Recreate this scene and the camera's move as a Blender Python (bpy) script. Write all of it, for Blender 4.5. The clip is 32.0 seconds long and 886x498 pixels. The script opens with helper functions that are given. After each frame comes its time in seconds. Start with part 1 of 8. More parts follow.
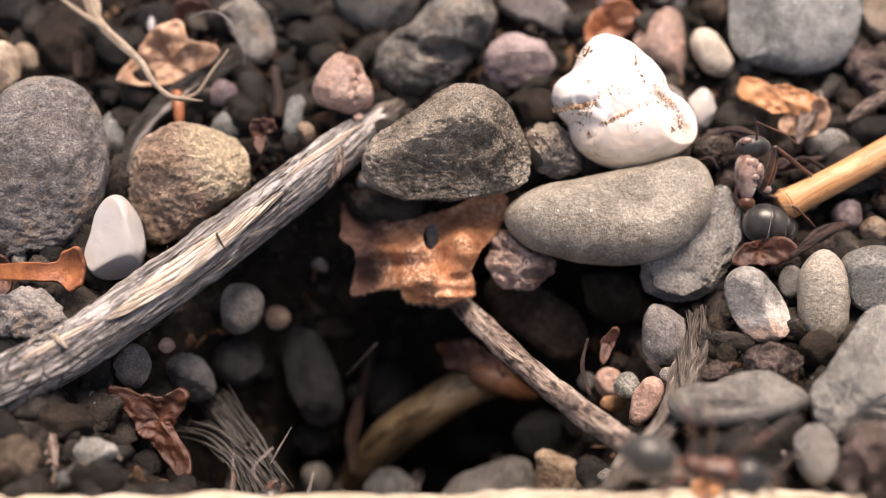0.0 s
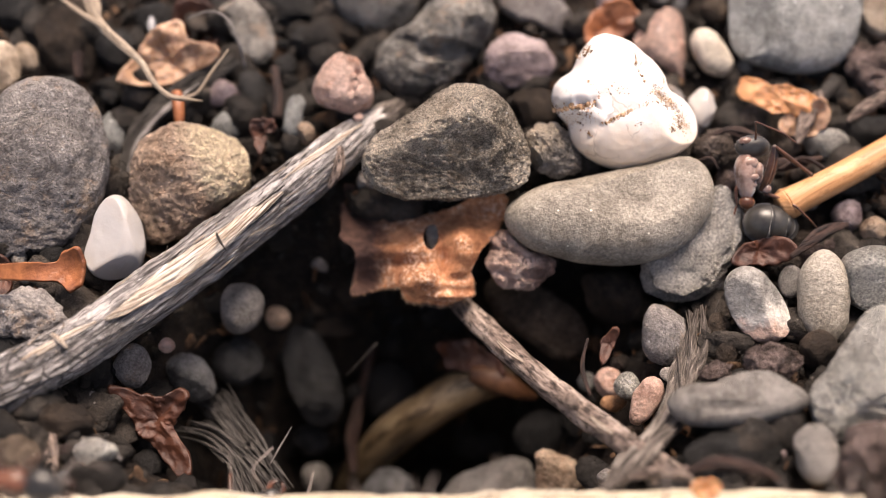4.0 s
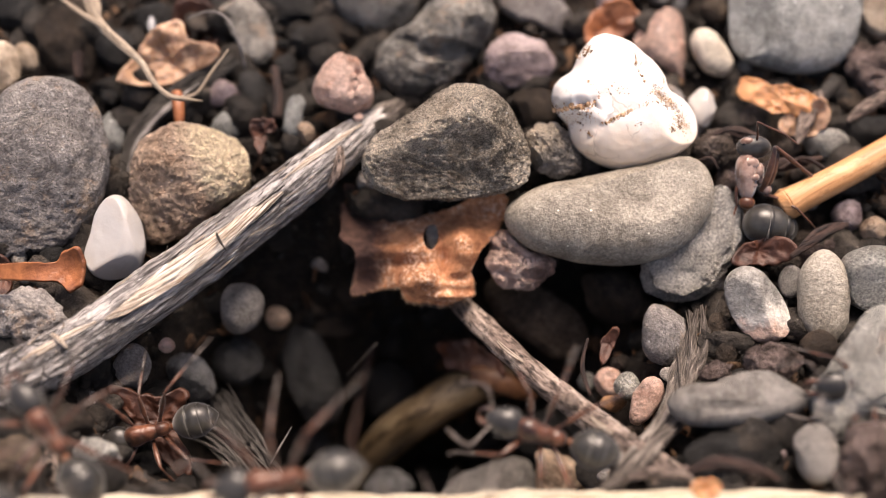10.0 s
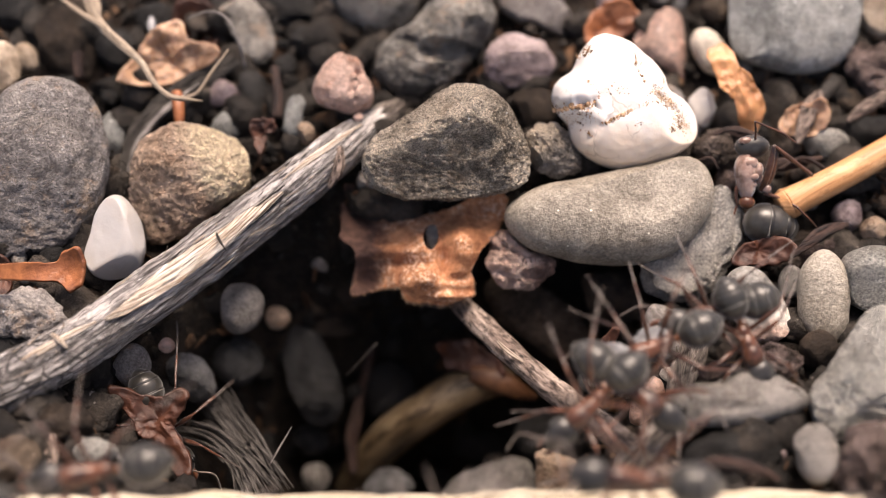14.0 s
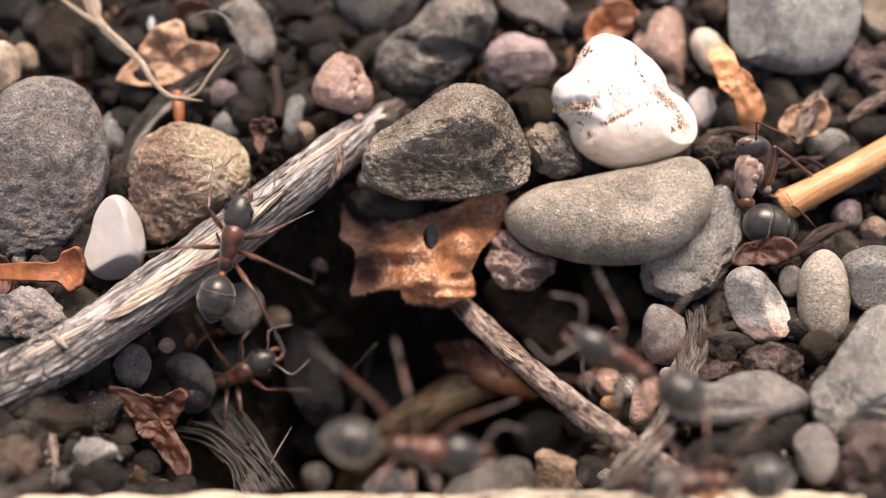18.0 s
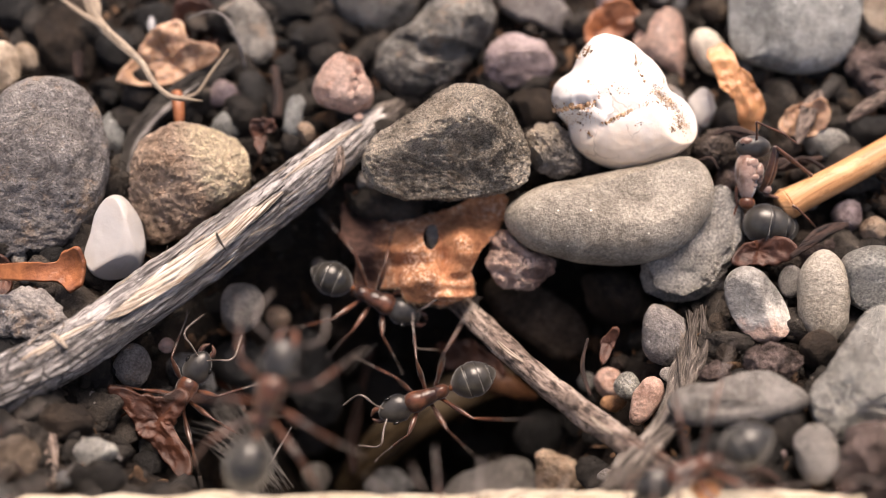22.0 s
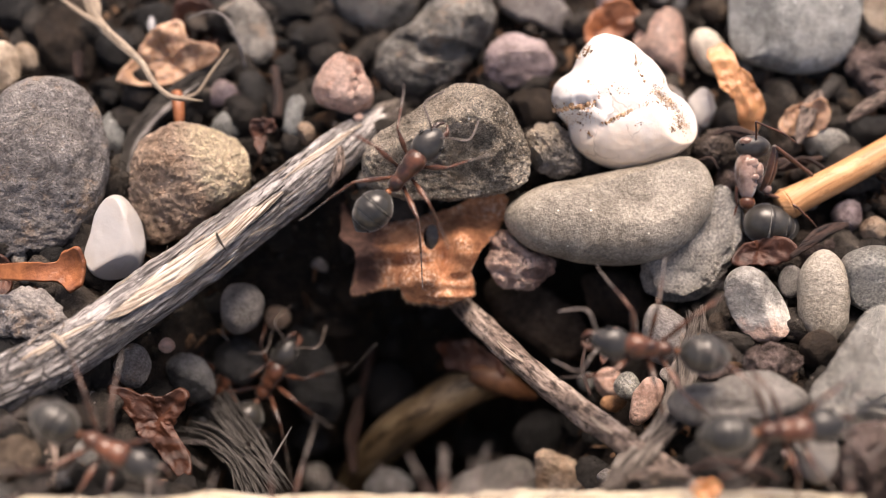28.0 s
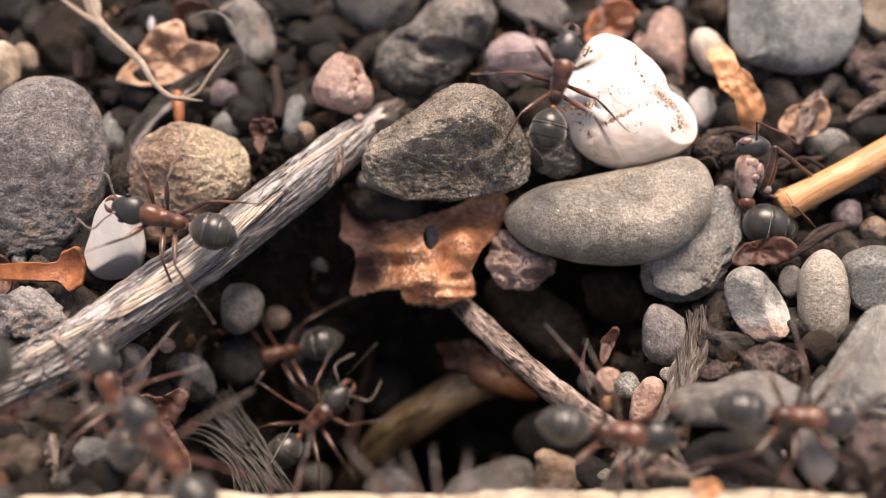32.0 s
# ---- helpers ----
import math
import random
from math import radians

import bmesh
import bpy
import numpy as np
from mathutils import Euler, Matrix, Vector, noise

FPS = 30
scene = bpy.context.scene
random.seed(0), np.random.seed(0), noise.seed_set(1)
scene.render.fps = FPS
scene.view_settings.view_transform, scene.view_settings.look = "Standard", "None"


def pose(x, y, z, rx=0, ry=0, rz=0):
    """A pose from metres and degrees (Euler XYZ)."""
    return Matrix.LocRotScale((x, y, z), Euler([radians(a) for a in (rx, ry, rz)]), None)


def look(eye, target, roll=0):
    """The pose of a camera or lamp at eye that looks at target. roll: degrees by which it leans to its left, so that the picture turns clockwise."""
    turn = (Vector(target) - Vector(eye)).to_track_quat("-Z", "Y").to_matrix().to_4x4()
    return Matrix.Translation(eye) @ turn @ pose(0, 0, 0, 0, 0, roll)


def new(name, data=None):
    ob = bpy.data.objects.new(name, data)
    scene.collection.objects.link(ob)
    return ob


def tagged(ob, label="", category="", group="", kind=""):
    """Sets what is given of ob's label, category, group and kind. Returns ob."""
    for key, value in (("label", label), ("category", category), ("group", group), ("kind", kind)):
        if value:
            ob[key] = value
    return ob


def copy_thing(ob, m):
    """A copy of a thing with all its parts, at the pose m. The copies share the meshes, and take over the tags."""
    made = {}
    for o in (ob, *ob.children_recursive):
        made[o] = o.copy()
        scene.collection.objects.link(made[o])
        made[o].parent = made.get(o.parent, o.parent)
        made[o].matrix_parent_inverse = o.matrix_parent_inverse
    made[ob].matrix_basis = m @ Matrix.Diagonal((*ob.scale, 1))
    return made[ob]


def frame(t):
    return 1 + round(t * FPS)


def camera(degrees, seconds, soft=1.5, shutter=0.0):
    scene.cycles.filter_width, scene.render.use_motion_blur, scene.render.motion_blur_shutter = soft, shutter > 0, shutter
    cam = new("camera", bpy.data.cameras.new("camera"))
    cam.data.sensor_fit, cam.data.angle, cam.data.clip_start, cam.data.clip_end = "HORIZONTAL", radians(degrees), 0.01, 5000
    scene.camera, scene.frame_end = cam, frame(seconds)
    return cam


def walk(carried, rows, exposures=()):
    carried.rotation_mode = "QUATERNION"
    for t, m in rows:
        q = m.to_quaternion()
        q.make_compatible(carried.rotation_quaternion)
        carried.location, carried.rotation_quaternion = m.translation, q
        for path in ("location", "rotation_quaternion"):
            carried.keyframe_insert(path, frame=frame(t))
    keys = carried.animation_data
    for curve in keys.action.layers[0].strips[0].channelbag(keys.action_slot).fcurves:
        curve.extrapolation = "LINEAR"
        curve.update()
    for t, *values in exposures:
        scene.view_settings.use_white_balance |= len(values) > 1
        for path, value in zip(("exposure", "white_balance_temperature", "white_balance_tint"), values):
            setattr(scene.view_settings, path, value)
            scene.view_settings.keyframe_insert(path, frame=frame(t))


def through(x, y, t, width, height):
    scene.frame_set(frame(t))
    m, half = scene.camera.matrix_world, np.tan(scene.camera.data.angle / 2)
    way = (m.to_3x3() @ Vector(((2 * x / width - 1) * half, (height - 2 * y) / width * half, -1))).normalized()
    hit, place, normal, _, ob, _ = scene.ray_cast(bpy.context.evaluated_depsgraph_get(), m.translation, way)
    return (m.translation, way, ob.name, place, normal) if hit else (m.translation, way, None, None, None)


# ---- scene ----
MM = 0.001
TILT = 38.0            # the slope on which the shot looks: its broad faces lean this far back
EYE = (0.0, -0.033861, 0.043341)
cam = camera(40.0, 32.0, soft=0.75, shutter=0.5)
cam.data.dof.use_dof = True
cam.data.dof.focus_distance = 0.0525
cam.data.dof.aperture_fstop = 22.0
walk(cam, [(0.0, pose(*EYE, TILT, 0, 0)), (32.0, pose(*EYE, TILT, 0, 0))], exposures=[(0.0, 0.88, 7700, 21), (32.0, 0.88, 7700, 21)])

# ---- daylight: a bright overcast sky, brighter behind the stones ----
world = bpy.data.worlds.new("sky")
scene.world = world
world.use_nodes = True
wn = world.node_tree.nodes
sky = wn.new("ShaderNodeTexSky")
sky.sky_type, sky.sun_disc = "NISHITA", False
sky.sun_elevation, sky.sun_rotation = radians(67.8), radians(18)
sky.air_density, sky.dust_density = 1.0, 4.0
wn["Background"].inputs["Strength"].default_value = 0.125
world.node_tree.links.new(sky.outputs[0], wn["Background"].inputs["Color"])
sun_data = bpy.data.lights.new("sun", "SUN")
sun_data.energy, sun_data.angle, sun_data.color = 3.2, radians(32), (1.0, 0.96, 0.9)
sun = new("sun", sun_data)
sun.matrix_world = look((0.12, 0.37, 0.95), (0, 0, 0))


# ---- materials ----
def nodes_of(name):
    m = bpy.data.materials.new(name)
    m.use_nodes = True
    nt = m.node_tree
    return m, nt, nt.nodes["Principled BSDF"]


def add(nt, kind, **sockets):
    n = nt.nodes.new(kind)
    for k, v in sockets.items():
        n.inputs[k.replace("_", " ")].default_value = v
    return n


def ramp(nt, fac, stops):
    r = nt.nodes.new("ShaderNodeValToRGB")
    els = r.color_ramp.elements
    for i, (p, c) in enumerate(stops):
        e = els[i] if i < 2 else els.new(p)
        e.position, e.color = p, (*c, 1) if len(c) == 3 else c
    nt.links.new(fac, r.inputs[0])
    return r.outputs[0]


def mix(nt, fac, a, b, how="MIX"):
    n = nt.nodes.new("ShaderNodeMix")
    n.data_type, n.blend_type = "RGBA", how
    for s, v in ((n.inputs[0], fac), (n.inputs[6], a), (n.inputs[7], b)):
        if isinstance(v, (int, float)):
            s.default_value = v
        elif isinstance(v, tuple):
            s.default_value = (*v, 1)
        else:
            nt.links.new(v, s)
    return n.outputs[2]


def coords(nt, stretch=None):
    """Object coordinates in millimetres, moved by a random step for each object."""
    tc, info = nt.nodes.new("ShaderNodeTexCoord"), nt.nodes.new("ShaderNodeObjectInfo")
    mp = nt.nodes.new("ShaderNodeMapping")
    s = stretch or (1, 1, 1)
    mp.inputs["Scale"].default_value = tuple(1000 * v for v in s)
    nt.links.new(tc.outputs["Object"], mp.inputs[0])
    off = nt.nodes.new("ShaderNodeVectorMath")
    off.operation = "ADD"
    mul = nt.nodes.new("ShaderNodeMath")
    mul.operation = "MULTIPLY"
    mul.inputs[1].default_value = 37.0
    nt.links.new(info.outputs["Random"], mul.inputs[0])
    nt.links.new(mp.outputs[0], off.inputs[0])
    nt.links.new(mul.outputs[0], off.inputs[1])
    return off.outputs[0], info.outputs["Random"]


def maths(nt, kind, x, y):
    n = nt.nodes.new("ShaderNodeMath")
    n.operation = kind
    nt.links.new(x, n.inputs[0])
    if isinstance(y, float):
        n.inputs[1].default_value = y
    else:
        nt.links.new(y, n.inputs[1])
    return n.outputs[0]


def noise_tex(nt, vec, scale, detail=4, rough=0.6):
    n = add(nt, "ShaderNodeTexNoise", Scale=scale, Detail=detail, Roughness=rough)
    nt.links.new(vec, n.inputs["Vector"])
    return n.outputs["Fac"]


def bump(nt, bsdf, height, dist_mm, strength=1.0, under=None):
    b = add(nt, "ShaderNodeBump", Strength=strength, Distance=dist_mm * MM)
    nt.links.new(height, b.inputs["Height"])
    if under:
        nt.links.new(under, b.inputs["Normal"])
    nt.links.new(b.outputs[0], bsdf.inputs["Normal"])
    return b.outputs[0]


def stone_mat(name, dark, mid, light, grain=3.0, speck=0.5, rough=0.75, relief=0.12, stain=None, island=False, mottle=1.0, bands=()):
    """Grainy rock: broad patches, fine mineral grains darker in low spots like shade, dark pits and pale specks."""
    m, nt, p = nodes_of(name)
    vec, rnd = coords(nt)
    broad = noise_tex(nt, vec, 0.35, 3)
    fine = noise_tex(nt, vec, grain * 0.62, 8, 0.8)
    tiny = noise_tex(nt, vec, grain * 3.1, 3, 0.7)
    # Dark colour follows the bump's low spots, so crevice shade is painted in.
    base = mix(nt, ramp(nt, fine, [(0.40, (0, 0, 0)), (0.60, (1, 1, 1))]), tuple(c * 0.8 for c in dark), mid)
    base = mix(nt, ramp(nt, broad, [(0.44, (0, 0, 0)), (0.60, (0.7, 0.7, 0.7))]), base, light)
    lo, hi = 1 - 0.50 * (speck + 0.1), 1 + 0.44 * (speck + 0.1)
    base = mix(nt, 1.0, base, ramp(nt, tiny, [(0.38, (lo, lo, lo)), (0.62, (hi, hi, hi))]), "MULTIPLY")
    mott = noise_tex(nt, vec, 0.95, 6, 0.72)
    base = mix(nt, 1.0, base, ramp(nt, mott, [(0.38, tuple(1 - mottle * c for c in (0.38, 0.40, 0.42))), (0.60, (1 + 0.15 * mottle,) * 3)]), "MULTIPLY")
    vor = add(nt, "ShaderNodeTexVoronoi", Scale=grain * 1.9)
    nt.links.new(vec, vor.inputs["Vector"])
    pits = ramp(nt, noise_tex(nt, vec, grain * 2.2, 2), [(0.30, (speck, speck, speck)), (0.40, (0, 0, 0))])
    base = mix(nt, pits, base, tuple(c * 0.35 for c in dark))
    glint = ramp(nt, vor.outputs["Distance"], [(0.10, (speck * 0.7,) * 3), (0.17, (0, 0, 0))])
    base = mix(nt, glint, base, tuple(min(1, c * 1.45 + 0.04) for c in light))
    fl = add(nt, "ShaderNodeTexVoronoi", Scale=1.15)
    nt.links.new(vec, fl.inputs["Vector"])
    fleck = ramp(nt, fl.outputs["Distance"], [(0.045, (0.9, 0.9, 0.9)), (0.075, (0, 0, 0))])
    base = mix(nt, fleck, base, tuple(min(0.9, c * 1.9 + 0.1) for c in light))
    if stain:
        s = ramp(nt, noise_tex(nt, vec, 0.75, 5, 0.7), [(0.56, (0, 0, 0)), (0.68, (0.8, 0.8, 0.8))])
        base = mix(nt, s, base, stain)
    for ax, ay, lo, hi, colour in bands:
        # a mineral seam: everything past a wavy line across the stone
        tc, sep = nt.nodes.new("ShaderNodeTexCoord"), nt.nodes.new("ShaderNodeSeparateXYZ")
        nt.links.new(tc.outputs["Object"], sep.inputs[0])
        way = maths(nt, "ADD", maths(nt, "MULTIPLY", sep.outputs["X"], 1000.0 * ax), maths(nt, "MULTIPLY", sep.outputs["Y"], 1000.0 * ay))
        way = maths(nt, "ADD", way, maths(nt, "MULTIPLY", noise_tex(nt, vec, 0.8, 5, 0.65), 2.4))
        spread = add(nt, "ShaderNodeMapRange", From_Min=lo + 1.2, From_Max=hi + 1.2)
        nt.links.new(way, spread.inputs["Value"])
        part_of = maths(nt, "MULTIPLY", spread.outputs[0], 0.92)
        grains = ramp(nt, tiny, [(0.36, tuple(c * 0.72 for c in colour)), (0.62, tuple(min(0.95, c * 1.15) for c in colour))])
        base = mix(nt, part_of, base, grains)
    tone = nt.nodes.new("ShaderNodeHueSaturation")
    vary = add(nt, "ShaderNodeMapRange", To_Min=0.82, To_Max=1.18)
    if island:
        geo = nt.nodes.new("ShaderNodeNewGeometry")
        rnd = geo.outputs["Random Per Island"]
        vary.inputs["To Min"].default_value, vary.inputs["To Max"].default_value = 0.45, 1.7
    nt.links.new(rnd, vary.inputs["Value"])
    nt.links.new(vary.outputs[0], tone.inputs["Value"])
    nt.links.new(base, tone.inputs["Color"])
    nt.links.new(tone.outputs[0], p.inputs["Base Color"])
    p.inputs["Roughness"].default_value = rough
    p.inputs["Specular IOR Level"].default_value = 0.35
    b1 = bump(nt, p, noise_tex(nt, vec, 1.3, 5, 0.65), relief * 5.0, 1.0)
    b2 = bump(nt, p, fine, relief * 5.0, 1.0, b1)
    bump(nt, p, tiny, relief * 2.2, 1.0, b2)
    return m


def wood_mat(name, dark, mid, light, along=0.12, across=3.0, relief=0.10, rough=0.8, cracks=0.0, spots=0.0, flecks=0.0, plates=0.0):
    """Fibres that run along the piece's own z axis (UV: x round it, y along it, in millimetres)."""
    m, nt, p = nodes_of(name)
    uv = nt.nodes.new("ShaderNodeUVMap")
    mp = nt.nodes.new("ShaderNodeMapping")
    mp.inputs["Scale"].default_value = (across, along, 1)
    nt.links.new(uv.outputs[0], mp.inputs[0])
    wide = nt.nodes.new("ShaderNodeMapping")
    wide.inputs["Scale"].default_value = (0.5, 0.16, 1)
    nt.links.new(uv.outputs[0], wide.inputs[0])
    fib = noise_tex(nt, mp.outputs[0], 1.6, 6, 0.66)
    base = mix(nt, ramp(nt, fib, [(0.42, (0, 0, 0)), (0.57, (1, 1, 1))]), dark, mid)
    patch = noise_tex(nt, wide.outputs[0], 1.6, 6, 0.7)
    base = mix(nt, ramp(nt, patch, [(0.50, (0, 0, 0)), (0.58, (0.9, 0.9, 0.9))]), base, light)
    base = mix(nt, ramp(nt, patch, [(0.36, (0.7, 0.7, 0.7)), (0.42, (0, 0, 0))]), base, tuple(c * 0.7 for c in dark))
    base = mix(nt, ramp(nt, fib, [(0.37, (0.95, 0.95, 0.95)), (0.42, (0, 0, 0))]), base, tuple(c * 0.25 for c in dark))
    if cracks:
        cr = nt.nodes.new("ShaderNodeMapping")
        cr.inputs["Scale"].default_value = (2.6, 0.06, 1)
        nt.links.new(uv.outputs[0], cr.inputs[0])
        line = ramp(nt, noise_tex(nt, cr.outputs[0], 1.5, 5, 0.6), [(0.475, (0, 0, 0)), (0.495, (cracks,) * 3), (0.515, (0, 0, 0))])
        base = mix(nt, line, base, tuple(c * 0.3 for c in dark))
    if spots:
        sp = nt.nodes.new("ShaderNodeMapping")
        sp.inputs["Scale"].default_value = (2.2, 1.5, 1)
        nt.links.new(uv.outputs[0], sp.inputs[0])
        base = mix(nt, ramp(nt, noise_tex(nt, sp.outputs[0], 1.4, 3), [(0.34, (spots,) * 3), (0.40, (0, 0, 0))]), base, (0.02, 0.015, 0.012))
    under = None
    if flecks:
        fk = nt.nodes.new("ShaderNodeMapping")
        fk.inputs["Scale"].default_value = (6.0, 0.6, 1)
        nt.links.new(uv.outputs[0], fk.inputs[0])
        chip = noise_tex(nt, fk.outputs[0], 1.3, 5, 0.75)
        base = mix(nt, ramp(nt, chip, [(0.58, (0, 0, 0)), (0.64, (flecks,) * 3)]), base, tuple(min(0.85, c * 1.25) for c in light))
        base = mix(nt, ramp(nt, chip, [(0.36, (flecks,) * 3), (0.43, (0, 0, 0))]), base, tuple(c * 0.3 for c in dark))
        under = bump(nt, p, chip, relief * 3.0, 1.0)
    if plates:
        # bark that has cracked crosswise into small plates, whole only at the thick end
        pl = nt.nodes.new("ShaderNodeMapping")
        pl.inputs["Scale"].default_value = (1.9, 1.25, 1)
        nt.links.new(uv.outputs[0], pl.inputs[0])
        cell = add(nt, "ShaderNodeTexVoronoi", Scale=1.0, Randomness=0.85)
        cell.feature = "DISTANCE_TO_EDGE"
        nt.links.new(pl.outputs[0], cell.inputs["Vector"])
        sep = nt.nodes.new("ShaderNodeSeparateXYZ")
        nt.links.new(uv.outputs[0], sep.inputs[0])
        whole = add(nt, "ShaderNodeMapRange", From_Min=8.5, From_Max=5.0)
        nt.links.new(maths(nt, "ADD", sep.outputs["Y"], maths(nt, "MULTIPLY", patch, 3.0)), whole.inputs["Value"])
        gap = ramp(nt, cell.outputs["Distance"], [(0.02, (plates,) * 3), (0.07, (0, 0, 0))])
        gap = mix(nt, 1.0, gap, whole.outputs[0], "MULTIPLY")
        base = mix(nt, gap, base, tuple(c * 0.3 for c in dark))
        under = bump(nt, p, cell.outputs["Distance"], relief * 1.2, 0.8, under)
    nt.links.new(base, p.inputs["Base Color"])
    p.inputs["Roughness"].default_value = rough
    p.inputs["Specular IOR Level"].default_value = 0.4
    bump(nt, p, fib, relief * 2.2, 1.0, under)
    return m


def leaf_mat(name, dark, light, grain=1.6, rough=0.6, relief=0.06, through=0.0, pale=None, edge=None):
    m, nt, p = nodes_of(name)
    vec, _ = coords(nt)
    n1 = noise_tex(nt, vec, grain, 6, 0.7)
    n2 = noise_tex(nt, vec, 0.4, 3)
    base = mix(nt, ramp(nt, n1, [(0.32, (0, 0, 0)), (0.66, (1, 1, 1))]), dark, light)
    base = mix(nt, ramp(nt, n2, [(0.45, (0, 0, 0)), (0.7, (0.7, 0.7, 0.7))]), base, tuple(c * 0.55 for c in dark))
    if pale:
        fuzz = mix(nt, 1.0, ramp(nt, noise_tex(nt, vec, 5.0, 5, 0.75), [(0.48, (0, 0, 0)), (0.60, (1, 1, 1))]), ramp(nt, noise_tex(nt, vec, 0.55, 4), [(0.46, (0, 0, 0)), (0.58, (0.9, 0.9, 0.9))]), "MULTIPLY")
        base = mix(nt, fuzz, base, pale)
    if edge:
        # one side is dark: purple-grey of its own low down, painted shade above
        tc, sep = nt.nodes.new("ShaderNodeTexCoord"), nt.nodes.new("ShaderNodeSeparateXYZ")
        nt.links.new(tc.outputs["Object"], sep.inputs[0])
        side = maths(nt, "ADD", maths(nt, "MULTIPLY", sep.outputs["X"], 1000.0), maths(nt, "MULTIPLY", n1, 1.6))
        dark_side = add(nt, "ShaderNodeMapRange", From_Min=-0.75, From_Max=-1.6)
        nt.links.new(side, dark_side.inputs["Value"])
        base = mix(nt, dark_side.outputs[0], base, mix(nt, ramp(nt, noise_tex(nt, vec, 2.5, 5, 0.7), [(0.35, (0, 0, 0)), (0.65, (1, 1, 1))]), tuple(c * 0.4 for c in edge), edge))
    nt.links.new(base, p.inputs["Base Color"])
    p.inputs["Roughness"].default_value = rough
    if through:
        p.inputs["Subsurface Weight"].default_value = through
        p.inputs["Subsurface Radius"].default_value = (0.001, 0.0005, 0.0002)
    bump(nt, p, n1, relief, 1.0)
    return m


def shell_mat(name, dark, light, rough=0.3, relief=0.02, fuzz=0.0):
    """Insect cuticle: dark, finely pitted and glossy, with a silky down."""
    m, nt, p = nodes_of(name)
    vec, _ = coords(nt)
    n1 = noise_tex(nt, vec, 5.0, 4)
    n2 = noise_tex(nt, vec, 1.2, 3)
    base = mix(nt, ramp(nt, n2, [(0.38, (0, 0, 0)), (0.66, (1, 1, 1))]), dark, light)
    nt.links.new(base, p.inputs["Base Color"])
    p.inputs["Roughness"].default_value = rough
    p.inputs["Sheen Weight"].default_value = fuzz
    p.inputs["Sheen Roughness"].default_value = 0.4
    bump(nt, p, n1, relief, 0.7)
    return m


def quartz_mat(name, dirt, tone=1.0):
    """Milky quartz with brown dirt caught in its cracks."""
    m, nt, p = nodes_of(name)
    vec, _ = coords(nt)
    warp = add(nt, "ShaderNodeTexNoise", Scale=0.8, Detail=4.0)
    nt.links.new(vec, warp.inputs["Vector"])
    off = nt.nodes.new("ShaderNodeVectorMath")
    off.operation = "MULTIPLY_ADD"
    off.inputs[1].default_value = (1.6, 1.6, 1.6)
    nt.links.new(warp.outputs["Color"], off.inputs[0])
    nt.links.new(vec, off.inputs[2])
    crack = add(nt, "ShaderNodeTexVoronoi", Scale=0.42)
    crack.feature = "DISTANCE_TO_EDGE"
    nt.links.new(off.outputs[0], crack.inputs["Vector"])
    patch = ramp(nt, noise_tex(nt, vec, 0.55, 4), [(0.53, (0, 0, 0)), (0.60, (1, 1, 1))])
    line = ramp(nt, crack.outputs["Distance"], [(0.006, (dirt * 0.35,) * 3), (0.022, (0, 0, 0))])
    fac = mix(nt, 1.0, line, patch, "MULTIPLY")
    base = mix(nt, ramp(nt, noise_tex(nt, vec, 0.5, 4), [(0.4, (0, 0, 0)), (0.7, (1, 1, 1))]), tuple(tone * c for c in (0.78, 0.755, 0.73)), tuple(tone * c for c in (0.74, 0.68, 0.62)))
    tc, sep = nt.nodes.new("ShaderNodeTexCoord"), nt.nodes.new("ShaderNodeSeparateXYZ")
    nt.links.new(tc.outputs["Object"], sep.inputs[0])
    high = maths(nt, "ADD", maths(nt, "MULTIPLY", sep.outputs["Y"], 1000.0), maths(nt, "MULTIPLY", noise_tex(nt, vec, 0.7, 4), 2.0))
    # creamy and clearer at its lower side
    cream = add(nt, "ShaderNodeMapRange", From_Min=0.7, From_Max=-0.8)
    nt.links.new(high, cream.inputs["Value"])
    if dirt > 0.5:
        base = mix(nt, cream.outputs[0], base, tuple(tone * c for c in (0.74, 0.61, 0.49)))
    base = mix(nt, fac, base, (0.16, 0.08, 0.04))
    nt.links.new(base, p.inputs["Base Color"])
    p.inputs["Roughness"].default_value = 0.35
    p.inputs["Subsurface Weight"].default_value = 0.35
    p.inputs["Subsurface Radius"].default_value = (0.0012, 0.001, 0.0009)
    bump(nt, p, noise_tex(nt, vec, 1.1, 5), 0.05, 0.7)
    return m


M = {}
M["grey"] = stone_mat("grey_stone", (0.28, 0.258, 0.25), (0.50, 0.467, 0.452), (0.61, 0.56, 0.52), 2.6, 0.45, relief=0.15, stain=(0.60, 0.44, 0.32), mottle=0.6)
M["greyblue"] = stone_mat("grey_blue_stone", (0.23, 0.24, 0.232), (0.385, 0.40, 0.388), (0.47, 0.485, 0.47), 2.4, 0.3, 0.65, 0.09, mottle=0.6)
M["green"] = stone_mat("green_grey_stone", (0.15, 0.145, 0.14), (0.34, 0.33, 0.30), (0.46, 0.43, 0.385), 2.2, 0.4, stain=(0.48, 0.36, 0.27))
# Near-black colours that paint shade onto stones in hollow and gaps.
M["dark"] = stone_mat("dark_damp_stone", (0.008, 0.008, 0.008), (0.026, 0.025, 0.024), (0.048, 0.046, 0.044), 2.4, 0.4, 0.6)
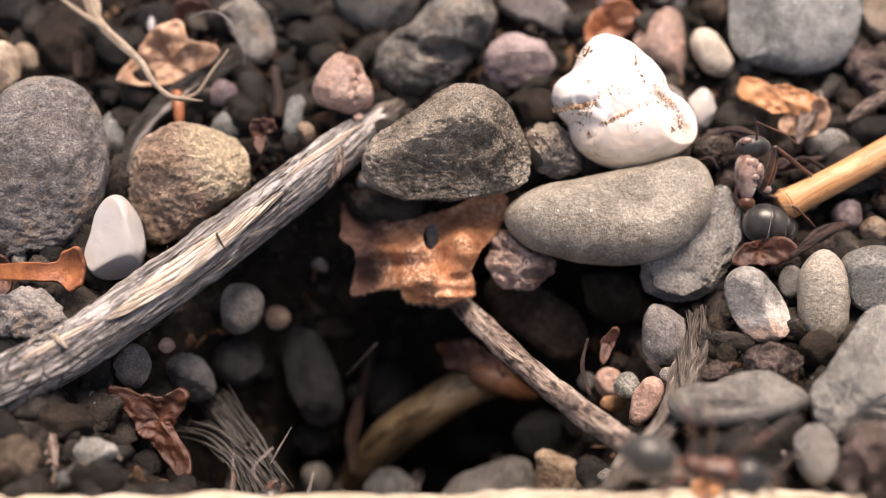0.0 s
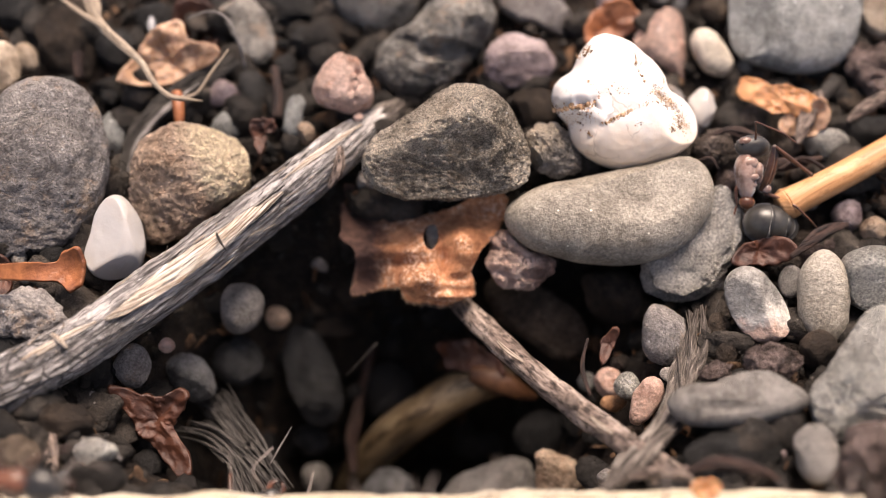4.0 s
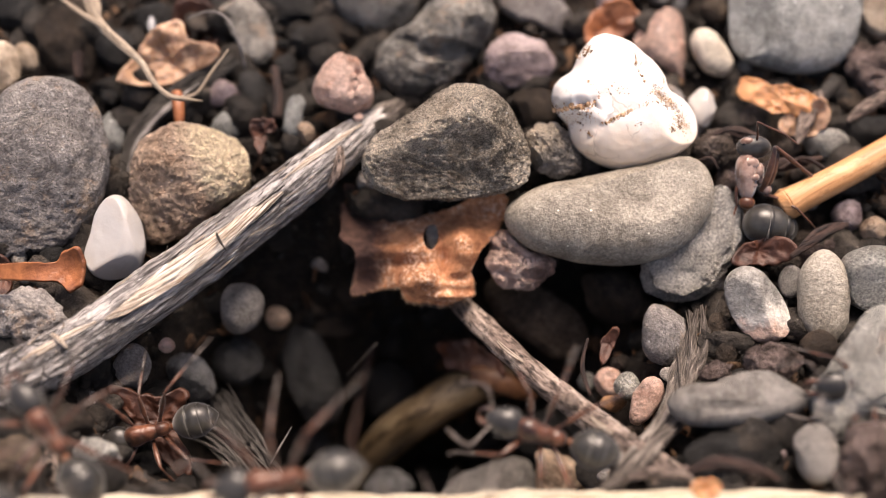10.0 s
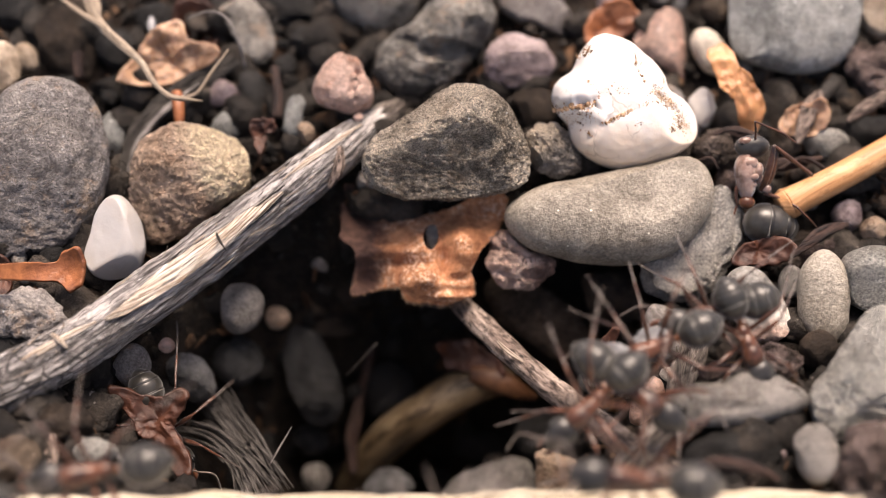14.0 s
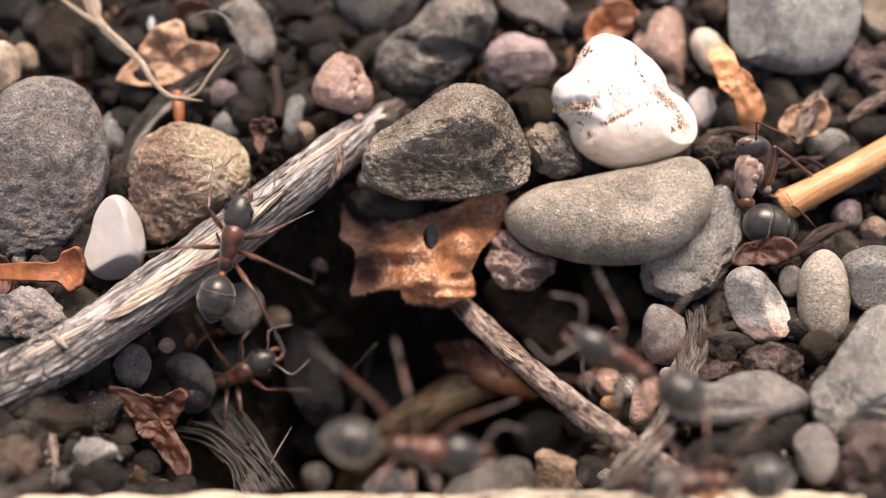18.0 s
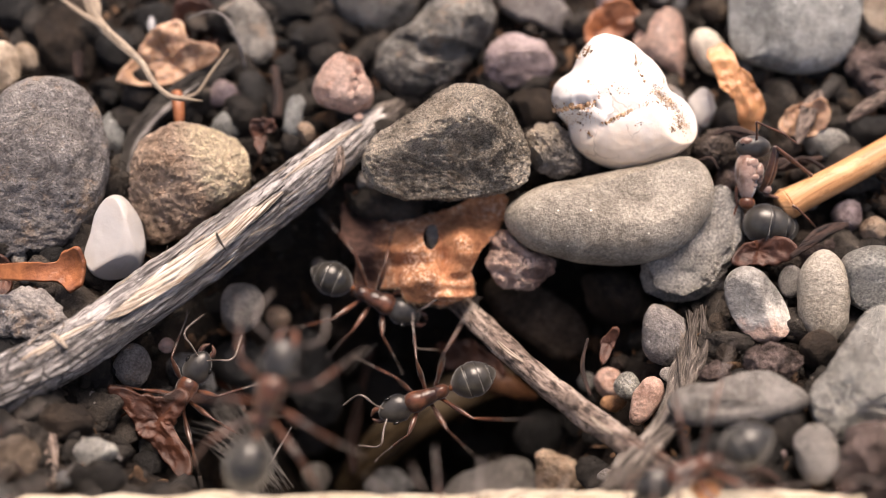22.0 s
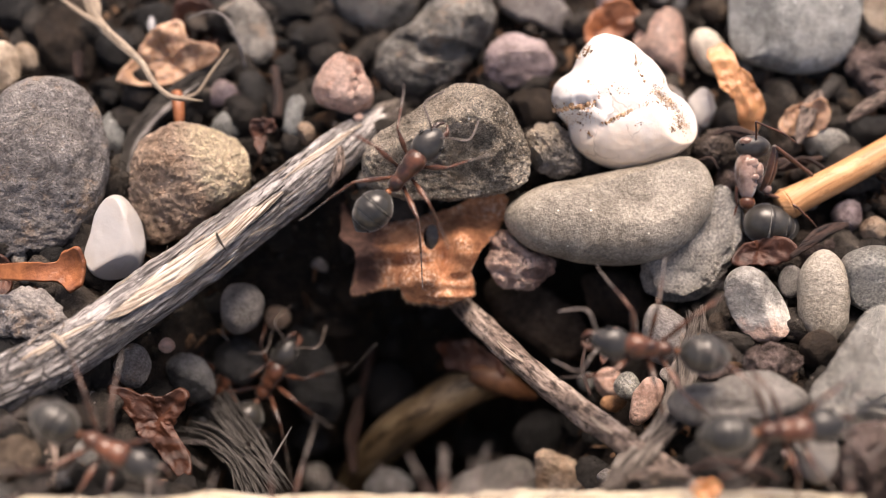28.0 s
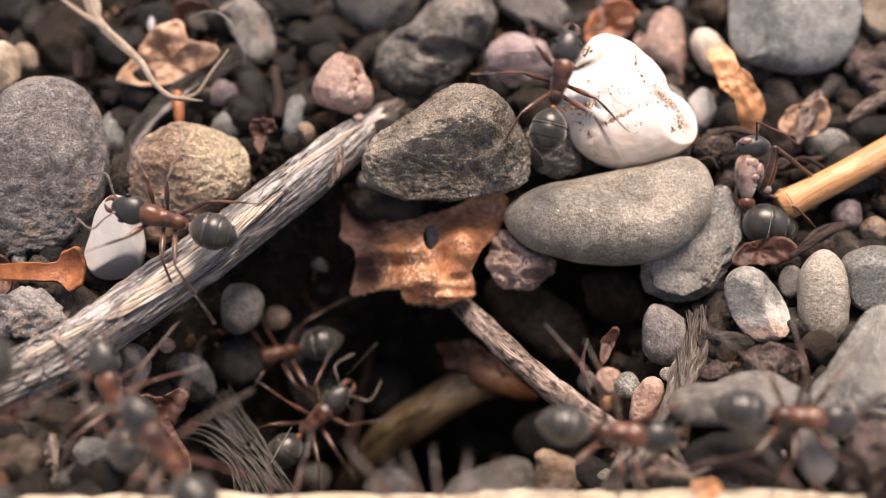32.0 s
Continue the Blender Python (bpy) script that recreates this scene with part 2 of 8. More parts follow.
# Blue-grey darkened in the colour itself to stand for the hollow's shade.
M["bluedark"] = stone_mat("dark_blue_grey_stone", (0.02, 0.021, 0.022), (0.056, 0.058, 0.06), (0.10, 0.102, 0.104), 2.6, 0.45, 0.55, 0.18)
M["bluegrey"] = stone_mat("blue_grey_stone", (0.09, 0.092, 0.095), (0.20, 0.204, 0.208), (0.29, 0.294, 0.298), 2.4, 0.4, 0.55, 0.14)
# Dark brown, deepened further to put the hollow's shade into the colour.
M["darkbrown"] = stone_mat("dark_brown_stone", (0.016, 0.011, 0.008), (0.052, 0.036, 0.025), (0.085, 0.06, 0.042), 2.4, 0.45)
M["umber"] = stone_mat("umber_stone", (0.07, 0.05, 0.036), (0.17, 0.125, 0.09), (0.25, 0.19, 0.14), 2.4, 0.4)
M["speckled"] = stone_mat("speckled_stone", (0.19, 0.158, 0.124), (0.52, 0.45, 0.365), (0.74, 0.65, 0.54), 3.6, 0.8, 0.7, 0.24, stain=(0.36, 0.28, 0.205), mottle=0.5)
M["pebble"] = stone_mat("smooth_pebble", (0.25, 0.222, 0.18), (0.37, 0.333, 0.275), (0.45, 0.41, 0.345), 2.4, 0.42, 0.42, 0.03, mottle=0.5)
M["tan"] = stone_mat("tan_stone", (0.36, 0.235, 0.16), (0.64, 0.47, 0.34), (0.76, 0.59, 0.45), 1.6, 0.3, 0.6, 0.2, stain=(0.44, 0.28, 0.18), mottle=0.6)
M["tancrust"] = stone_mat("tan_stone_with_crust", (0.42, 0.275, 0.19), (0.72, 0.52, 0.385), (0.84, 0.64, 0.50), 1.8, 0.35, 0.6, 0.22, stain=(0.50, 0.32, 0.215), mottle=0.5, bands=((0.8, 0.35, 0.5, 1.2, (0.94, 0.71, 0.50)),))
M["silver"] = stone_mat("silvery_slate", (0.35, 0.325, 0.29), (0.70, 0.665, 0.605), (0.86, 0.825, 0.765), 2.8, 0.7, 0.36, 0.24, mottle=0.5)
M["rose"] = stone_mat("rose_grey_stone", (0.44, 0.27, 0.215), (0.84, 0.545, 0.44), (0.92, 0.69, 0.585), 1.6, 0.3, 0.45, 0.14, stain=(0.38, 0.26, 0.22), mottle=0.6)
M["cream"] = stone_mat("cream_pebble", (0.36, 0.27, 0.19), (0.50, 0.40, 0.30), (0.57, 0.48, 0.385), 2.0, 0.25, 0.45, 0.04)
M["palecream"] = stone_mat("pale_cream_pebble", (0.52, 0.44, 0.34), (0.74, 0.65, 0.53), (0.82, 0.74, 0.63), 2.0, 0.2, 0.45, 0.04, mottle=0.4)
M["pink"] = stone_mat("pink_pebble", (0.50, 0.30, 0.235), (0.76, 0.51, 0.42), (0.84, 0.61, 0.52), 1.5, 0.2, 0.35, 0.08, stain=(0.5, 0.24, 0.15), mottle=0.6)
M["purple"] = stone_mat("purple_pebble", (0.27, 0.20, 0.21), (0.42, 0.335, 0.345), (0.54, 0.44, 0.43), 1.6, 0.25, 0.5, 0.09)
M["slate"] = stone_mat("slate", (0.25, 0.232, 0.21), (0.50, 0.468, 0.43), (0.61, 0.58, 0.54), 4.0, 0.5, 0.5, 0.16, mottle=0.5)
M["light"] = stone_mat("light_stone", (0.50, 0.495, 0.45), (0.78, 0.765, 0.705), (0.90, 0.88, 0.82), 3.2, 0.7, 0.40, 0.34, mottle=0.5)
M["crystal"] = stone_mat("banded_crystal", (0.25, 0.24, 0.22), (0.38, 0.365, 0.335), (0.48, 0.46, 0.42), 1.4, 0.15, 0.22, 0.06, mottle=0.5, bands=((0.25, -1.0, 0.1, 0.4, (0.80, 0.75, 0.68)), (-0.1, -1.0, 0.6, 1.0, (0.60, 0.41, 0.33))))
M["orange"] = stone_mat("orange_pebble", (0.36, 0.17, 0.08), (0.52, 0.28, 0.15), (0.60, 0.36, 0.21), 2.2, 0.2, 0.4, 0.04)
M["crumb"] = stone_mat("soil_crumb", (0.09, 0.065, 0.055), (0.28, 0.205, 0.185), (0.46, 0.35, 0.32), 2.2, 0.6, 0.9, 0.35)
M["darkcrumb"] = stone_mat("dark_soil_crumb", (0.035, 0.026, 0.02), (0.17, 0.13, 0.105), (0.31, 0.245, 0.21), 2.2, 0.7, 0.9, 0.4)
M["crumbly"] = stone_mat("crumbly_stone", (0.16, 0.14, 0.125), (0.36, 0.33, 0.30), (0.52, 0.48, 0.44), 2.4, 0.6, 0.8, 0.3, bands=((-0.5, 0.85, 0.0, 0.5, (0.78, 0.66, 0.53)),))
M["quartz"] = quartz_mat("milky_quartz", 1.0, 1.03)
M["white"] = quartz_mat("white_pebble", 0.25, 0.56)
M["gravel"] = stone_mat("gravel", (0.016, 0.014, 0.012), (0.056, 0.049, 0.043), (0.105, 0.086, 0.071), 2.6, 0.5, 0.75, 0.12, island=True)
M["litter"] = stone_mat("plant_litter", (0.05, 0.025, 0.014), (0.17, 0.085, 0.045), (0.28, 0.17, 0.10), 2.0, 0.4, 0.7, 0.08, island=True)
# Gravel colours cut to a third, so the hollow's shade is painted in.
M["shaded"] = stone_mat("damp_gravel", (0.006, 0.005, 0.005), (0.018, 0.016, 0.015), (0.032, 0.028, 0.025), 2.4, 0.4, 0.65, 0.12, island=True)
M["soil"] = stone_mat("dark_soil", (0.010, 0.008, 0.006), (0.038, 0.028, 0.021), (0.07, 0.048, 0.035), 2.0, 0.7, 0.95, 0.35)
M["bark"] = wood_mat("weathered_bark", (0.10, 0.09, 0.086), (0.44, 0.41, 0.395), (0.78, 0.73, 0.70), 0.10, 4.6, 0.085, 0.36, cracks=0.95, spots=0.45, flecks=0.9, plates=0.9)
M["bare"] = wood_mat("bare_wood", (0.30, 0.21, 0.145), (0.86, 0.76, 0.64), (0.95, 0.89, 0.80), 0.12, 5.0, 0.05, 0.42, cracks=0.85, flecks=0.35)
M["twig"] = wood_mat("brown_twig", (0.09, 0.062, 0.05), (0.40, 0.305, 0.255), (0.70, 0.57, 0.49), 0.9, 3.0, 0.14, 0.6, spots=0.98, flecks=0.75)
M["straw"] = wood_mat("dry_straw", (0.36, 0.17, 0.07), (0.56, 0.29, 0.13), (0.64, 0.37, 0.19), 0.05, 2.0, 0.02, 0.45, spots=0.25)
# Pale root colours lowered to paint the hollow's shade into them.
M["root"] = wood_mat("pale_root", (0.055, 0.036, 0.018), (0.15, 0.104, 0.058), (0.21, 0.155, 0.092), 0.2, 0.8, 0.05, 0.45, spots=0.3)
M["fibre"] = wood_mat("grey_fibre", (0.10, 0.09, 0.085), (0.36, 0.33, 0.31), (0.56, 0.52, 0.49), 0.3, 5.0, 0.15, 0.65)
M["stripbark"] = wood_mat("torn_bark", (0.055, 0.044, 0.037), (0.25, 0.21, 0.18), (0.50, 0.44, 0.39), 0.3, 5.0, 0.16, 0.65, flecks=0.7)
# The grey fibre again, its colour dimmed to carry the hollow's shade.
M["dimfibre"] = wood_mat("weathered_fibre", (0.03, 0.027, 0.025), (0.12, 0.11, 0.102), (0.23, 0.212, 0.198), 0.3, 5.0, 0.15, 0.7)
M["withered"] = wood_mat("withered_stalk", (0.016, 0.014, 0.012), (0.07, 0.062, 0.055), (0.16, 0.142, 0.126), 0.25, 3.4, 0.2, 0.75, flecks=0.6)
M["grass"] = wood_mat("dry_grass", (0.16, 0.12, 0.085), (0.33, 0.26, 0.19), (0.44, 0.365, 0.28), 0.12, 4.0, 0.06, 0.5)
M["redtwig"] = wood_mat("red_brown_twig", (0.014, 0.007, 0.006), (0.045, 0.022, 0.016), (0.085, 0.048, 0.036), 0.5, 2.6, 0.12, 0.7)
M["board"] = wood_mat("pale_board", (0.36, 0.30, 0.21), (0.56, 0.49, 0.37), (0.66, 0.60, 0.49), 0.03, 0.8, 0.10, 0.75)
M["leaf"] = leaf_mat("orange_brown_leaf", (0.34, 0.125, 0.06), (0.84, 0.385, 0.18), 2.2, 0.85, 0.34, pale=(0.90, 0.64, 0.46), edge=(0.15, 0.075, 0.055))
M["husk"] = leaf_mat("pale_brown_husk", (0.20, 0.10, 0.052), (0.60, 0.39, 0.265), 0.9, 0.5, 0.08, 0.2)
M["brownleaf"] = leaf_mat("dark_red_brown_leaf", (0.035, 0.012, 0.007), (0.105, 0.036, 0.018), 1.4, 0.5, 0.12)
M["bract"] = leaf_mat("orange_brown_bract", (0.13, 0.038, 0.016), (0.42, 0.155, 0.062), 1.1, 0.45, 0.10)
# Bract colours dimmed, with the hollow's shade mixed in.
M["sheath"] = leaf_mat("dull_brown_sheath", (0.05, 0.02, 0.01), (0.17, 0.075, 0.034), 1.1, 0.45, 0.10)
M["amber"] = leaf_mat("amber_leaf", (0.40, 0.17, 0.065), (0.68, 0.35, 0.17), 0.9, 0.4, 0.08, 0.35)
M["wing"] = leaf_mat("pale_wing", (0.46, 0.47, 0.48), (0.68, 0.68, 0.70), 0.7, 0.15, 0.03)
M["wing"].node_tree.nodes["Principled BSDF"].inputs["Alpha"].default_value = 0.5
M["antdark"] = shell_mat("dark_cuticle", (0.012, 0.011, 0.010), (0.038, 0.036, 0.033), 0.34, 0.02, 0.35)
M["antred"] = shell_mat("red_brown_cuticle", (0.022, 0.009, 0.006), (0.145, 0.052, 0.026), 0.28, 0.05, 0.25)
M["gasterm"] = shell_mat("grey_gaster", (0.014, 0.013, 0.011), (0.042, 0.039, 0.033), 0.30, 0.012, 0.38)
M["antleg"] = shell_mat("leg_cuticle", (0.024, 0.010, 0.007), (0.135, 0.050, 0.026), 0.24, 0.015, 0.3)
M["bandm"] = shell_mat("band_cuticle", (0.010, 0.009, 0.008), (0.02, 0.018, 0.015), 0.35, 0.01, 0.2)
M["orange_shell"] = shell_mat("orange_cuticle", (0.07, 0.022, 0.009), (0.27, 0.095, 0.032), 0.28, 0.02, 0.25)
M["plate_edge"] = shell_mat("pale_plate_edge", (0.12, 0.115, 0.095), (0.25, 0.235, 0.20), 0.35, 0.01, 0.4)
M["antfoot"] = shell_mat("pale_foot_cuticle", (0.06, 0.042, 0.033), (0.20, 0.165, 0.145), 0.22, 0.015, 0.5)
# Pale pink base colour paints the sky's wet reflection on the cuticle.
M["pinkgleam"] = shell_mat("pinkish_cuticle", (0.16, 0.085, 0.06), (0.44, 0.31, 0.26), 0.16, 0.06, 0.8)
M["dirt"] = stone_mat("brown_dirt", (0.26, 0.15, 0.085), (0.50, 0.325, 0.20), (0.62, 0.44, 0.30), 2.0, 0.3, 0.95, 0.02, island=True)
M["eye"] = shell_mat("eye", (0.004, 0.004, 0.004), (0.008, 0.008, 0.008), 0.15, 0.01)


# ---- building blocks ----
def mesh_object(name, verts, faces, material, parent=None, label="", smooth=True, uvs=None):
    me = bpy.data.meshes.new(name)
    me.from_pydata([tuple(v) for v in verts], [], faces)
    if uvs is not None:
        layer = me.uv_layers.new(name="UVMap")
        idx = np.empty(len(me.loops), dtype=np.int32)
        me.loops.foreach_get("vertex_index", idx)
        layer.data.foreach_set("uv", np.asarray(uvs, dtype=np.float32)[idx].ravel())
    me.materials.append(material)
    if smooth:
        me.polygons.foreach_set("use_smooth", [True] * len(me.polygons))
    me.update()
    ob = new(name, me)
    if parent:
        ob.parent = parent
    if label:
        ob["label"] = label
    return ob


SPHERES = {}


def sphere(sub):
    if sub not in SPHERES:
        bm = bmesh.new()
        bmesh.ops.create_icosphere(bm, subdivisions=sub, radius=1)
        bm.verts.ensure_lookup_table()
        SPHERES[sub] = (np.array([v.co[:] for v in bm.verts]), [[v.index for v in f.verts] for f in bm.faces])
        bm.free()
    return SPHERES[sub]


def round_curve(values, theta):
    """A smooth closed curve through evenly spaced values."""
    v = np.asarray(values, dtype=float)
    n = len(v)
    f = (theta / (2 * np.pi) % 1) * n
    i = np.floor(f).astype(int)
    u = f - i
    p0, p1, p2, p3 = v[(i - 1) % n], v[i % n], v[(i + 1) % n], v[(i + 2) % n]
    return p1 + 0.5 * u * (p2 - p0 + u * (2 * p0 - 5 * p1 + 4 * p2 - p3 + u * (3 * (p1 - p2) + p3 - p0)))


def lean(x, y, z, turn=0.0, pitch=0.0):
    """A pose on the slope: millimetres, then degrees of turn on it."""
    return Matrix.Translation((x * MM, y * MM, z * MM)) @ pose(0, 0, 0, TILT, 0, 0) @ pose(0, 0, 0, 0, 0, turn) @ pose(0, 0, 0, 0, pitch, 0)


def stone(name, label, material, x, y, z, radii, thick, seed, rough=0.05, chips=4, full=0.72, sub=4, category="stone", group="", lumps=0.0, crag=0.0, pits=0.0, grooves=(), layers=0, planes=(), dents=()):
    """A stone with a rounded outline (radii in millimetres, anticlockwise), worn by noise and a few broken faces."""
    rng = np.random.default_rng(seed)
    u, faces = sphere(sub)
    theta = np.arctan2(u[:, 1], u[:, 0])
    rho = np.clip(np.hypot(u[:, 0], u[:, 1]), 0, 1)
    r = round_curve(radii, theta)
    size = float(np.mean(radii))
    ring = rho ** full
    p = np.stack([r * ring * np.cos(theta), r * ring * np.sin(theta), thick * np.sign(u[:, 2]) * np.abs(u[:, 2]) ** 0.9], axis=1)
    for _ in range(chips):
        n = np.array([*rng.normal(0, 0.55, 2), rng.uniform(0.35, 1.0)])
        n /= np.linalg.norm(n)
        d = p @ n
        top = d.max() * rng.uniform(0.70, 0.88)
        p -= np.clip(d - top, 0, None)[:, None] * n * 0.96
    o = Vector(rng.uniform(-50, 50, 3))
    for nx, ny, nz, far in planes:
        # a broken face, far millimetres from the middle
        n = np.array([nx, ny, nz]) / math.sqrt(nx * nx + ny * ny + nz * nz)
        p -= np.clip(p @ n - far, 0, None)[:, None] * n * 0.97
    for gx, gy, wx, wy, deep, edge in dents:
        wave = 0.22 * np.array([noise.noise(Vector((v[0], v[1], 0.0)) * 1.6 + o) + 0.5 * noise.noise(Vector((v[0], v[1], 0.0)) * 4.0 + o) for v in p])
        f = np.clip((1 - ((p[:, 0] - gx) / wx) ** 2 - ((p[:, 1] - gy) / wy) ** 2 + wave) * edge, 0, 1)
        p[:, 2] -= deep * f * f * (3 - 2 * f) * np.clip(u[:, 2] * 3, 0, 1)
    q = p / size
    h = np.array([noise.noise(Vector(v) * 1.6 + o) * 0.9 + noise.noise(Vector(v) * 4.0 + o) * 0.5 + noise.noise(Vector(v) * 9.0 + o) * 0.30 + noise.noise(Vector(v) * 21.0 + o) * 0.16 for v in q])
    if lumps:
        h = h + lumps * np.array([abs(noise.noise(Vector(v) * 3.0 - o)) for v in q]) * 4
    h = h * rough
    if crag:
        h = h + crag * np.array([(0.55 - noise.voronoi(Vector(v) * 2.3 + o)[0][0]) + 0.45 * (0.5 - noise.voronoi(Vector(v) * 5.5 - o)[0][0]) + 0.2 * (0.5 - noise.voronoi(Vector(v) * 12.0 - o)[0][0]) for v in q])
    if pits:
        h = h - pits * np.array([0.4 * max(0, noise.noise(Vector(v) * 7.0 + o) - 0.12) + 0.8 * max(0, noise.noise(Vector(v) * 15.0 - o) - 0.12) + 0.6 * max(0, noise.noise(Vector(v) * 31.0 - o) - 0.12) for v in q])
    p += u * (h * size)[:, None]
    for gx, gy, ex, ey, wide, deep in grooves:
        e = np.array([ex - gx, ey - gy])
        f = np.clip(((p[:, 0] - gx) * e[0] + (p[:, 1] - gy) * e[1]) / (e @ e), 0, 1)
        wave = 0.25 * np.array([noise.noise(Vector(v) * 3.0 + o) for v in p])
        off = np.hypot(p[:, 0] - gx - f * e[0], p[:, 1] - gy - f * e[1]) + wave
        p -= u * (deep * np.exp(-(off / wide) ** 2) * (p[:, 2] > -0.3 * thick))[:, None]
    ob = mesh_object(name, p * MM, faces, M[material])
    ob.matrix_basis = lean(x, y, z)
    for i in range(layers):
        # thin broken sheets that lie on the face
        k = 1 - 0.16 * (i + 1)
        edge = r * k * (1 + 0.16 * np.array([noise.noise(Vector((math.cos(w) * 5, math.sin(w) * 5, i * 3.0)) + o) for w in theta]))
        flat = np.clip(rho * 1.6, 0, 1)
        sheet = np.stack([edge * flat * np.cos(theta) - 0.05 * size * i, edge * flat * np.sin(theta) + 0.06 * size, thick * (0.76 + 0.10 * i) + 0.07 * thick * np.sign(u[:, 2]) * np.clip(np.abs(u[:, 2]) * 4, 0, 1)], axis=1)
        sheet[:, 2] += 0.05 * thick * np.array([noise.noise(Vector(v) * 2.0 + o) for v in sheet])
        part = mesh_object("slate_layer", sheet * MM, faces, M[material], ob, "thin broken layer")
    return tagged(ob, label, category, group)


def tube(name, points, material, parent=None, label="", sides=14, steps=5, ridge=0.0, wob=0.0, seed=1, flat=1.0, tip=True, flaky=0.0):
    """A tapering rod through points (x, y, z, radius) in millimetres, with ridges along it."""
    pts = np.asarray(points, dtype=float)
    n = len(pts)
    out = []
    for i in range(n - 1):
        p0, p1, p2, p3 = pts[max(i - 1, 0)], pts[i], pts[i + 1], pts[min(i + 2, n - 1)]
        for k in range(steps):
            s = k / steps
            out.append(p1 + 0.5 * s * (p2 - p0 + s * (2 * p0 - 5 * p1 + 4 * p2 - p3 + s * (3 * (p1 - p2) + p3 - p0))))
    out.append(pts[-1])
    c = np.array(out)
    tan = np.gradient(c[:, :3], axis=0)
    tan /= np.linalg.norm(tan, axis=1)[:, None]
    ref = np.array([0.0, -0.6157, 0.788])
    o = Vector((seed * 3.7, seed * 1.3, 0))
    verts, uvs, along = [], [], 0.0
    for i, (p, t) in enumerate(zip(c, tan)):
        a = np.cross(t, ref)
        if np.linalg.norm(a) < 0.05:
            a = np.cross(t, (1, 0, 0))
        a /= np.linalg.norm(a)
        b = np.cross(a, t)
        if i:
            along += float(np.linalg.norm(c[i, :3] - c[i - 1, :3]))
        for k in range(sides):
            w = 2 * math.pi * k / sides
            g = noise.noise(Vector((math.cos(w) * 2.6, math.sin(w) * 2.6, along * 0.12)) + o) + 0.6 * noise.noise(Vector((math.cos(w) * 6, math.sin(w) * 6, along * 0.25)) + o)
            if flaky:
                g += flaky * (noise.noise(Vector((math.cos(w) * 13, math.sin(w) * 13, along * 1.1)) + o) + 0.7 * noise.noise(Vector((math.cos(w) * 24, math.sin(w) * 24, along * 3.0)) - o))
            k2 = noise.noise(Vector((math.cos(w) * 0.6, math.sin(w) * 0.6, along * 0.7)) + o)
            r = max(p[3] * (1 + ridge * g + wob * k2), 0.004)
            verts.append(p[:3] + a * math.cos(w) * r + b * math.sin(w) * r * flat)
            uvs.append((k / sides * 6.28 * max(p[3], 0.15), along))
    m = len(c)
    faces = [[i * sides + k, i * sides + (k + 1) % sides, (i + 1) * sides + (k + 1) % sides, (i + 1) * sides + k] for i in range(m - 1) for k in range(sides)]
    if tip:
        faces += [list(range(sides))[::-1], [(m - 1) * sides + k for k in range(sides)]]
    return mesh_object(name, np.array(verts) * MM, faces, material, parent, label, uvs=uvs)


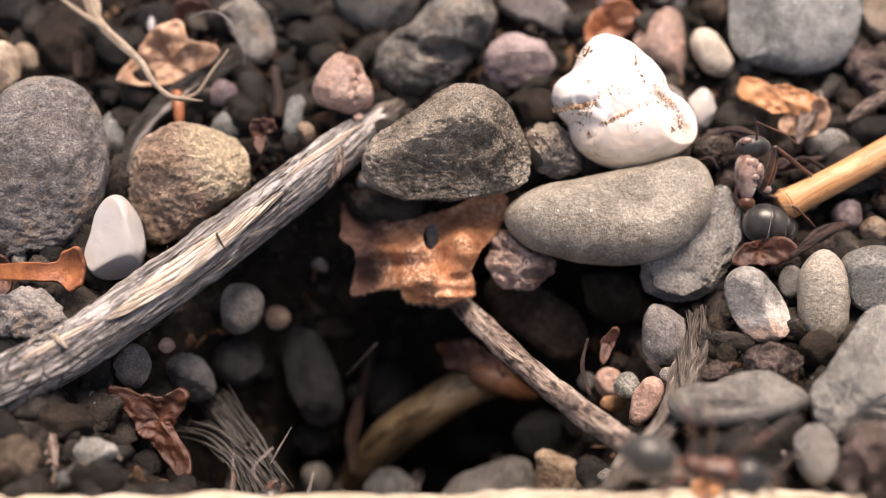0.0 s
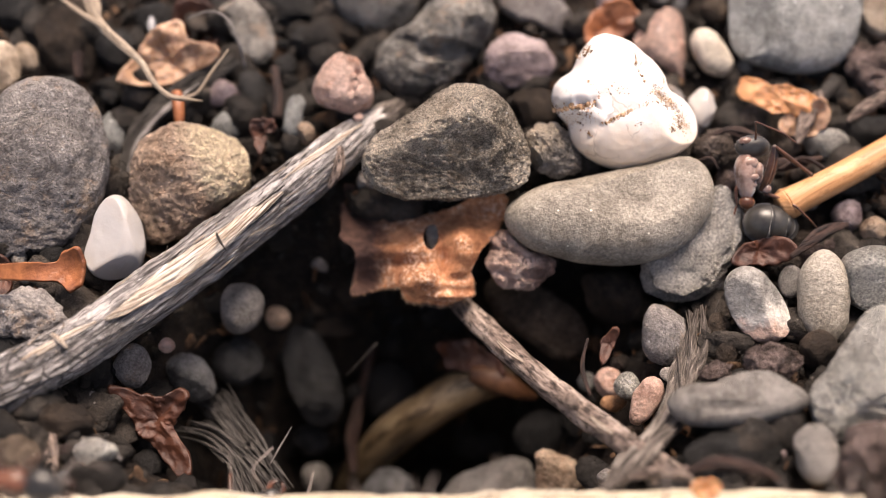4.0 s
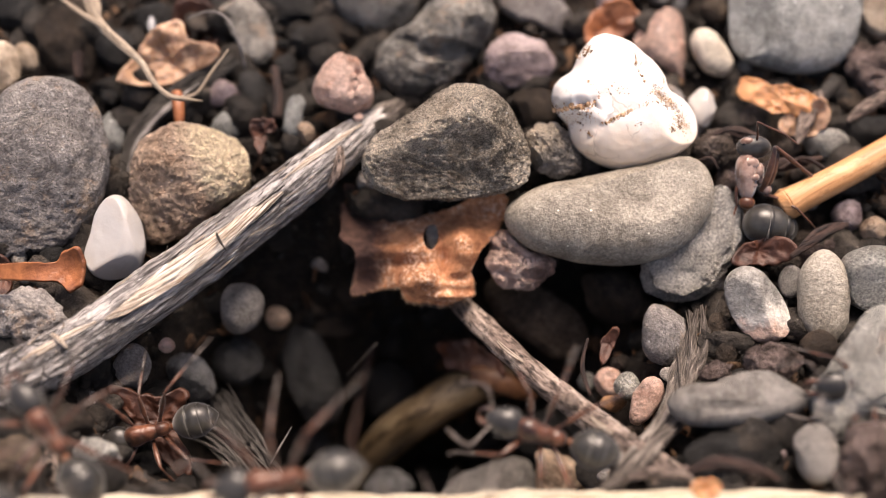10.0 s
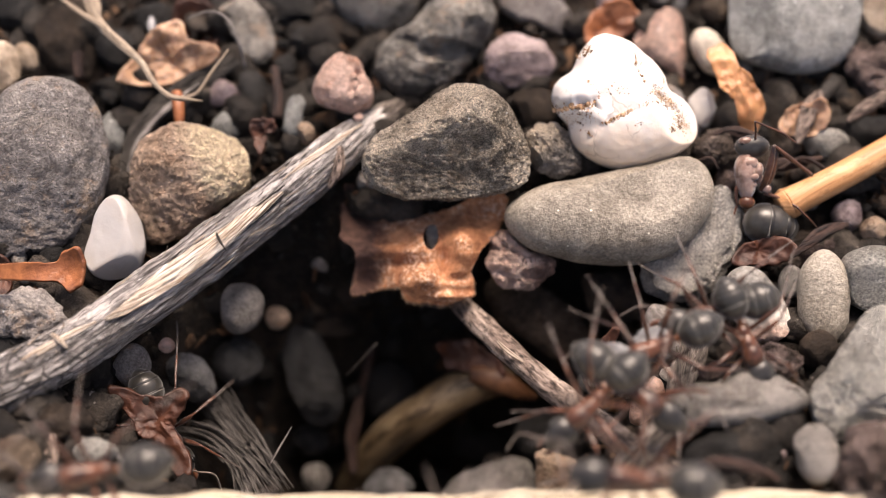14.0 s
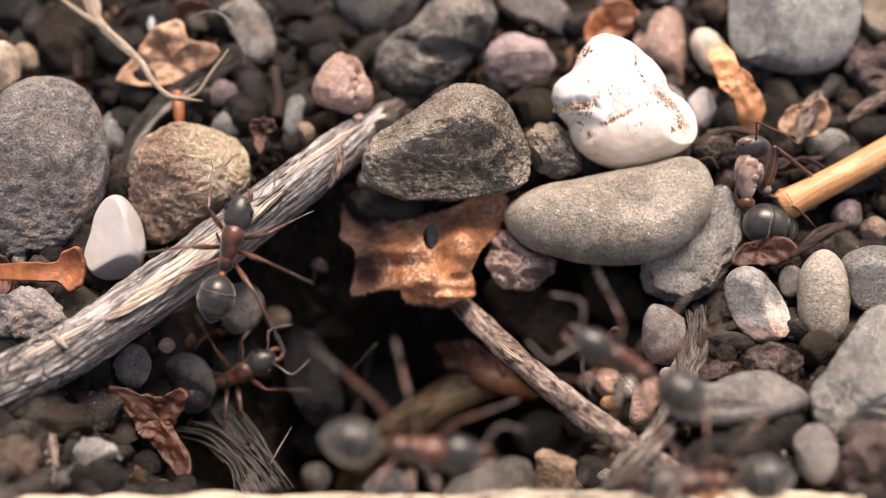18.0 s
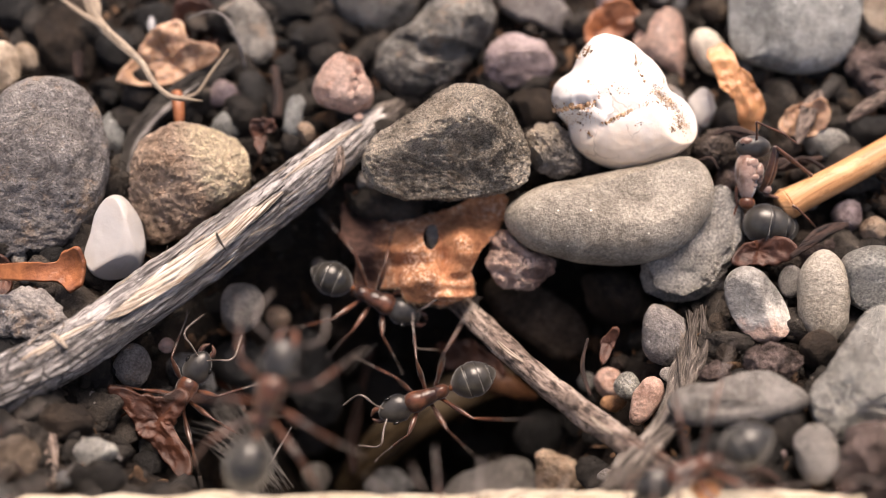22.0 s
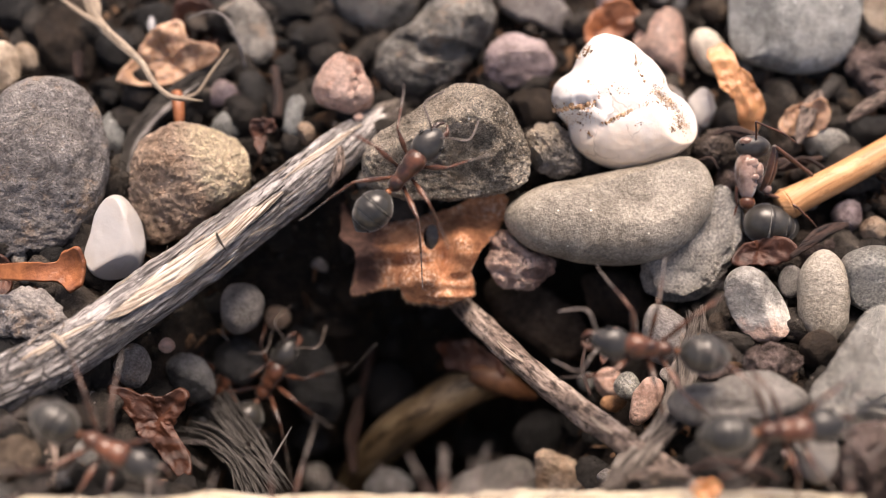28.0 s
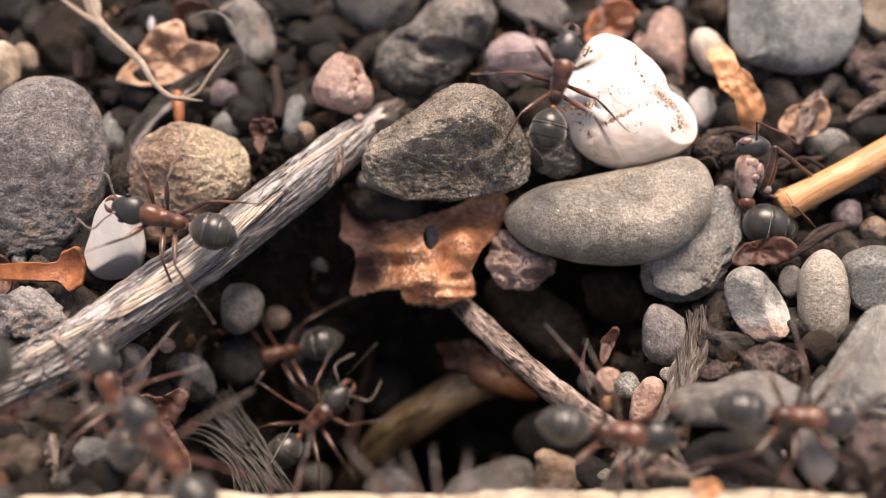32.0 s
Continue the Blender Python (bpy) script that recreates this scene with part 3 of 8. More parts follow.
def leaf(name, label, material, x, y, z, radii, seed, curl=0.25, crumple=0.5, thick=0.12, turn=0.0, pitch=0.0, nod=0.0, category="leaf", hole=None, rings=14, arms=64, veins=(), folds=(), ragged=0.10):
    """A dry curled leaf: outline radii in millimetres, anticlockwise; hole = (x, y, half width, half height) torn through it."""
    rng = np.random.default_rng(seed)
    o = Vector(rng.uniform(-50, 50, 3))
    verts, faces = [(0, 0, 0)], []
    size = float(np.mean(radii))
    th = np.arange(arms) / arms * 2 * np.pi
    rr = round_curve(radii, th) * np.array([1 + ragged * noise.noise(Vector((math.cos(w) * 4, math.sin(w) * 4, 1)) + o) + 0.03 * noise.noise(Vector((math.cos(w) * 14, math.sin(w) * 14, 1)) + o) for w in th])
    for i in range(1, rings + 1):
        for k in range(arms):
            s = i / rings
            verts.append((rr[k] * s * math.cos(th[k]), rr[k] * s * math.sin(th[k]), 0))
    vs = []

    def height(px, py):
        q = Vector((px, py, 0)) / size
        h = crumple * size * (0.55 * noise.noise(q * 1.5 + o) + 0.28 * noise.noise(q * 3.4 + o) + 0.13 * noise.noise(q * 8.0 + o))
        h += curl * size * (q.length ** 2 - 0.5)
        for fx, fy, wx, wy, rise in folds:
            h += rise * math.exp(-((px - fx) / wx) ** 2 - ((py - fy) / wy) ** 2)
        return h

    for px, py, _ in verts:
        vs.append((px, py, height(px, py)))
    for k in range(arms):
        faces.append([0, 1 + k, 1 + (k + 1) % arms])
    for i in range(rings - 1):
        for k in range(arms):
            a, b = 1 + i * arms, 1 + (i + 1) * arms
            faces.append([a + k, b + k, b + (k + 1) % arms, a + (k + 1) % arms])
    if hole:
        mids = [np.mean([verts[i][:2] for i in f], axis=0) for f in faces]
        faces = [f for f, m in zip(faces, mids) if math.hypot((m[0] - hole[0]) / hole[2], (m[1] - hole[1]) / hole[3]) > 1]
    ob = mesh_object(name, np.array(vs) * MM, faces, M[material])
    sol = ob.modifiers.new("thickness", "SOLIDIFY")
    sol.thickness = thick * MM
    ob.matrix_basis = lean(x, y, z, turn, pitch) @ pose(0, 0, 0, nod, 0, 0)
    for w in veins:
        reach = 0.9 * float(round_curve(radii, np.array([radians(w)]))[0])
        line = [(reach * f * math.cos(radians(w + 9 * math.sin(f * 3))), reach * f * math.sin(radians(w + 9 * math.sin(f * 3)))) for f in (0.05, 0.25, 0.5, 0.75, 1.0)]
        tube("vein", [(vx, vy, height(vx, vy) + 0.01, 0.075 * (1.15 - 0.2 * i)) for i, (vx, vy) in enumerate(line)], M[material], ob, "raised leaf vein", sides=7, steps=5)
    return tagged(ob, label, category)


# ---- ground: one sheet of dark soil with a hollow between the stones ----
def ground_height(x, y):
    hollow = -14.5 * math.exp(-(((x + 2.4) / 10.2) ** 2 + ((y + 6.6) / 5.6) ** 2) ** 2)
    cave = -8.5 * math.exp(-(((x - 0.6) / 10.2) ** 2 + ((y + 1.0) / 3.4) ** 2) ** 1.5)
    bank = 0.22 * min(max(y, 0), 40)
    return hollow + cave + bank + 0.4 * math.sin(x * 0.21 + 1) * math.cos(y * 0.17)


def make_ground():
    fine = list(np.arange(-45, 45.01, 0.45))
    far = [50, 60, 80, 120, 200, 400, 900, 2500, 8000, 30000, 120000]
    line = [-v for v in far[::-1]] + fine + far
    n = len(line)
    verts = []
    for y in line:
        for x in line:
            z = ground_height(x, y) - 0.35
            if abs(x) < 46 and abs(y) < 46:
                z += 0.5 * noise.noise(Vector((x * 0.7, y * 0.7, 3))) + 0.35 * noise.noise(Vector((x * 1.9, y * 1.9, 7)))
            verts.append((x * MM, y * MM, z * MM))
    faces = [[j * n + i, j * n + i + 1, (j + 1) * n + i + 1, (j + 1) * n + i] for j in range(n - 1) for i in range(n - 1)]
    return tagged(mesh_object("ground", verts, faces, M["soil"]), "dark damp soil between the gravel", "ground", kind="structure")


make_ground()


def make_gravel(name, label, count, low, high, seed, span, sub, material="gravel", flat=1.0, category="gravel", shaded=False):
    """Loose grit over the soil: thousands of small worn stones in one mesh."""
    rng = np.random.default_rng(seed)
    u, faces = sphere(sub)
    fa = np.array(faces)
    allv, allf = [], []
    for i in range(count):
        x, y = rng.uniform(-span, span), rng.uniform(-span * 0.62, span)
        if (ground_height(x, y) < -3.0) != shaded:
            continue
        r = low + (high - low) * rng.random() ** 2
        axes = r * rng.uniform(0.6, 1.15, 3) * (1, 1, flat)
        q = np.array(Euler(rng.uniform(0, 6.28, 3)).to_matrix())
        k = rng.normal(0, 1, (7, 3))
        p = u.copy()
        for n in k / np.linalg.norm(k, axis=1)[:, None]:
            d = p @ n
            p -= np.clip(d - rng.uniform(0.45, 0.8), 0, None)[:, None] * n * 0.95
        p *= (1 + 0.10 * np.sin(u @ rng.normal(0, 3, 3) + 2))[:, None]
        p = (p * axes) @ q.T + (x, y, ground_height(x, y) + rng.uniform(-0.5, 0.2) * r)
        allf.append(fa + len(u) * len(allv))
        allv.append(p)
    ob = mesh_object(name, np.concatenate(allv) * MM, np.concatenate(allf).tolist(), M[material])
    return tagged(ob, label, category, kind="stuff")


make_gravel("gravel", "small mixed grey and brown gravel", 4600, 0.3, 1.55, 5, 42, 2)
make_gravel("damp_gravel", "dark gravel in the hollow, shade painted into its colour", 5200, 0.25, 1.1, 15, 42, 2, "shaded", shaded=True)
make_gravel("litter", "brown scraps of dead leaf and husk among the gravel", 1500, 0.25, 1.0, 8, 30, 2, "litter", 0.12, "plant litter")
make_gravel("litter", "dark red-brown plant scraps in the hollow", 1600, 0.2, 0.8, 18, 30, 2, "litter", 0.15, "plant litter", shaded=True)
make_gravel("grit", "fine dark grit on the soil", 9000, 0.08, 0.32, 6, 26, 1)


def make_board():
    """The pale weathered edge of a board that lies before the stones."""
    nx, prof = 240, [(-12.4, -16.0), (-12.45, 0.3), (-12.6, 0.75), (-13.0, 0.95), (-15, 1.05), (-20, 1.1), (-60, 1.1), (-60, -16.0)]
    verts, uvs = [], []
    for i in range(nx + 1):
        x = -70 + 140 * i / nx
        for j, (y, z) in enumerate(prof):
            w = 0.16 * noise.noise(Vector((x * 0.5, j * 0.3, 2))) + 0.1 * noise.noise(Vector((x * 1.6, j, 5)))
            verts.append((x * MM, (y + w) * MM, (z + 0.27 + w * 0.6 + 0.014 * x) * MM))
            uvs.append((j * 2.0, x))
    m = len(prof)
    faces = [[i * m + j, i * m + (j + 1) % m, (i + 1) * m + (j + 1) % m, (i + 1) * m + j] for i in range(nx) for j in range(m)]
    faces += [list(range(m)), [nx * m + j for j in range(m)][::-1]]
    return tagged(mesh_object("wooden_board", verts, faces, M["board"], uvs=uvs), "pale weathered wooden board edge beside the gravel", "board")


make_board()

# ---- the stones ----
stone("stone", "large grey-brown grainy stone, half embedded", "grey", -18.66, 2.85, 2.09, (3.46, 3.80, 4.45, 4.14, 3.40, 3.50, 3.51, 3.88, 4.41, 3.80, 3.73, 3.53), 1.75, 11, rough=0.035, sub=6, chips=0, crag=0.035, pits=0.07, full=0.6, planes=((0.75, 0.1, 0.65, 2.75), (0.0, -0.25, 0.95, 1.45)))
stone("pebble", "small white quartz pebble with flat faces", "white", -14.53, -0.27, 0.98, (1.26, 1.30, 1.58, 2.02, 1.54, 1.15, 1.16, 1.53, 1.82, 1.78, 1.69, 1.41), 0.95, 12, rough=0.02, chips=0, sub=5, full=0.5, lumps=0.12, planes=((-0.35, 0.12, 1, 0.72), (0.95, 0.25, 0.35, 1.12), (0.25, -0.75, 0.6, 1.2)))
stone("stone", "rough tan stone with a pale crumbly crust", "tancrust", -11.82, 3.09, 1.27, (3.08, 2.98, 2.73, 2.65, 2.61, 2.56, 2.55, 2.84, 3.41, 2.60, 2.07, 2.17), 1.45, 13, rough=0.05, sub=6, crag=0.10, chips=0, pits=0.12, full=0.85, planes=((0.5, 0.55, 0.7, 2.05), (-0.3, -0.35, 0.9, 1.3)))
stone("stone", "dark speckled grey-brown stone lying on a leaf", "speckled", 0.35, 3.14, 3.23, (3.47, 3.27, 3.20, 3.11, 2.80, 2.46, 2.43, 2.76, 3.80, 3.98, 3.10, 2.47, 2.32, 2.38, 2.89, 3.65), 1.95, 14, rough=0.04, sub=7, chips=0, crag=0.04, full=0.5, pits=0.10, planes=((0.0, -0.38, 0.92, 1.45), (-0.35, 0.6, 0.72, 1.95), (0.75, 0.1, 0.65, 2.6)), dents=((0.5, -1.7, 3.3, 3.1, 0.40, 1.6), (1.6, 0.2, 0.8, 0.5, 0.12, 2), (-0.9, -0.9, 0.7, 0.5, 0.14, 1.5), (0.9, -1.2, 0.8, 0.6, 0.16, 1.5)))
stone("pebble", "smooth long grey pebble resting on slate", "pebble", 7.77, 1.14, 1.10, (4.23, 4.58, 4.31, 2.81, 2.20, 1.96, 1.93, 2.11, 2.61, 3.79, 5.02, 4.40, 3.33, 2.76, 2.42, 2.34, 2.44, 2.67, 3.07, 3.63), 1.95, 15, rough=0.014, sub=6, chips=0, full=0.8, planes=((0.05, 0.3, 0.95, 1.72),))
stone("slate_chip", "flat silvery grey slate chip under a pebble", "silver", 11.49, 0.01, -0.06, (2.06, 2.39, 2.77, 3.08, 3.17, 2.27, 1.70, 1.48, 1.43, 1.53, 1.86, 2.71, 3.04, 2.99, 2.65, 2.28, 2.04, 1.78, 1.69, 1.76), 0.42, 16, rough=0.05, chips=3, full=0.3, crag=0.13, sub=6, pits=0.10, layers=1, planes=((0.5, 0.1, 0.85, 1.15), (-0.1, -0.5, 0.85, 0.95)))
quartz = stone("quartz_stone", "milky white quartz with brown dirt in cracks", "quartz", 8.17, 5.31, 3.64, (3.12, 2.24, 2.28, 2.46, 2.66, 3.11, 3.49, 3.21, 2.86, 3.26, 3.11, 2.63, 2.77, 2.77, 2.79, 2.84, 2.86, 3.03, 3.38, 3.59), 1.85, 17, rough=0.022, sub=6, chips=1, full=0.65, planes=((0.75, 0.5, 0.45, 2.35),), dents=((-2.3, -1.1, 1.2, 0.9, 0.3, 1.2),), grooves=((-3.5, -0.05, -1.5, 0.0, 0.16, 0.35), (-1.5, 0.0, -1.2, 0.5, 0.12, 0.12), (-1.1, -0.85, 0.1, -0.3, 0.10, 0.10), (0.1, -0.3, 1.2, 0.05, 0.10, 0.06), (1.2, 0.6, 2.1, -0.2, 0.18, 0.10), (0.33, 2.34, 0.41, 1.57, 0.06, 0.10), (0.41, 1.57, 0.75, 0.93, 0.06, 0.10)))


def dirt_grains(host, streaks, seed):
    """Crumbs of brown dirt that cling to a stone along streaks: start, end, spread, count, size."""
    rng = np.random.default_rng(seed)
    co = np.array([v.co[:] for v in host.data.vertices]) / MM
    co = co[co[:, 2] > -0.2]
    u, faces = sphere(1)
    fa, allv, allf = np.array(faces), [], []
    for x0, y0, x1, y1, spread, count, size in streaks:
        for _ in range(count):
            f = rng.random()
            gx, gy = x0 + (x1 - x0) * f + rng.normal(0, spread), y0 + (y1 - y0) * f + rng.normal(0, spread)
            near = np.argmin((co[:, 0] - gx) ** 2 + (co[:, 1] - gy) ** 2 - 0.02 * co[:, 2])
            at = co[near] * (1, 1, 1)
            if math.hypot(at[0] - gx, at[1] - gy) > 0.2:
                continue
            at[:2] = gx, gy
            r = size * min(0.25 + rng.exponential(0.45), 2.2) * np.array((1, rng.uniform(0.5, 1.0), 0.14))
            q = np.array(Euler((rng.normal(0, 0.4), rng.normal(0, 0.4), rng.uniform(0, 6.28))).to_matrix())
            allf.append(fa + len(u) * len(allv))
            allv.append((u * (1 + rng.normal(0, 0.25, (len(u), 1))) * r) @ q.T + at)
    return mesh_object("dirt", np.concatenate(allv) * MM, np.concatenate(allf).tolist(), M["dirt"], host, "crumbs of brown dirt")


dirt_grains(quartz, [(-3.3, -0.15, -1.5, -0.05, 0.06, 230, 0.075), (-2.6, -0.45, -1.6, -0.45, 0.22, 260, 0.035), (-1.5, 0.0, -1.2, 0.55, 0.09, 45, 0.045), (-1.05, -0.9, 0.15, -0.3, 0.04, 260, 0.05), (0.1, -0.3, 1.3, 0.1, 0.07, 40, 0.04), (0.3, -0.9, 0.6, -0.85, 0.07, 16, 0.045),
                     (-1.0, 0.65, 0.4, 0.6, 0.16, 60, 0.035), (1.1, 0.65, 2.2, -0.1, 0.16, 900, 0.026), (2.3, -0.3, 2.7, -1.0, 0.2, 800, 0.025), (1.3, 0.5, 2.1, -0.1, 0.08, 70, 0.05), (1.9, -1.1, 2.6, -0.8, 0.08, 40, 0.05), (0.33, 2.34, 0.41, 1.57, 0.02, 60, 0.04), (0.41, 1.57, 0.75, 0.93, 0.02, 45, 0.035), (0.45, 2.0, 0.62, 1.7, 0.05, 18, 0.035),
                     (-2.0, 2.2, -1.6, 2.6, 0.1, 60, 0.05), (-1.8, 1.05, -1.6, 0.85, 0.05, 16, 0.05), (-1.75, -1.15, -1.5, -1.45, 0.04, 26, 0.05), (1.55, 1.3, 1.7, 0.9, 0.06, 22, 0.04)], 301)
stone("pebble", "pink lumpy pebble in the gravel", "pink", -4.60, 6.93, 3.46, (1.27, 1.12, 1.39, 1.53, 1.40, 1.29, 1.41, 1.48, 1.24, 1.26, 1.48, 1.51), 1.25, 18, rough=0.04, lumps=0.16, crag=0.04, chips=0, sub=6, grooves=((0.15, 1.5, 0.75, 0.5, 0.14, 0.22), (0.75, 0.5, 0.55, -0.9, 0.12, 0.16), (-1.2, -0.5, 0.1, -1.2, 0.14, 0.14)))
stone("pebble", "tiny pink pebble in the gravel", "pink", -3.90, 5.42, 2.91, (0.22, 0.23, 0.23, 0.22, 0.23, 0.22, 0.24, 0.22), 0.18, 19, sub=3)
stone("stone", "large green-grey stone with a broken hollow", "green", -0.43, 10.32, 2.96, (2.41, 3.34, 3.28, 2.07, 1.52, 1.62, 2.43, 3.3, 2.95, 2.29, 1.97, 2.00), 1.7, 20, rough=0.05, sub=6, chips=2, crag=0.08, pits=0.08, full=0.6, planes=((-0.4, 0.6, 0.7, 1.75),), dents=((0.9, -0.55, 1.7, 0.5, 0.75, 3), (1.9, 0.2, 0.7, 0.9, 0.45, 2)), grooves=((-1.6, 0.0, 0.6, -0.7, 0.25, 0.3),))
stone("pebble", "dusky purple-pink pebble in the gravel", "purple", 3.61, 9.07, 2.98, (1.83, 1.57, 1.31, 1.37, 1.51, 1.51, 1.63, 1.71, 1.44, 1.25, 1.34, 1.65), 1.15, 21, rough=0.05, crag=0.08, chips=3, sub=5, full=0.5, planes=((-0.3, 0.75, 0.55, 1.05), (0.1, -0.35, 0.9, 0.85), (0.9, 0.3, 0.3, 1.5)))
stone("stone", "grey rounded stone in the gravel", "green", -3.31, 12.91, 3.68, (2.21, 2.43, 1.76, 1.53, 1.76, 2.26, 2.33, 2.18, 1.82, 1.72, 1.90, 2.16), 1.14, 22, chips=5)
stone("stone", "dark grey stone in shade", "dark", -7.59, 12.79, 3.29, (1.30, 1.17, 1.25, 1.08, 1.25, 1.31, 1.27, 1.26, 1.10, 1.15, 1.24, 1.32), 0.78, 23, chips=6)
stone("stone", "small brown-grey stone in the gravel", "darkbrown", -5.34, 11.29, 2.74, (1.32, 0.84, 0.76, 0.93, 0.94, 1.23, 1.20, 0.93, 0.78, 0.74, 0.91, 1.31), 0.54, 24, chips=6)
stone("stone", "dark grey stone in the gravel", "grey", 4.72, 12.71, 3.13, (1.49, 1.18, 1.25, 1.25, 1.45, 1.90, 1.85, 1.28, 0.89, 0.88, 1.43, 2.29), 0.75, 25, chips=7)
stone("stone", "pinkish-grey angular stone in the gravel", "rose", 10.82, 10.31, 2.89, (1.05, 1.12, 1.75, 1.83, 1.50, 1.50, 1.61, 1.18, 1.18, 1.61, 1.89, 1.38), 0.92, 26, chips=8, crag=0.06)
stone("pebble", "smooth cream pebble in the gravel", "palecream", 12.97, 9.77, 2.89, (0.97, 0.79, 0.86, 1.05, 1.34, 1.19, 0.90, 0.81, 0.91, 1.09, 1.30, 1.19), 0.72, 27, rough=0.02, chips=1)
stone("stone", "large flat blue-grey stone", "greyblue", 16.89, 10.63, 3.98, (3.07, 3.41, 2.47, 2.44, 2.51, 3.35, 3.15, 3.09, 2.54, 2.45, 2.68, 2.94), 1.22, 28, rough=0.025, sub=6, chips=2)
stone("pebble", "pale orange-cream pebble in the gravel", "cream", 21.46, 11.79, 3.53, (0.95, 1.02, 1.46, 1.26, 1.31, 1.09, 1.10, 1.11, 1.23, 1.35, 1.28, 1.18), 0.92, 29, rough=0.02, chips=1)
stone("soil_crumb", "rough brown soil crumb", "crumb", 20.74, 8.59, 2.68, (1.02, 1.06, 1.52, 1.39, 1.69, 1.56, 1.21, 1.03, 1.04, 1.42, 1.78, 1.33), 0.73, 30, category='soil crumb', lumps=0.8, rough=0.1, crag=0.1, sub=5)
stone("pebble", "small white pebble fragment", "white", 12.25, 6.80, 2.10, (0.66, 0.70, 0.85, 0.98, 0.80, 0.75, 0.62, 0.66, 0.9, 1.0, 0.78, 0.62), 0.5, 31, sub=4, full=0.45, chips=4)
stone("stone", "cream and grey crumbly stone", "crumbly", 5.09, 3.92, 2.22, (1.19, 1.01, 1.15, 1.25, 1.44, 1.35, 1.11, 1.18, 1.24, 1.23, 1.26, 1.46), 0.75, 32, rough=0.08, crag=0.22, pits=0.2, sub=6)
stone("pebble", "tan rounded pebble in the gravel", "cream", -20.90, 8.15, 3.34, (0.95, 1.06, 1.26, 1.34, 1.22, 0.88, 0.87, 1.18, 1.23, 1.52, 1.13, 0.99), 0.73, 33)
stone("pebble", "small tan pebble in the gravel", "cream", -19.96, 9.23, 3.04, (0.57, 0.61, 0.73, 0.76, 0.61, 0.58, 0.74, 0.76), 0.47, 34, sub=3)
stone("stone", "brown-grey rough stone in the gravel", "darkbrown", -18.39, 10.92, 2.89, (1.38, 1.47, 1.87, 2.09, 2.07, 1.81, 1.50, 1.59, 1.65, 2.01, 2.44, 1.63), 1.01, 35, rough=0.07, crag=0.12)
stone("stone", "dark grey stone in shade", "dark", -21.14, 12.64, 3.05, (1.24, 0.95, 0.99, 0.97, 0.91, 1.15, 1.01, 1.04, 1.01, 0.88, 1.01, 1.01), 0.74, 36)
stone("stone", "grey upright stone in the gravel", "green", -9.48, 11.15, 3.37, (1.13, 1.06, 1.10, 1.39, 1.86, 1.62, 1.00, 0.89, 1.02, 1.73, 1.99, 1.56), 0.68, 37, chips=8, crag=0.06)
stone("stone", "dark grey-brown stone in the gravel", "dark", -9.07, 7.89, 1.93, (0.81, 0.76, 0.96, 1.22, 1.23, 0.82, 0.66, 0.71, 1.08, 1.22, 1.09, 0.83), 0.59, 38, sub=3)
stone("pebble", "slender blue-grey pebble standing on end", "greyblue", -7.03, 6.10, 2.13, (0.47, 0.57, 1.09, 1.13, 0.74, 0.47, 0.43, 0.52, 0.98, 1.03, 0.64, 0.51), 0.40, 39, rough=0.02, sub=3)
stone("pebble", "small tan pebble in the gravel", "tan", -6.45, 5.47, 1.79, (0.47, 0.50, 0.55, 0.51, 0.47, 0.50, 0.55, 0.52), 0.37, 40, sub=3)
stone("stone", "dull violet-grey stone in the gravel", "purple", -10.69, 7.95, 1.91, (1.02, 0.74, 0.72, 0.75, 0.95, 0.80, 0.64, 0.79), 0.54, 41, sub=3)
stone("stone", "grey stone in a gap", "greyblue", -15.61, 5.88, 1.34, (0.58, 0.77, 1.11, 0.75, 0.61, 0.70, 1.12, 0.76), 0.48, 42, sub=3)
stone("stone", "grey stone in a gap", "greyblue", -10.29, 6.17, 1.43, (0.76, 0.75, 0.79, 0.71, 0.79, 0.77, 0.72, 0.74), 0.58, 43, sub=3)
stone("stone", "rough blue-grey stone in the gravel", "grey", -17.59, -4.44, 1.16, (1.50, 1.39, 1.16, 1.16, 1.10, 1.41, 1.34, 1.55, 1.16, 1.00, 1.03, 1.40), 0.74, 44, rough=0.09, crag=0.2, pits=0.1, sub=5)
stone("stone", "flat grey stone in the gravel", "dark", -18.05, -5.59, 0.33, (1.14, 1.16, 0.73, 0.58, 0.61, 0.92, 1.10, 1.27, 0.75, 0.59, 0.62, 0.90), 0.35, 45)
stone("pebble", "pale grey rounded pebble in the hollow", "slate", -9.31, -1.35, -2.71, (1.01, 1.12, 1.18, 1.14, 1.21, 1.06, 0.96, 1.05, 1.24, 1.20, 1.08, 1.03), 0.79, 46, rough=0.02, chips=2, full=0.6)
stone("pebble", "small tan pebble in the hollow", "tan", -7.97, -0.35, -4.92, (0.66, 0.60, 0.60, 0.64, 0.61, 0.63, 0.60, 0.60), 0.48, 47, sub=3)
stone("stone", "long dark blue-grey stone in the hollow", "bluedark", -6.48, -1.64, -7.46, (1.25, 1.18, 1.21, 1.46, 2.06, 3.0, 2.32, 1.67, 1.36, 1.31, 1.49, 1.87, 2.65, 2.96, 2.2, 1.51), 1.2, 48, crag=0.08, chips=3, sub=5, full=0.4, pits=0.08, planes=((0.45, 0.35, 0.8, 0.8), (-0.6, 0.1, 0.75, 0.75)))
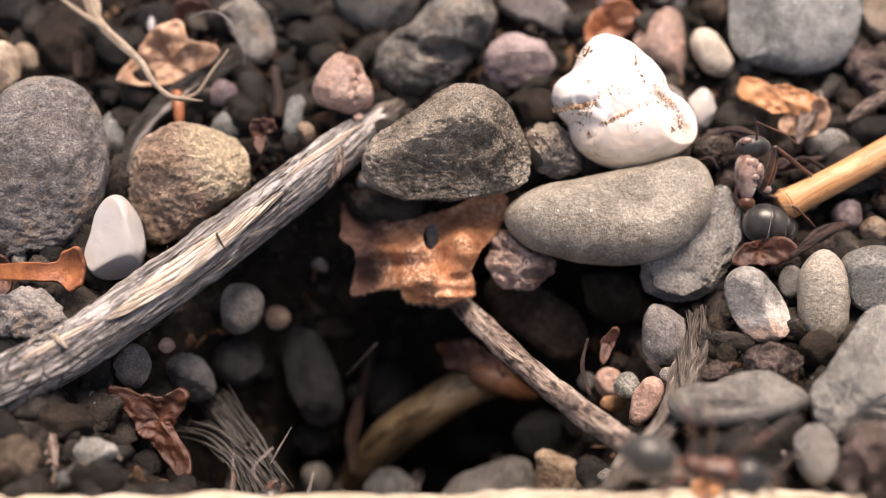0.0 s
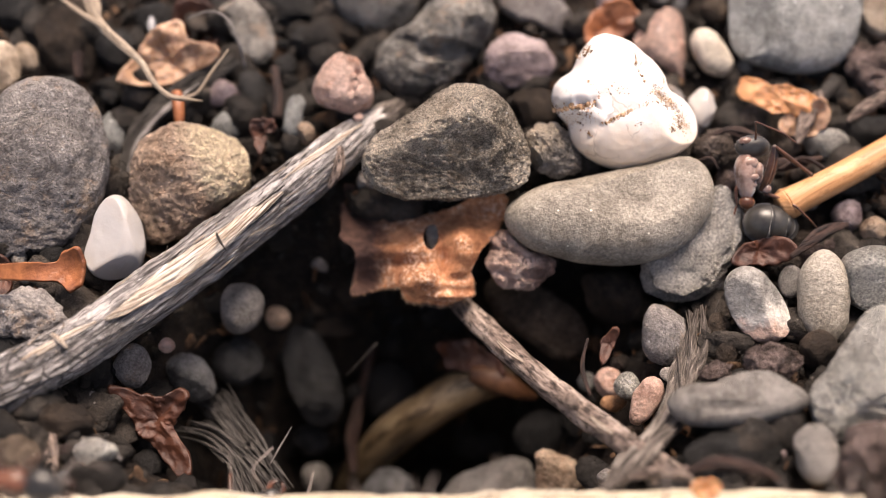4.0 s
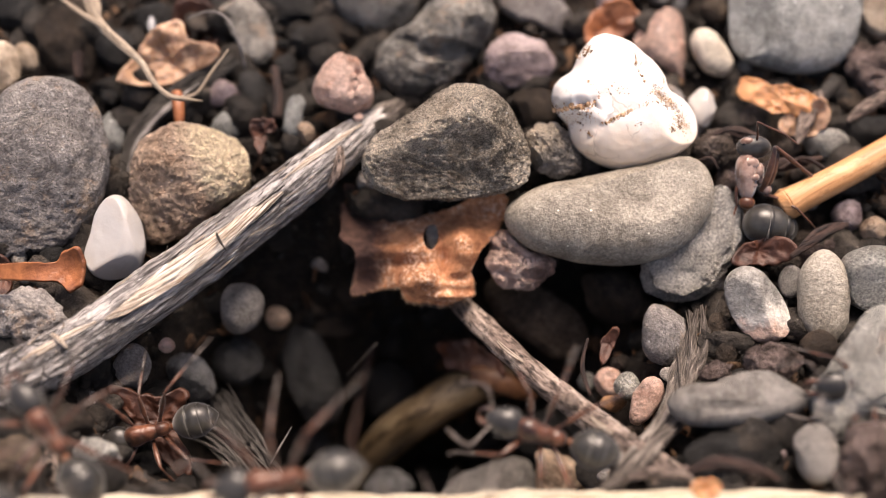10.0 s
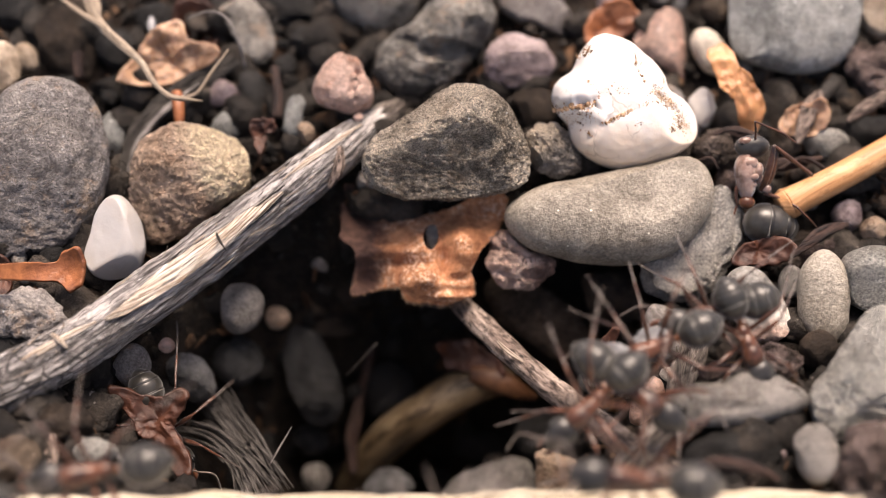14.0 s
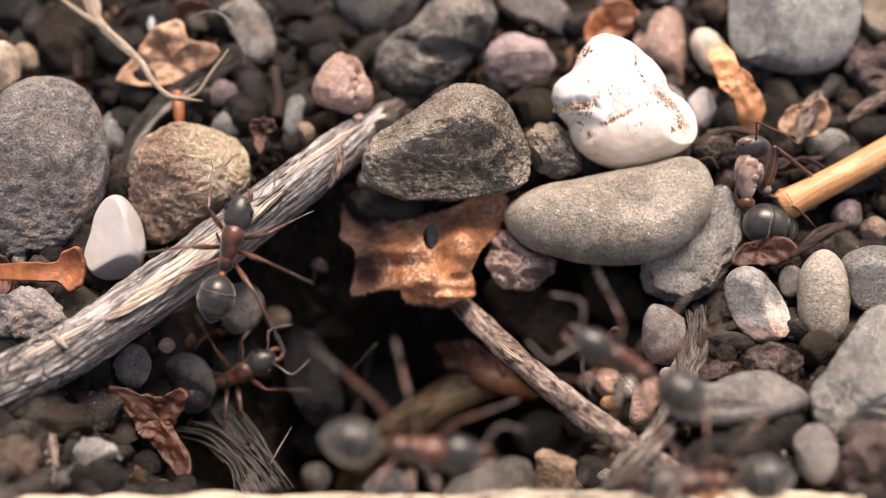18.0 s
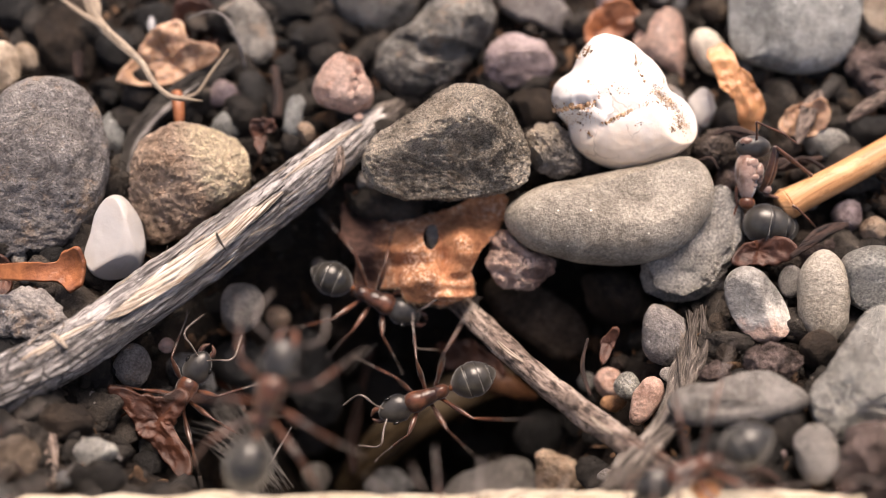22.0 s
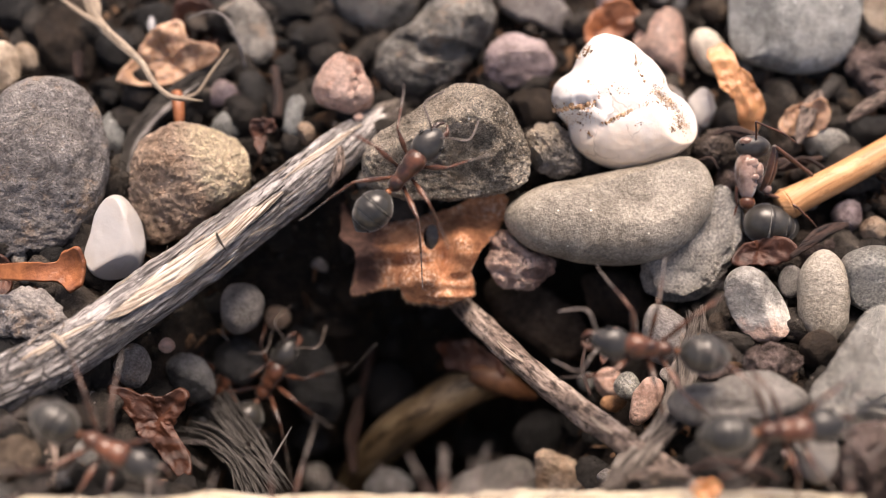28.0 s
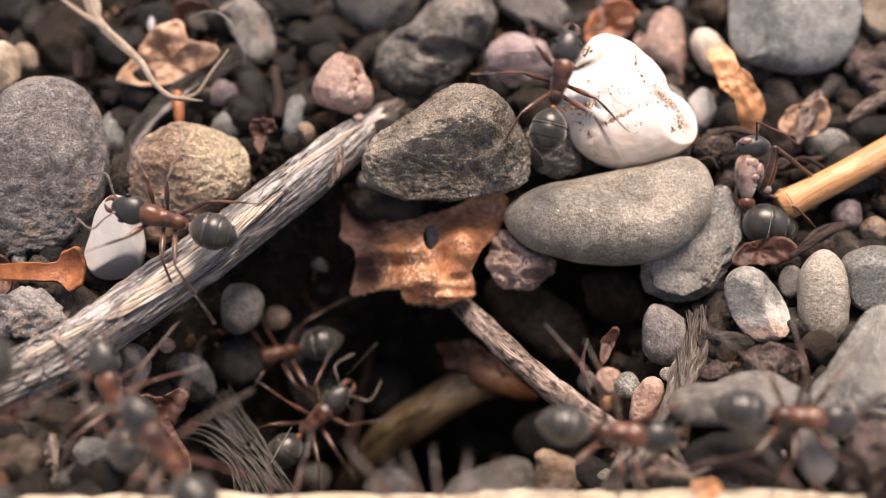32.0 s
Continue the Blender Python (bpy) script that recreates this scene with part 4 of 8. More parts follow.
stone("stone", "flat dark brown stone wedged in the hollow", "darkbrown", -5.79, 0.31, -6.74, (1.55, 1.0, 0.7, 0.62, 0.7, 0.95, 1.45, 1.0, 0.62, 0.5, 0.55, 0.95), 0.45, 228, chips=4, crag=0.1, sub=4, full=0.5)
stone("stone", "grey stone beside the stick", "grey", -13.63, -5.00, -2.00, (0.79, 0.88, 1.04, 0.84, 0.84, 0.83, 1.00, 0.85), 0.65, 49, chips=6, sub=3)
stone("pebble", "tiny pink pebble in the gravel", "pink", -12.39, -3.68, -2.32, (0.38, 0.35, 0.37, 0.34, 0.37, 0.35, 0.34, 0.35), 0.28, 50, sub=3)
stone("stone", "blue-grey stone in the hollow", "bluegrey", -11.56, -4.11, -4.32, (0.99, 0.93, 0.96, 1.05, 1.27, 1.27, 1.01, 0.91, 0.89, 1.11, 1.23, 1.29), 0.8, 51, crag=0.08, chips=4, sub=5, full=0.5, planes=((0.3, 0.6, 0.7, 0.75),))
stone("pebble", "small cream stone in the gravel", "light", -13.93, -10.37, 0.13, (1.0, 0.63, 0.59, 0.66, 0.84, 0.68, 0.57, 0.64), 0.47, 52, sub=4, chips=5, full=0.5)
stone("stone", "weathered pale brown stone near the board", "umber", -16.81, -10.88, 0.37, (0.90, 0.95, 1.00, 0.94, 0.89, 0.94, 0.99, 0.94), 0.71, 53, crag=0.15, chips=7, sub=4)
stone("pebble", "pale cream pebble in the gravel", "slate", -6.39, -5.24, -11.92, (0.75, 0.76, 0.76, 0.81, 0.73, 0.74, 0.79, 0.75), 0.59, 54, sub=3)
stone("stone", "small speckled grey stone", "bluegrey", -2.74, -5.93, -11.52, (1.36, 1.07, 0.99, 0.88, 0.99, 0.93, 1.16, 1.22, 0.96, 0.83, 0.90, 0.94), 0.69, 55, crag=0.1)
stone("stone", "dark rounded stone in the gravel", "dark", -0.23, -3.87, -15.47, (0.78, 0.80, 0.90, 0.79, 0.81, 0.82, 0.88, 0.84), 0.63, 56, sub=3)
stone("slate_chip", "angular grey slate chip with a striped broken face", "slate", 2.58, -6.21, -10.67, (1.90, 1.97, 1.95, 1.77, 1.46, 1.16, 1.03, 0.98, 0.99, 1.07, 1.26, 1.67, 2.28, 2.74, 2.27, 1.94, 1.58, 1.42, 1.37, 1.42, 1.51, 1.57, 1.77, 1.97), 0.75, 57, chips=0, rough=0.05, crag=0.08, full=0.3, pits=0.10, sub=6, layers=1, planes=((-0.35, 0.75, 0.55, 0.75), (0.05, -0.15, 0.98, 0.45)))
stone("stone", "angular tan stone block", "tan", 5.29, -7.57, -7.24, (1.18, 1.08, 1.02, 1.04, 0.96, 0.91, 0.92, 1.23, 1.35, 1.41, 1.15, 1.03, 1.00, 1.03, 1.15, 1.41, 1.34, 1.24, 1.23, 1.30, 1.26, 1.30, 1.46, 1.36), 0.9, 58, chips=0, full=0.3, sub=6, crag=0.12, pits=0.10, planes=((0.15, 0.65, 0.7, 0.72), (-0.25, -0.1, 0.95, 0.5), (0.6, -0.1, 0.75, 0.68)))
stone("pebble", "tiny tan pebble in the gravel", "cream", 2.80, -2.99, -13.83, (0.37, 0.37, 0.37, 0.35, 0.39, 0.35, 0.39, 0.35), 0.28, 59, sub=3)
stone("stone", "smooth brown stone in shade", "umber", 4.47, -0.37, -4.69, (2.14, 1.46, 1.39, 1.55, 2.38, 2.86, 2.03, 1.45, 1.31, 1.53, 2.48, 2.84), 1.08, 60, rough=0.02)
stone("stone", "knobbly pinkish-grey stone in the gravel", "rose", 3.33, -0.05, -0.92, (1.74, 0.93, 0.82, 1.19, 1.67, 1.41, 1.29, 1.16, 1.18, 1.22, 1.42, 1.48), 0.95, 61, rough=0.09, lumps=0.28, crag=0.16, chips=0, sub=6, dents=((0.75, -0.55, 0.65, 0.3, 0.45, 2),), grooves=((-1.2, 0.75, 0.2, 0.5, 0.14, 0.3), (-0.9, -0.3, -0.2, -1.0, 0.16, 0.3)))
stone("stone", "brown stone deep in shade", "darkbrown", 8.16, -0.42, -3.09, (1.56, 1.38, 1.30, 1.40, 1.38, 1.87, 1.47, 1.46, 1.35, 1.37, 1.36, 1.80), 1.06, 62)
stone("stone", "grey rounded stone in the gravel", "grey", 9.70, -3.95, -0.97, (0.97, 1.12, 1.24, 1.46, 1.31, 1.08, 0.99, 1.10, 1.29, 1.40, 1.28, 1.12), 0.78, 63, chips=3)
stone("crystal_stone", "grey crystal piece with white and pinkish bands", "crystal", 13.52, -3.66, 0.71, (1.22, 1.08, 1.06, 1.21, 1.58, 1.85, 1.85, 1.55, 1.3, 1.2, 1.2, 1.35, 1.55, 1.68, 1.72, 1.5), 0.95, 64, rough=0.02, chips=0, full=0.62, sub=5, planes=((-0.55, -0.25, 0.8, 0.75), (0.6, 0.15, 0.75, 0.75)))
stone("pebble", "smooth grey-brown oval pebble", "pebble", 16.34, -3.40, 0.84, (1.11, 1.22, 1.69, 2.15, 1.71, 1.24, 1.08, 1.22, 1.63, 2.09, 1.73, 1.19), 0.88, 65, rough=0.02, chips=0)
stone("stone", "pale grey rounded stone", "light", 18.77, -2.82, 1.39, (1.48, 1.70, 1.53, 1.51, 1.66, 1.82, 1.59, 1.62, 1.50, 1.52, 1.75, 1.70), 1.21, 66, rough=0.03, chips=2, sub=5, full=0.55, grooves=((-0.9, 1.4, 0.8, 0.5, 0.1, 0.12), (0.8, 0.5, 1.3, -0.6, 0.1, 0.12)), planes=((-0.2, -0.3, 0.9, 0.95),))
stone("stone", "large pale grey angular stone", "light", 17.27, -7.95, 2.03, (2.22, 2.58, 2.81, 3.14, 2.68, 1.99, 1.72, 1.71, 2.00, 2.86, 3.12, 2.79, 2.10, 1.90, 2.08, 2.25), 1.3, 67, rough=0.04, sub=7, chips=2, crag=0.06, full=0.35, pits=0.09, planes=((0.25, 0.1, 0.95, 0.95), (-0.75, 0.5, 0.45, 1.55), (0.15, -0.45, 0.88, 1.35)), dents=((0.6, -1.0, 1.3, 0.5, 0.18, 3),))
stone("stone", "long smooth grey stone", "slate", 11.71, -8.61, 1.15, (2.95, 2.25, 1.81, 1.36, 1.13, 0.99, 0.99, 1.12, 1.86, 2.73, 2.39, 1.65, 1.22, 1.04, 1.02, 1.13, 1.35, 1.9), 0.95, 68, rough=0.025, chips=0, sub=5, full=0.6, planes=((0.05, 0.55, 0.8, 0.85),), dents=((-0.6, -0.1, 1.2, 0.3, 0.12, 2),))
stone("pebble", "pale grey rounded stone in the gravel", "slate", 14.52, -11.13, 1.21, (0.78, 0.92, 1.25, 1.15, 0.80, 0.92, 1.1, 0.85), 0.75, 69, sub=4, full=0.55, chips=2)
stone("soil_crumb", "rough brown soil clod", "crumb", 16.98, -11.78, 1.63, (1.49, 1.72, 1.82, 1.53, 1.50, 1.65, 1.68, 1.88, 1.63, 1.41, 1.63, 1.72), 1.03, 70, category='soil crumb', lumps=0.9, rough=0.12, sub=5, crag=0.2)
stone("pebble", "tiny tan pebble in the gravel", "cream", 5.90, -2.48, -8.08, (0.42, 0.35, 0.31, 0.36, 0.39, 0.35, 0.32, 0.34), 0.25, 71, sub=3)
stone("pebble", "tiny grey pebble in the gravel", "light", 6.87, -3.11, -6.27, (0.46, 0.44, 0.45, 0.44, 0.46, 0.44, 0.46, 0.43), 0.35, 72, sub=3)
stone("pebble", "small pinkish-brown pebble in the gravel", "pink", 7.57, -4.50, -4.19, (0.73, 0.71, 0.74, 0.71, 0.68, 0.72, 0.76, 0.68), 0.55, 73, sub=3)
stone("pebble", "small whitish pebble in the gravel", "light", 8.13, -5.55, -2.69, (0.59, 0.59, 0.63, 0.57, 0.61, 0.60, 0.59, 0.60), 0.47, 74, sub=3)
stone("pebble", "small pink elongated pebble", "pink", 8.71, -6.87, -1.69, (0.67, 0.90, 1.08, 0.95, 0.67, 0.65, 0.64, 0.82, 1.24, 0.91, 0.62, 0.60), 0.50, 75, sub=3, rough=0.02, chips=1)
stone("pebble", "small orange pebble in the gravel", "orange", 7.63, -5.79, -3.85, (0.63, 0.44, 0.38, 0.50, 0.62, 0.44, 0.38, 0.52), 0.30, 76, sub=3)
stone("soil_crumb", "crumbly pinkish-brown soil clod", "crumb", 13.56, -6.64, 0.97, (1.21, 0.86, 0.76, 0.63, 0.66, 0.94, 1.11, 0.95, 0.67, 0.55, 0.61, 0.96), 0.47, 77, category='soil crumb', lumps=0.9, rough=0.12)
stone("soil_crumb", "small crumbly pinkish-brown clod", "crumb", 11.28, -6.99, 0.71, (0.66, 0.53, 0.42, 0.45, 0.44, 0.47, 0.69, 0.60, 0.42, 0.35, 0.38, 0.61), 0.32, 78, category='soil crumb', lumps=0.9, rough=0.12, sub=3)
stone("stone", "dark stone in shade", "dark", 11.52, -10.70, 0.50, (2.16, 1.62, 0.99, 0.88, 1.03, 1.42, 2.02, 1.76, 1.02, 0.88, 1.02, 1.49), 0.70, 79, chips=6)
stone("soil_crumb", "rough dark brown soil crumb", "darkcrumb", 12.68, 4.29, 1.99, (1.06, 1.01, 0.94, 0.79, 0.88, 0.89, 1.11, 0.98, 0.85, 0.85, 0.93, 0.87), 0.65, 80, category='soil crumb', lumps=0.9, rough=0.12)
stone("pebble", "dark violet pebble in the gravel", "purple", 18.46, 1.54, 0.51, (0.68, 0.76, 0.76, 0.71, 0.75, 0.72, 0.78, 0.72), 0.57, 81, sub=3)
stone("pebble", "small tan pebble in the gravel", "tan", 19.57, 0.76, 0.42, (0.67, 0.62, 0.62, 0.64, 0.69, 0.62, 0.59, 0.64), 0.48, 82, sub=3)
stone("stone", "pale grey flat stone", "light", 17.99, 5.22, 1.37, (1.13, 0.86, 0.74, 0.90, 1.09, 0.87, 0.80, 0.84), 0.61, 83, sub=3)
stone("stone", "dark grey stone in the gravel", "dark", 20.23, 5.77, 1.63, (1.15, 0.93, 0.70, 0.88, 1.17, 0.93, 0.69, 0.87), 0.56, 84, sub=3)
stone("stone", "brown-pink stone behind the quartz", "darkbrown", 4.70, 6.80, 1.98, (1.32, 0.98, 0.89, 1.07, 1.12, 1.63, 1.12, 1.05, 0.98, 0.91, 1.15, 1.35), 0.75, 85)
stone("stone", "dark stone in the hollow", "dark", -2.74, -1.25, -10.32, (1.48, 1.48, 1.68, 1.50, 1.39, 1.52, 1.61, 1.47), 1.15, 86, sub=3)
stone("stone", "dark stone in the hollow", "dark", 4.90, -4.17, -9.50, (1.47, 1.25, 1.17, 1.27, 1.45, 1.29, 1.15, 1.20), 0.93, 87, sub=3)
stone("stone", "dark grey stone in shade", "dark", 11.15, -11.63, 0.62, (0.90, 0.70, 0.59, 0.67, 0.90, 0.67, 0.58, 0.69), 0.47, 88, sub=3)
stone("stone", "small grey stone in the gravel", "slate", 15.42, -1.83, -0.04, (0.56, 0.64, 0.78, 0.63, 0.56, 0.67, 0.71, 0.65), 0.45, 89, sub=3)
stone("stone", "brown soil-stained stone in the gravel", "darkbrown", 16.30, 0.31, 0.05, (0.95, 0.71, 0.59, 0.76, 1.00, 0.72, 0.61, 0.77), 0.48, 90, sub=3)
stone("stone", "dark brown stone in the gravel", "darkbrown", 14.57, 0.44, -0.13, (1.21, 0.86, 0.73, 0.89, 1.19, 0.88, 0.73, 0.93), 0.59, 91, sub=3)
stone("stone", "grey stone under the grass", "dark", -14.29, 12.07, 3.12, (1.08, 0.95, 0.79, 0.90, 1.12, 0.89, 0.87, 0.89), 0.66, 92, sub=3)
stone("stone", "dark stone in a gap", "dark", -15.91, 10.32, 2.66, (1.07, 0.94, 0.92, 0.99, 1.07, 0.94, 0.94, 0.97), 0.74, 93, sub=3)
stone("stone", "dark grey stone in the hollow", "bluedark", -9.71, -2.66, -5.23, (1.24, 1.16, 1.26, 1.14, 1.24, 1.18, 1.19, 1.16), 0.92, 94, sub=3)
stone("stone", "dark brown stone by the stick", "darkbrown", -15.53, -8.86, -0.21, (1.28, 0.98, 0.79, 0.96, 1.31, 1.01, 0.76, 0.98), 0.62, 95, sub=4, crag=0.1)
stone("stone", "small grey stone in the gravel", "grey", 10.37, 7.23, 2.11, (1.13, 0.96, 0.88, 0.93, 1.11, 0.91, 0.92, 0.95), 0.72, 96, sub=3)
stone("stone", "brown-grey stone in the gravel", "darkbrown", 15.80, -5.72, 0.39, (0.82, 0.87, 0.90, 0.84, 0.82, 0.86, 0.91, 0.82), 0.66, 97, sub=3)
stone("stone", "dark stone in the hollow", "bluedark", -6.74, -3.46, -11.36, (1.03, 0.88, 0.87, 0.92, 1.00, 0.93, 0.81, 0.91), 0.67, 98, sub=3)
stone("stone", "dark slate chip in the hollow", "dark", 1.91, -2.76, -13.23, (1.44, 0.90, 0.61, 0.70, 1.39, 0.94, 0.56, 0.67), 0.47, 99, sub=3)
stone("soil_crumb", "rough dark brown crumb of soil", "crumb", 13.09, 3.35, 1.02, (0.50, 0.59, 0.63, 0.52, 0.50, 0.59, 0.65, 0.51), 0.40, 100, category='soil crumb', lumps=0.9, rough=0.12, crag=0.15, sub=3)
stone("soil_crumb", "rough dark brown crumb of soil", "darkcrumb", 16.70, 3.76, 0.97, (0.55, 0.53, 0.45, 0.44, 0.55, 0.54, 0.43, 0.45), 0.36, 101, category='soil crumb', lumps=0.9, rough=0.12, crag=0.15, sub=3)
stone("soil_crumb", "rough dark brown crumb of soil", "darkcrumb", 14.60, 6.61, 1.80, (0.62, 0.58, 0.53, 0.51, 0.61, 0.62, 0.50, 0.52), 0.41, 102, category='soil crumb', lumps=0.9, rough=0.12, crag=0.15, sub=3)
stone("soil_crumb", "rough dark brown crumb of soil", "crumb", 17.70, 2.95, 0.75, (0.41, 0.46, 0.50, 0.43, 0.41, 0.48, 0.48, 0.45), 0.33, 103, category='soil crumb', lumps=0.9, rough=0.12, crag=0.15, sub=3)
stone("soil_crumb", "rough dark brown crumb of soil", "darkcrumb", 16.19, 4.99, 1.31, (0.54, 0.53, 0.47, 0.47, 0.56, 0.52, 0.47, 0.47), 0.38, 104, category='soil crumb', lumps=0.9, rough=0.12, crag=0.15, sub=3)
stone("soil_crumb", "rough dark brown crumb of soil", "darkcrumb", 12.90, 0.68, -0.55, (0.44, 0.50, 0.45, 0.42, 0.44, 0.49, 0.46, 0.40), 0.33, 105, category='soil crumb', lumps=0.9, rough=0.12, crag=0.15, sub=3)
stone("soil_crumb", "rough dark brown crumb of soil", "crumb", 16.64, -0.47, 0.02, (0.55, 0.62, 0.54, 0.50, 0.54, 0.63, 0.54, 0.49), 0.40, 106, category='soil crumb', lumps=0.9, rough=0.12, crag=0.15, sub=3)
stone("soil_crumb", "rough dark brown crumb of soil", "darkcrumb", 15.56, -0.85, -0.10, (0.43, 0.47, 0.44, 0.39, 0.44, 0.48, 0.43, 0.40), 0.31, 107, category='soil crumb', lumps=0.9, rough=0.12, crag=0.15, sub=3)
stone("soil_crumb", "rough dark brown crumb of soil", "darkcrumb", 13.58, 1.38, 0.37, (0.45, 0.42, 0.34, 0.37, 0.45, 0.41, 0.35, 0.37), 0.28, 108, category='soil crumb', lumps=0.9, rough=0.12, crag=0.15, sub=3)
stone("soil_crumb", "rough dark brown crumb of soil", "crumb", 17.64, 0.00, 0.04, (0.45, 0.54, 0.48, 0.43, 0.45, 0.54, 0.49, 0.43), 0.35, 109, category='soil crumb', lumps=0.9, rough=0.12, crag=0.15, sub=3)
stone("soil_crumb", "rough dark brown crumb of soil", "darkcrumb", 11.96, 2.40, 0.76, (0.32, 0.35, 0.31, 0.29, 0.32, 0.37, 0.31, 0.30), 0.24, 110, category='soil crumb', lumps=0.9, rough=0.12, crag=0.15, sub=3)
stone("soil_crumb", "rough dark brown crumb of soil", "darkcrumb", 13.06, -6.77, 0.28, (0.40, 0.45, 0.49, 0.41, 0.38, 0.47, 0.48, 0.41), 0.31, 111, category='soil crumb', lumps=0.9, rough=0.12, crag=0.15, sub=3)
stone("soil_crumb", "rough dark brown crumb of soil", "crumb", 10.58, -7.06, -0.55, (0.31, 0.29, 0.25, 0.28, 0.32, 0.29, 0.25, 0.30), 0.20, 112, category='soil crumb', lumps=0.9, rough=0.12, crag=0.15, sub=3)
stone("soil_crumb", "rough dark brown crumb of soil", "darkcrumb", 18.81, 3.92, 1.00, (0.40, 0.45, 0.49, 0.47, 0.40, 0.44, 0.54, 0.45), 0.32, 113, category='soil crumb', lumps=0.9, rough=0.12, crag=0.15, sub=3)
stone("soil_crumb", "rough dark brown crumb of soil", "darkcrumb", 8.18, -3.40, -4.16, (0.39, 0.38, 0.30, 0.32, 0.40, 0.37, 0.31, 0.32), 0.24, 114, category='soil crumb', lumps=0.9, rough=0.12, crag=0.15, sub=3)
stone("soil_crumb", "rough dark brown crumb of soil", "crumb", 9.61, -11.73, 0.34, (0.44, 0.50, 0.55, 0.45, 0.42, 0.52, 0.53, 0.44), 0.34, 115, category='soil crumb', lumps=0.9, rough=0.12, crag=0.15, sub=3)
stone("soil_crumb", "rough dark brown crumb of soil", "darkcrumb", 11.78, -11.80, 0.49, (0.43, 0.52, 0.47, 0.40, 0.44, 0.53, 0.47, 0.40), 0.32, 116, category='soil crumb', lumps=0.9, rough=0.12, crag=0.15, sub=3)
stone("soil_crumb", "rough dark brown crumb of soil", "darkcrumb", 8.51, -11.88, 0.17, (0.37, 0.43, 0.47, 0.38, 0.38, 0.42, 0.48, 0.37), 0.30, 117, category='soil crumb', lumps=0.9, rough=0.12, crag=0.15, sub=3)
stone("stone", "small grey stone among the gravel", "grey", 10.74, 13.71, 3.28, (0.59, 0.53, 0.62, 0.66, 0.61, 0.53, 0.61, 0.66), 0.42, 118, chips=4, crag=0.03, rough=0.08, sub=3)
stone("stone", "small stone in the hollow, darkened by painted shade", "dark", -0.52, 0.61, -5.94, (0.75, 0.64, 0.64, 0.69, 0.71, 0.64, 0.63, 0.72), 0.51, 119, chips=9, crag=0.03, rough=0.08, sub=3)
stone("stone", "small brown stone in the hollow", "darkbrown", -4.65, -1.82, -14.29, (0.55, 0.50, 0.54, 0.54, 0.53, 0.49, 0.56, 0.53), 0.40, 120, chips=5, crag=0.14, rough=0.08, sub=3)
stone("stone", "small stone in the hollow, darkened by painted shade", "dark", 1.34, -1.60, -13.91, (0.82, 0.84, 0.80, 0.75, 0.83, 0.82, 0.80, 0.78), 0.61, 121, chips=5, crag=0.03, rough=0.08, sub=3)
stone("stone", "small dark stone among the gravel, shade in its colour", "dark", -17.52, -0.62, 0.05, (0.72, 0.68, 0.58, 0.65, 0.70, 0.70, 0.57, 0.65), 0.46, 122, chips=4, crag=0.14, rough=0.08, sub=3)
stone("stone", "small brown stone among the gravel", "umber", 12.00, -3.82, -0.61, (0.47, 0.57, 0.64, 0.55, 0.49, 0.55, 0.66, 0.52), 0.39, 123, chips=4, crag=0.08, rough=0.08, sub=3)
stone("stone", "small brown stone among the gravel", "darkbrown", 18.00, 9.23, 2.28, (0.58, 0.46, 0.42, 0.52, 0.56, 0.45, 0.45, 0.49), 0.35, 124, chips=8, crag=0.08, rough=0.08, sub=3)
stone("stone", "small brown stone among the gravel", "umber", 13.50, 12.53, 3.16, (0.75, 0.64, 0.60, 0.66, 0.78, 0.60, 0.58, 0.70), 0.47, 125, chips=3, crag=0.08, rough=0.08, sub=3)
stone("stone", "small violet-grey stone among the gravel", "purple", 13.13, -10.51, 0.13, (0.54, 0.53, 0.57, 0.53, 0.54, 0.55, 0.56, 0.53), 0.43, 126, chips=9, crag=0.03, rough=0.08, sub=3)
stone("stone", "small grey stone among the gravel", "grey", 8.17, 11.31, 2.30, (0.43, 0.45, 0.64, 0.54, 0.41, 0.45, 0.65, 0.55), 0.34, 127, chips=6, crag=0.03, rough=0.08, sub=3)
stone("stone", "small dark stone among the gravel, shade in its colour", "dark", -19.99, 14.22, 3.09, (0.71, 0.76, 0.74, 0.73, 0.71, 0.75, 0.74, 0.73), 0.57, 128, chips=7, crag=0.03, rough=0.08, sub=3)
stone("stone", "small blue-grey stone among the gravel", "bluegrey", 14.86, 3.03, 0.67, (0.43, 0.40, 0.44, 0.43, 0.41, 0.41, 0.44, 0.42), 0.32, 129, chips=3, crag=0.03, rough=0.08, sub=3)
stone("stone", "small dark stone among the gravel, shade in its colour", "dark", -18.08, 8.26, 2.00, (0.58, 0.65, 0.76, 0.65, 0.58, 0.65, 0.74, 0.66), 0.46, 130, chips=5, crag=0.08, rough=0.08, sub=3)
stone("stone", "small brown stone among the gravel", "darkbrown", -15.32, -5.76, -1.06, (0.37, 0.43, 0.36, 0.32, 0.36, 0.44, 0.34, 0.32), 0.26, 131, chips=4, crag=0.08, rough=0.08, sub=3)
stone("stone", "small blue-grey stone among the gravel", "bluegrey", -18.53, -1.54, 0.03, (0.34, 0.34, 0.38, 0.33, 0.32, 0.35, 0.37, 0.32), 0.26, 132, chips=4, crag=0.14, rough=0.08, sub=3)
stone("stone", "small blue-grey stone among the gravel", "bluegrey", 11.58, 3.52, 0.75, (0.54, 0.51, 0.57, 0.63, 0.55, 0.52, 0.56, 0.62), 0.41, 133, chips=6, crag=0.14, rough=0.08, sub=3)
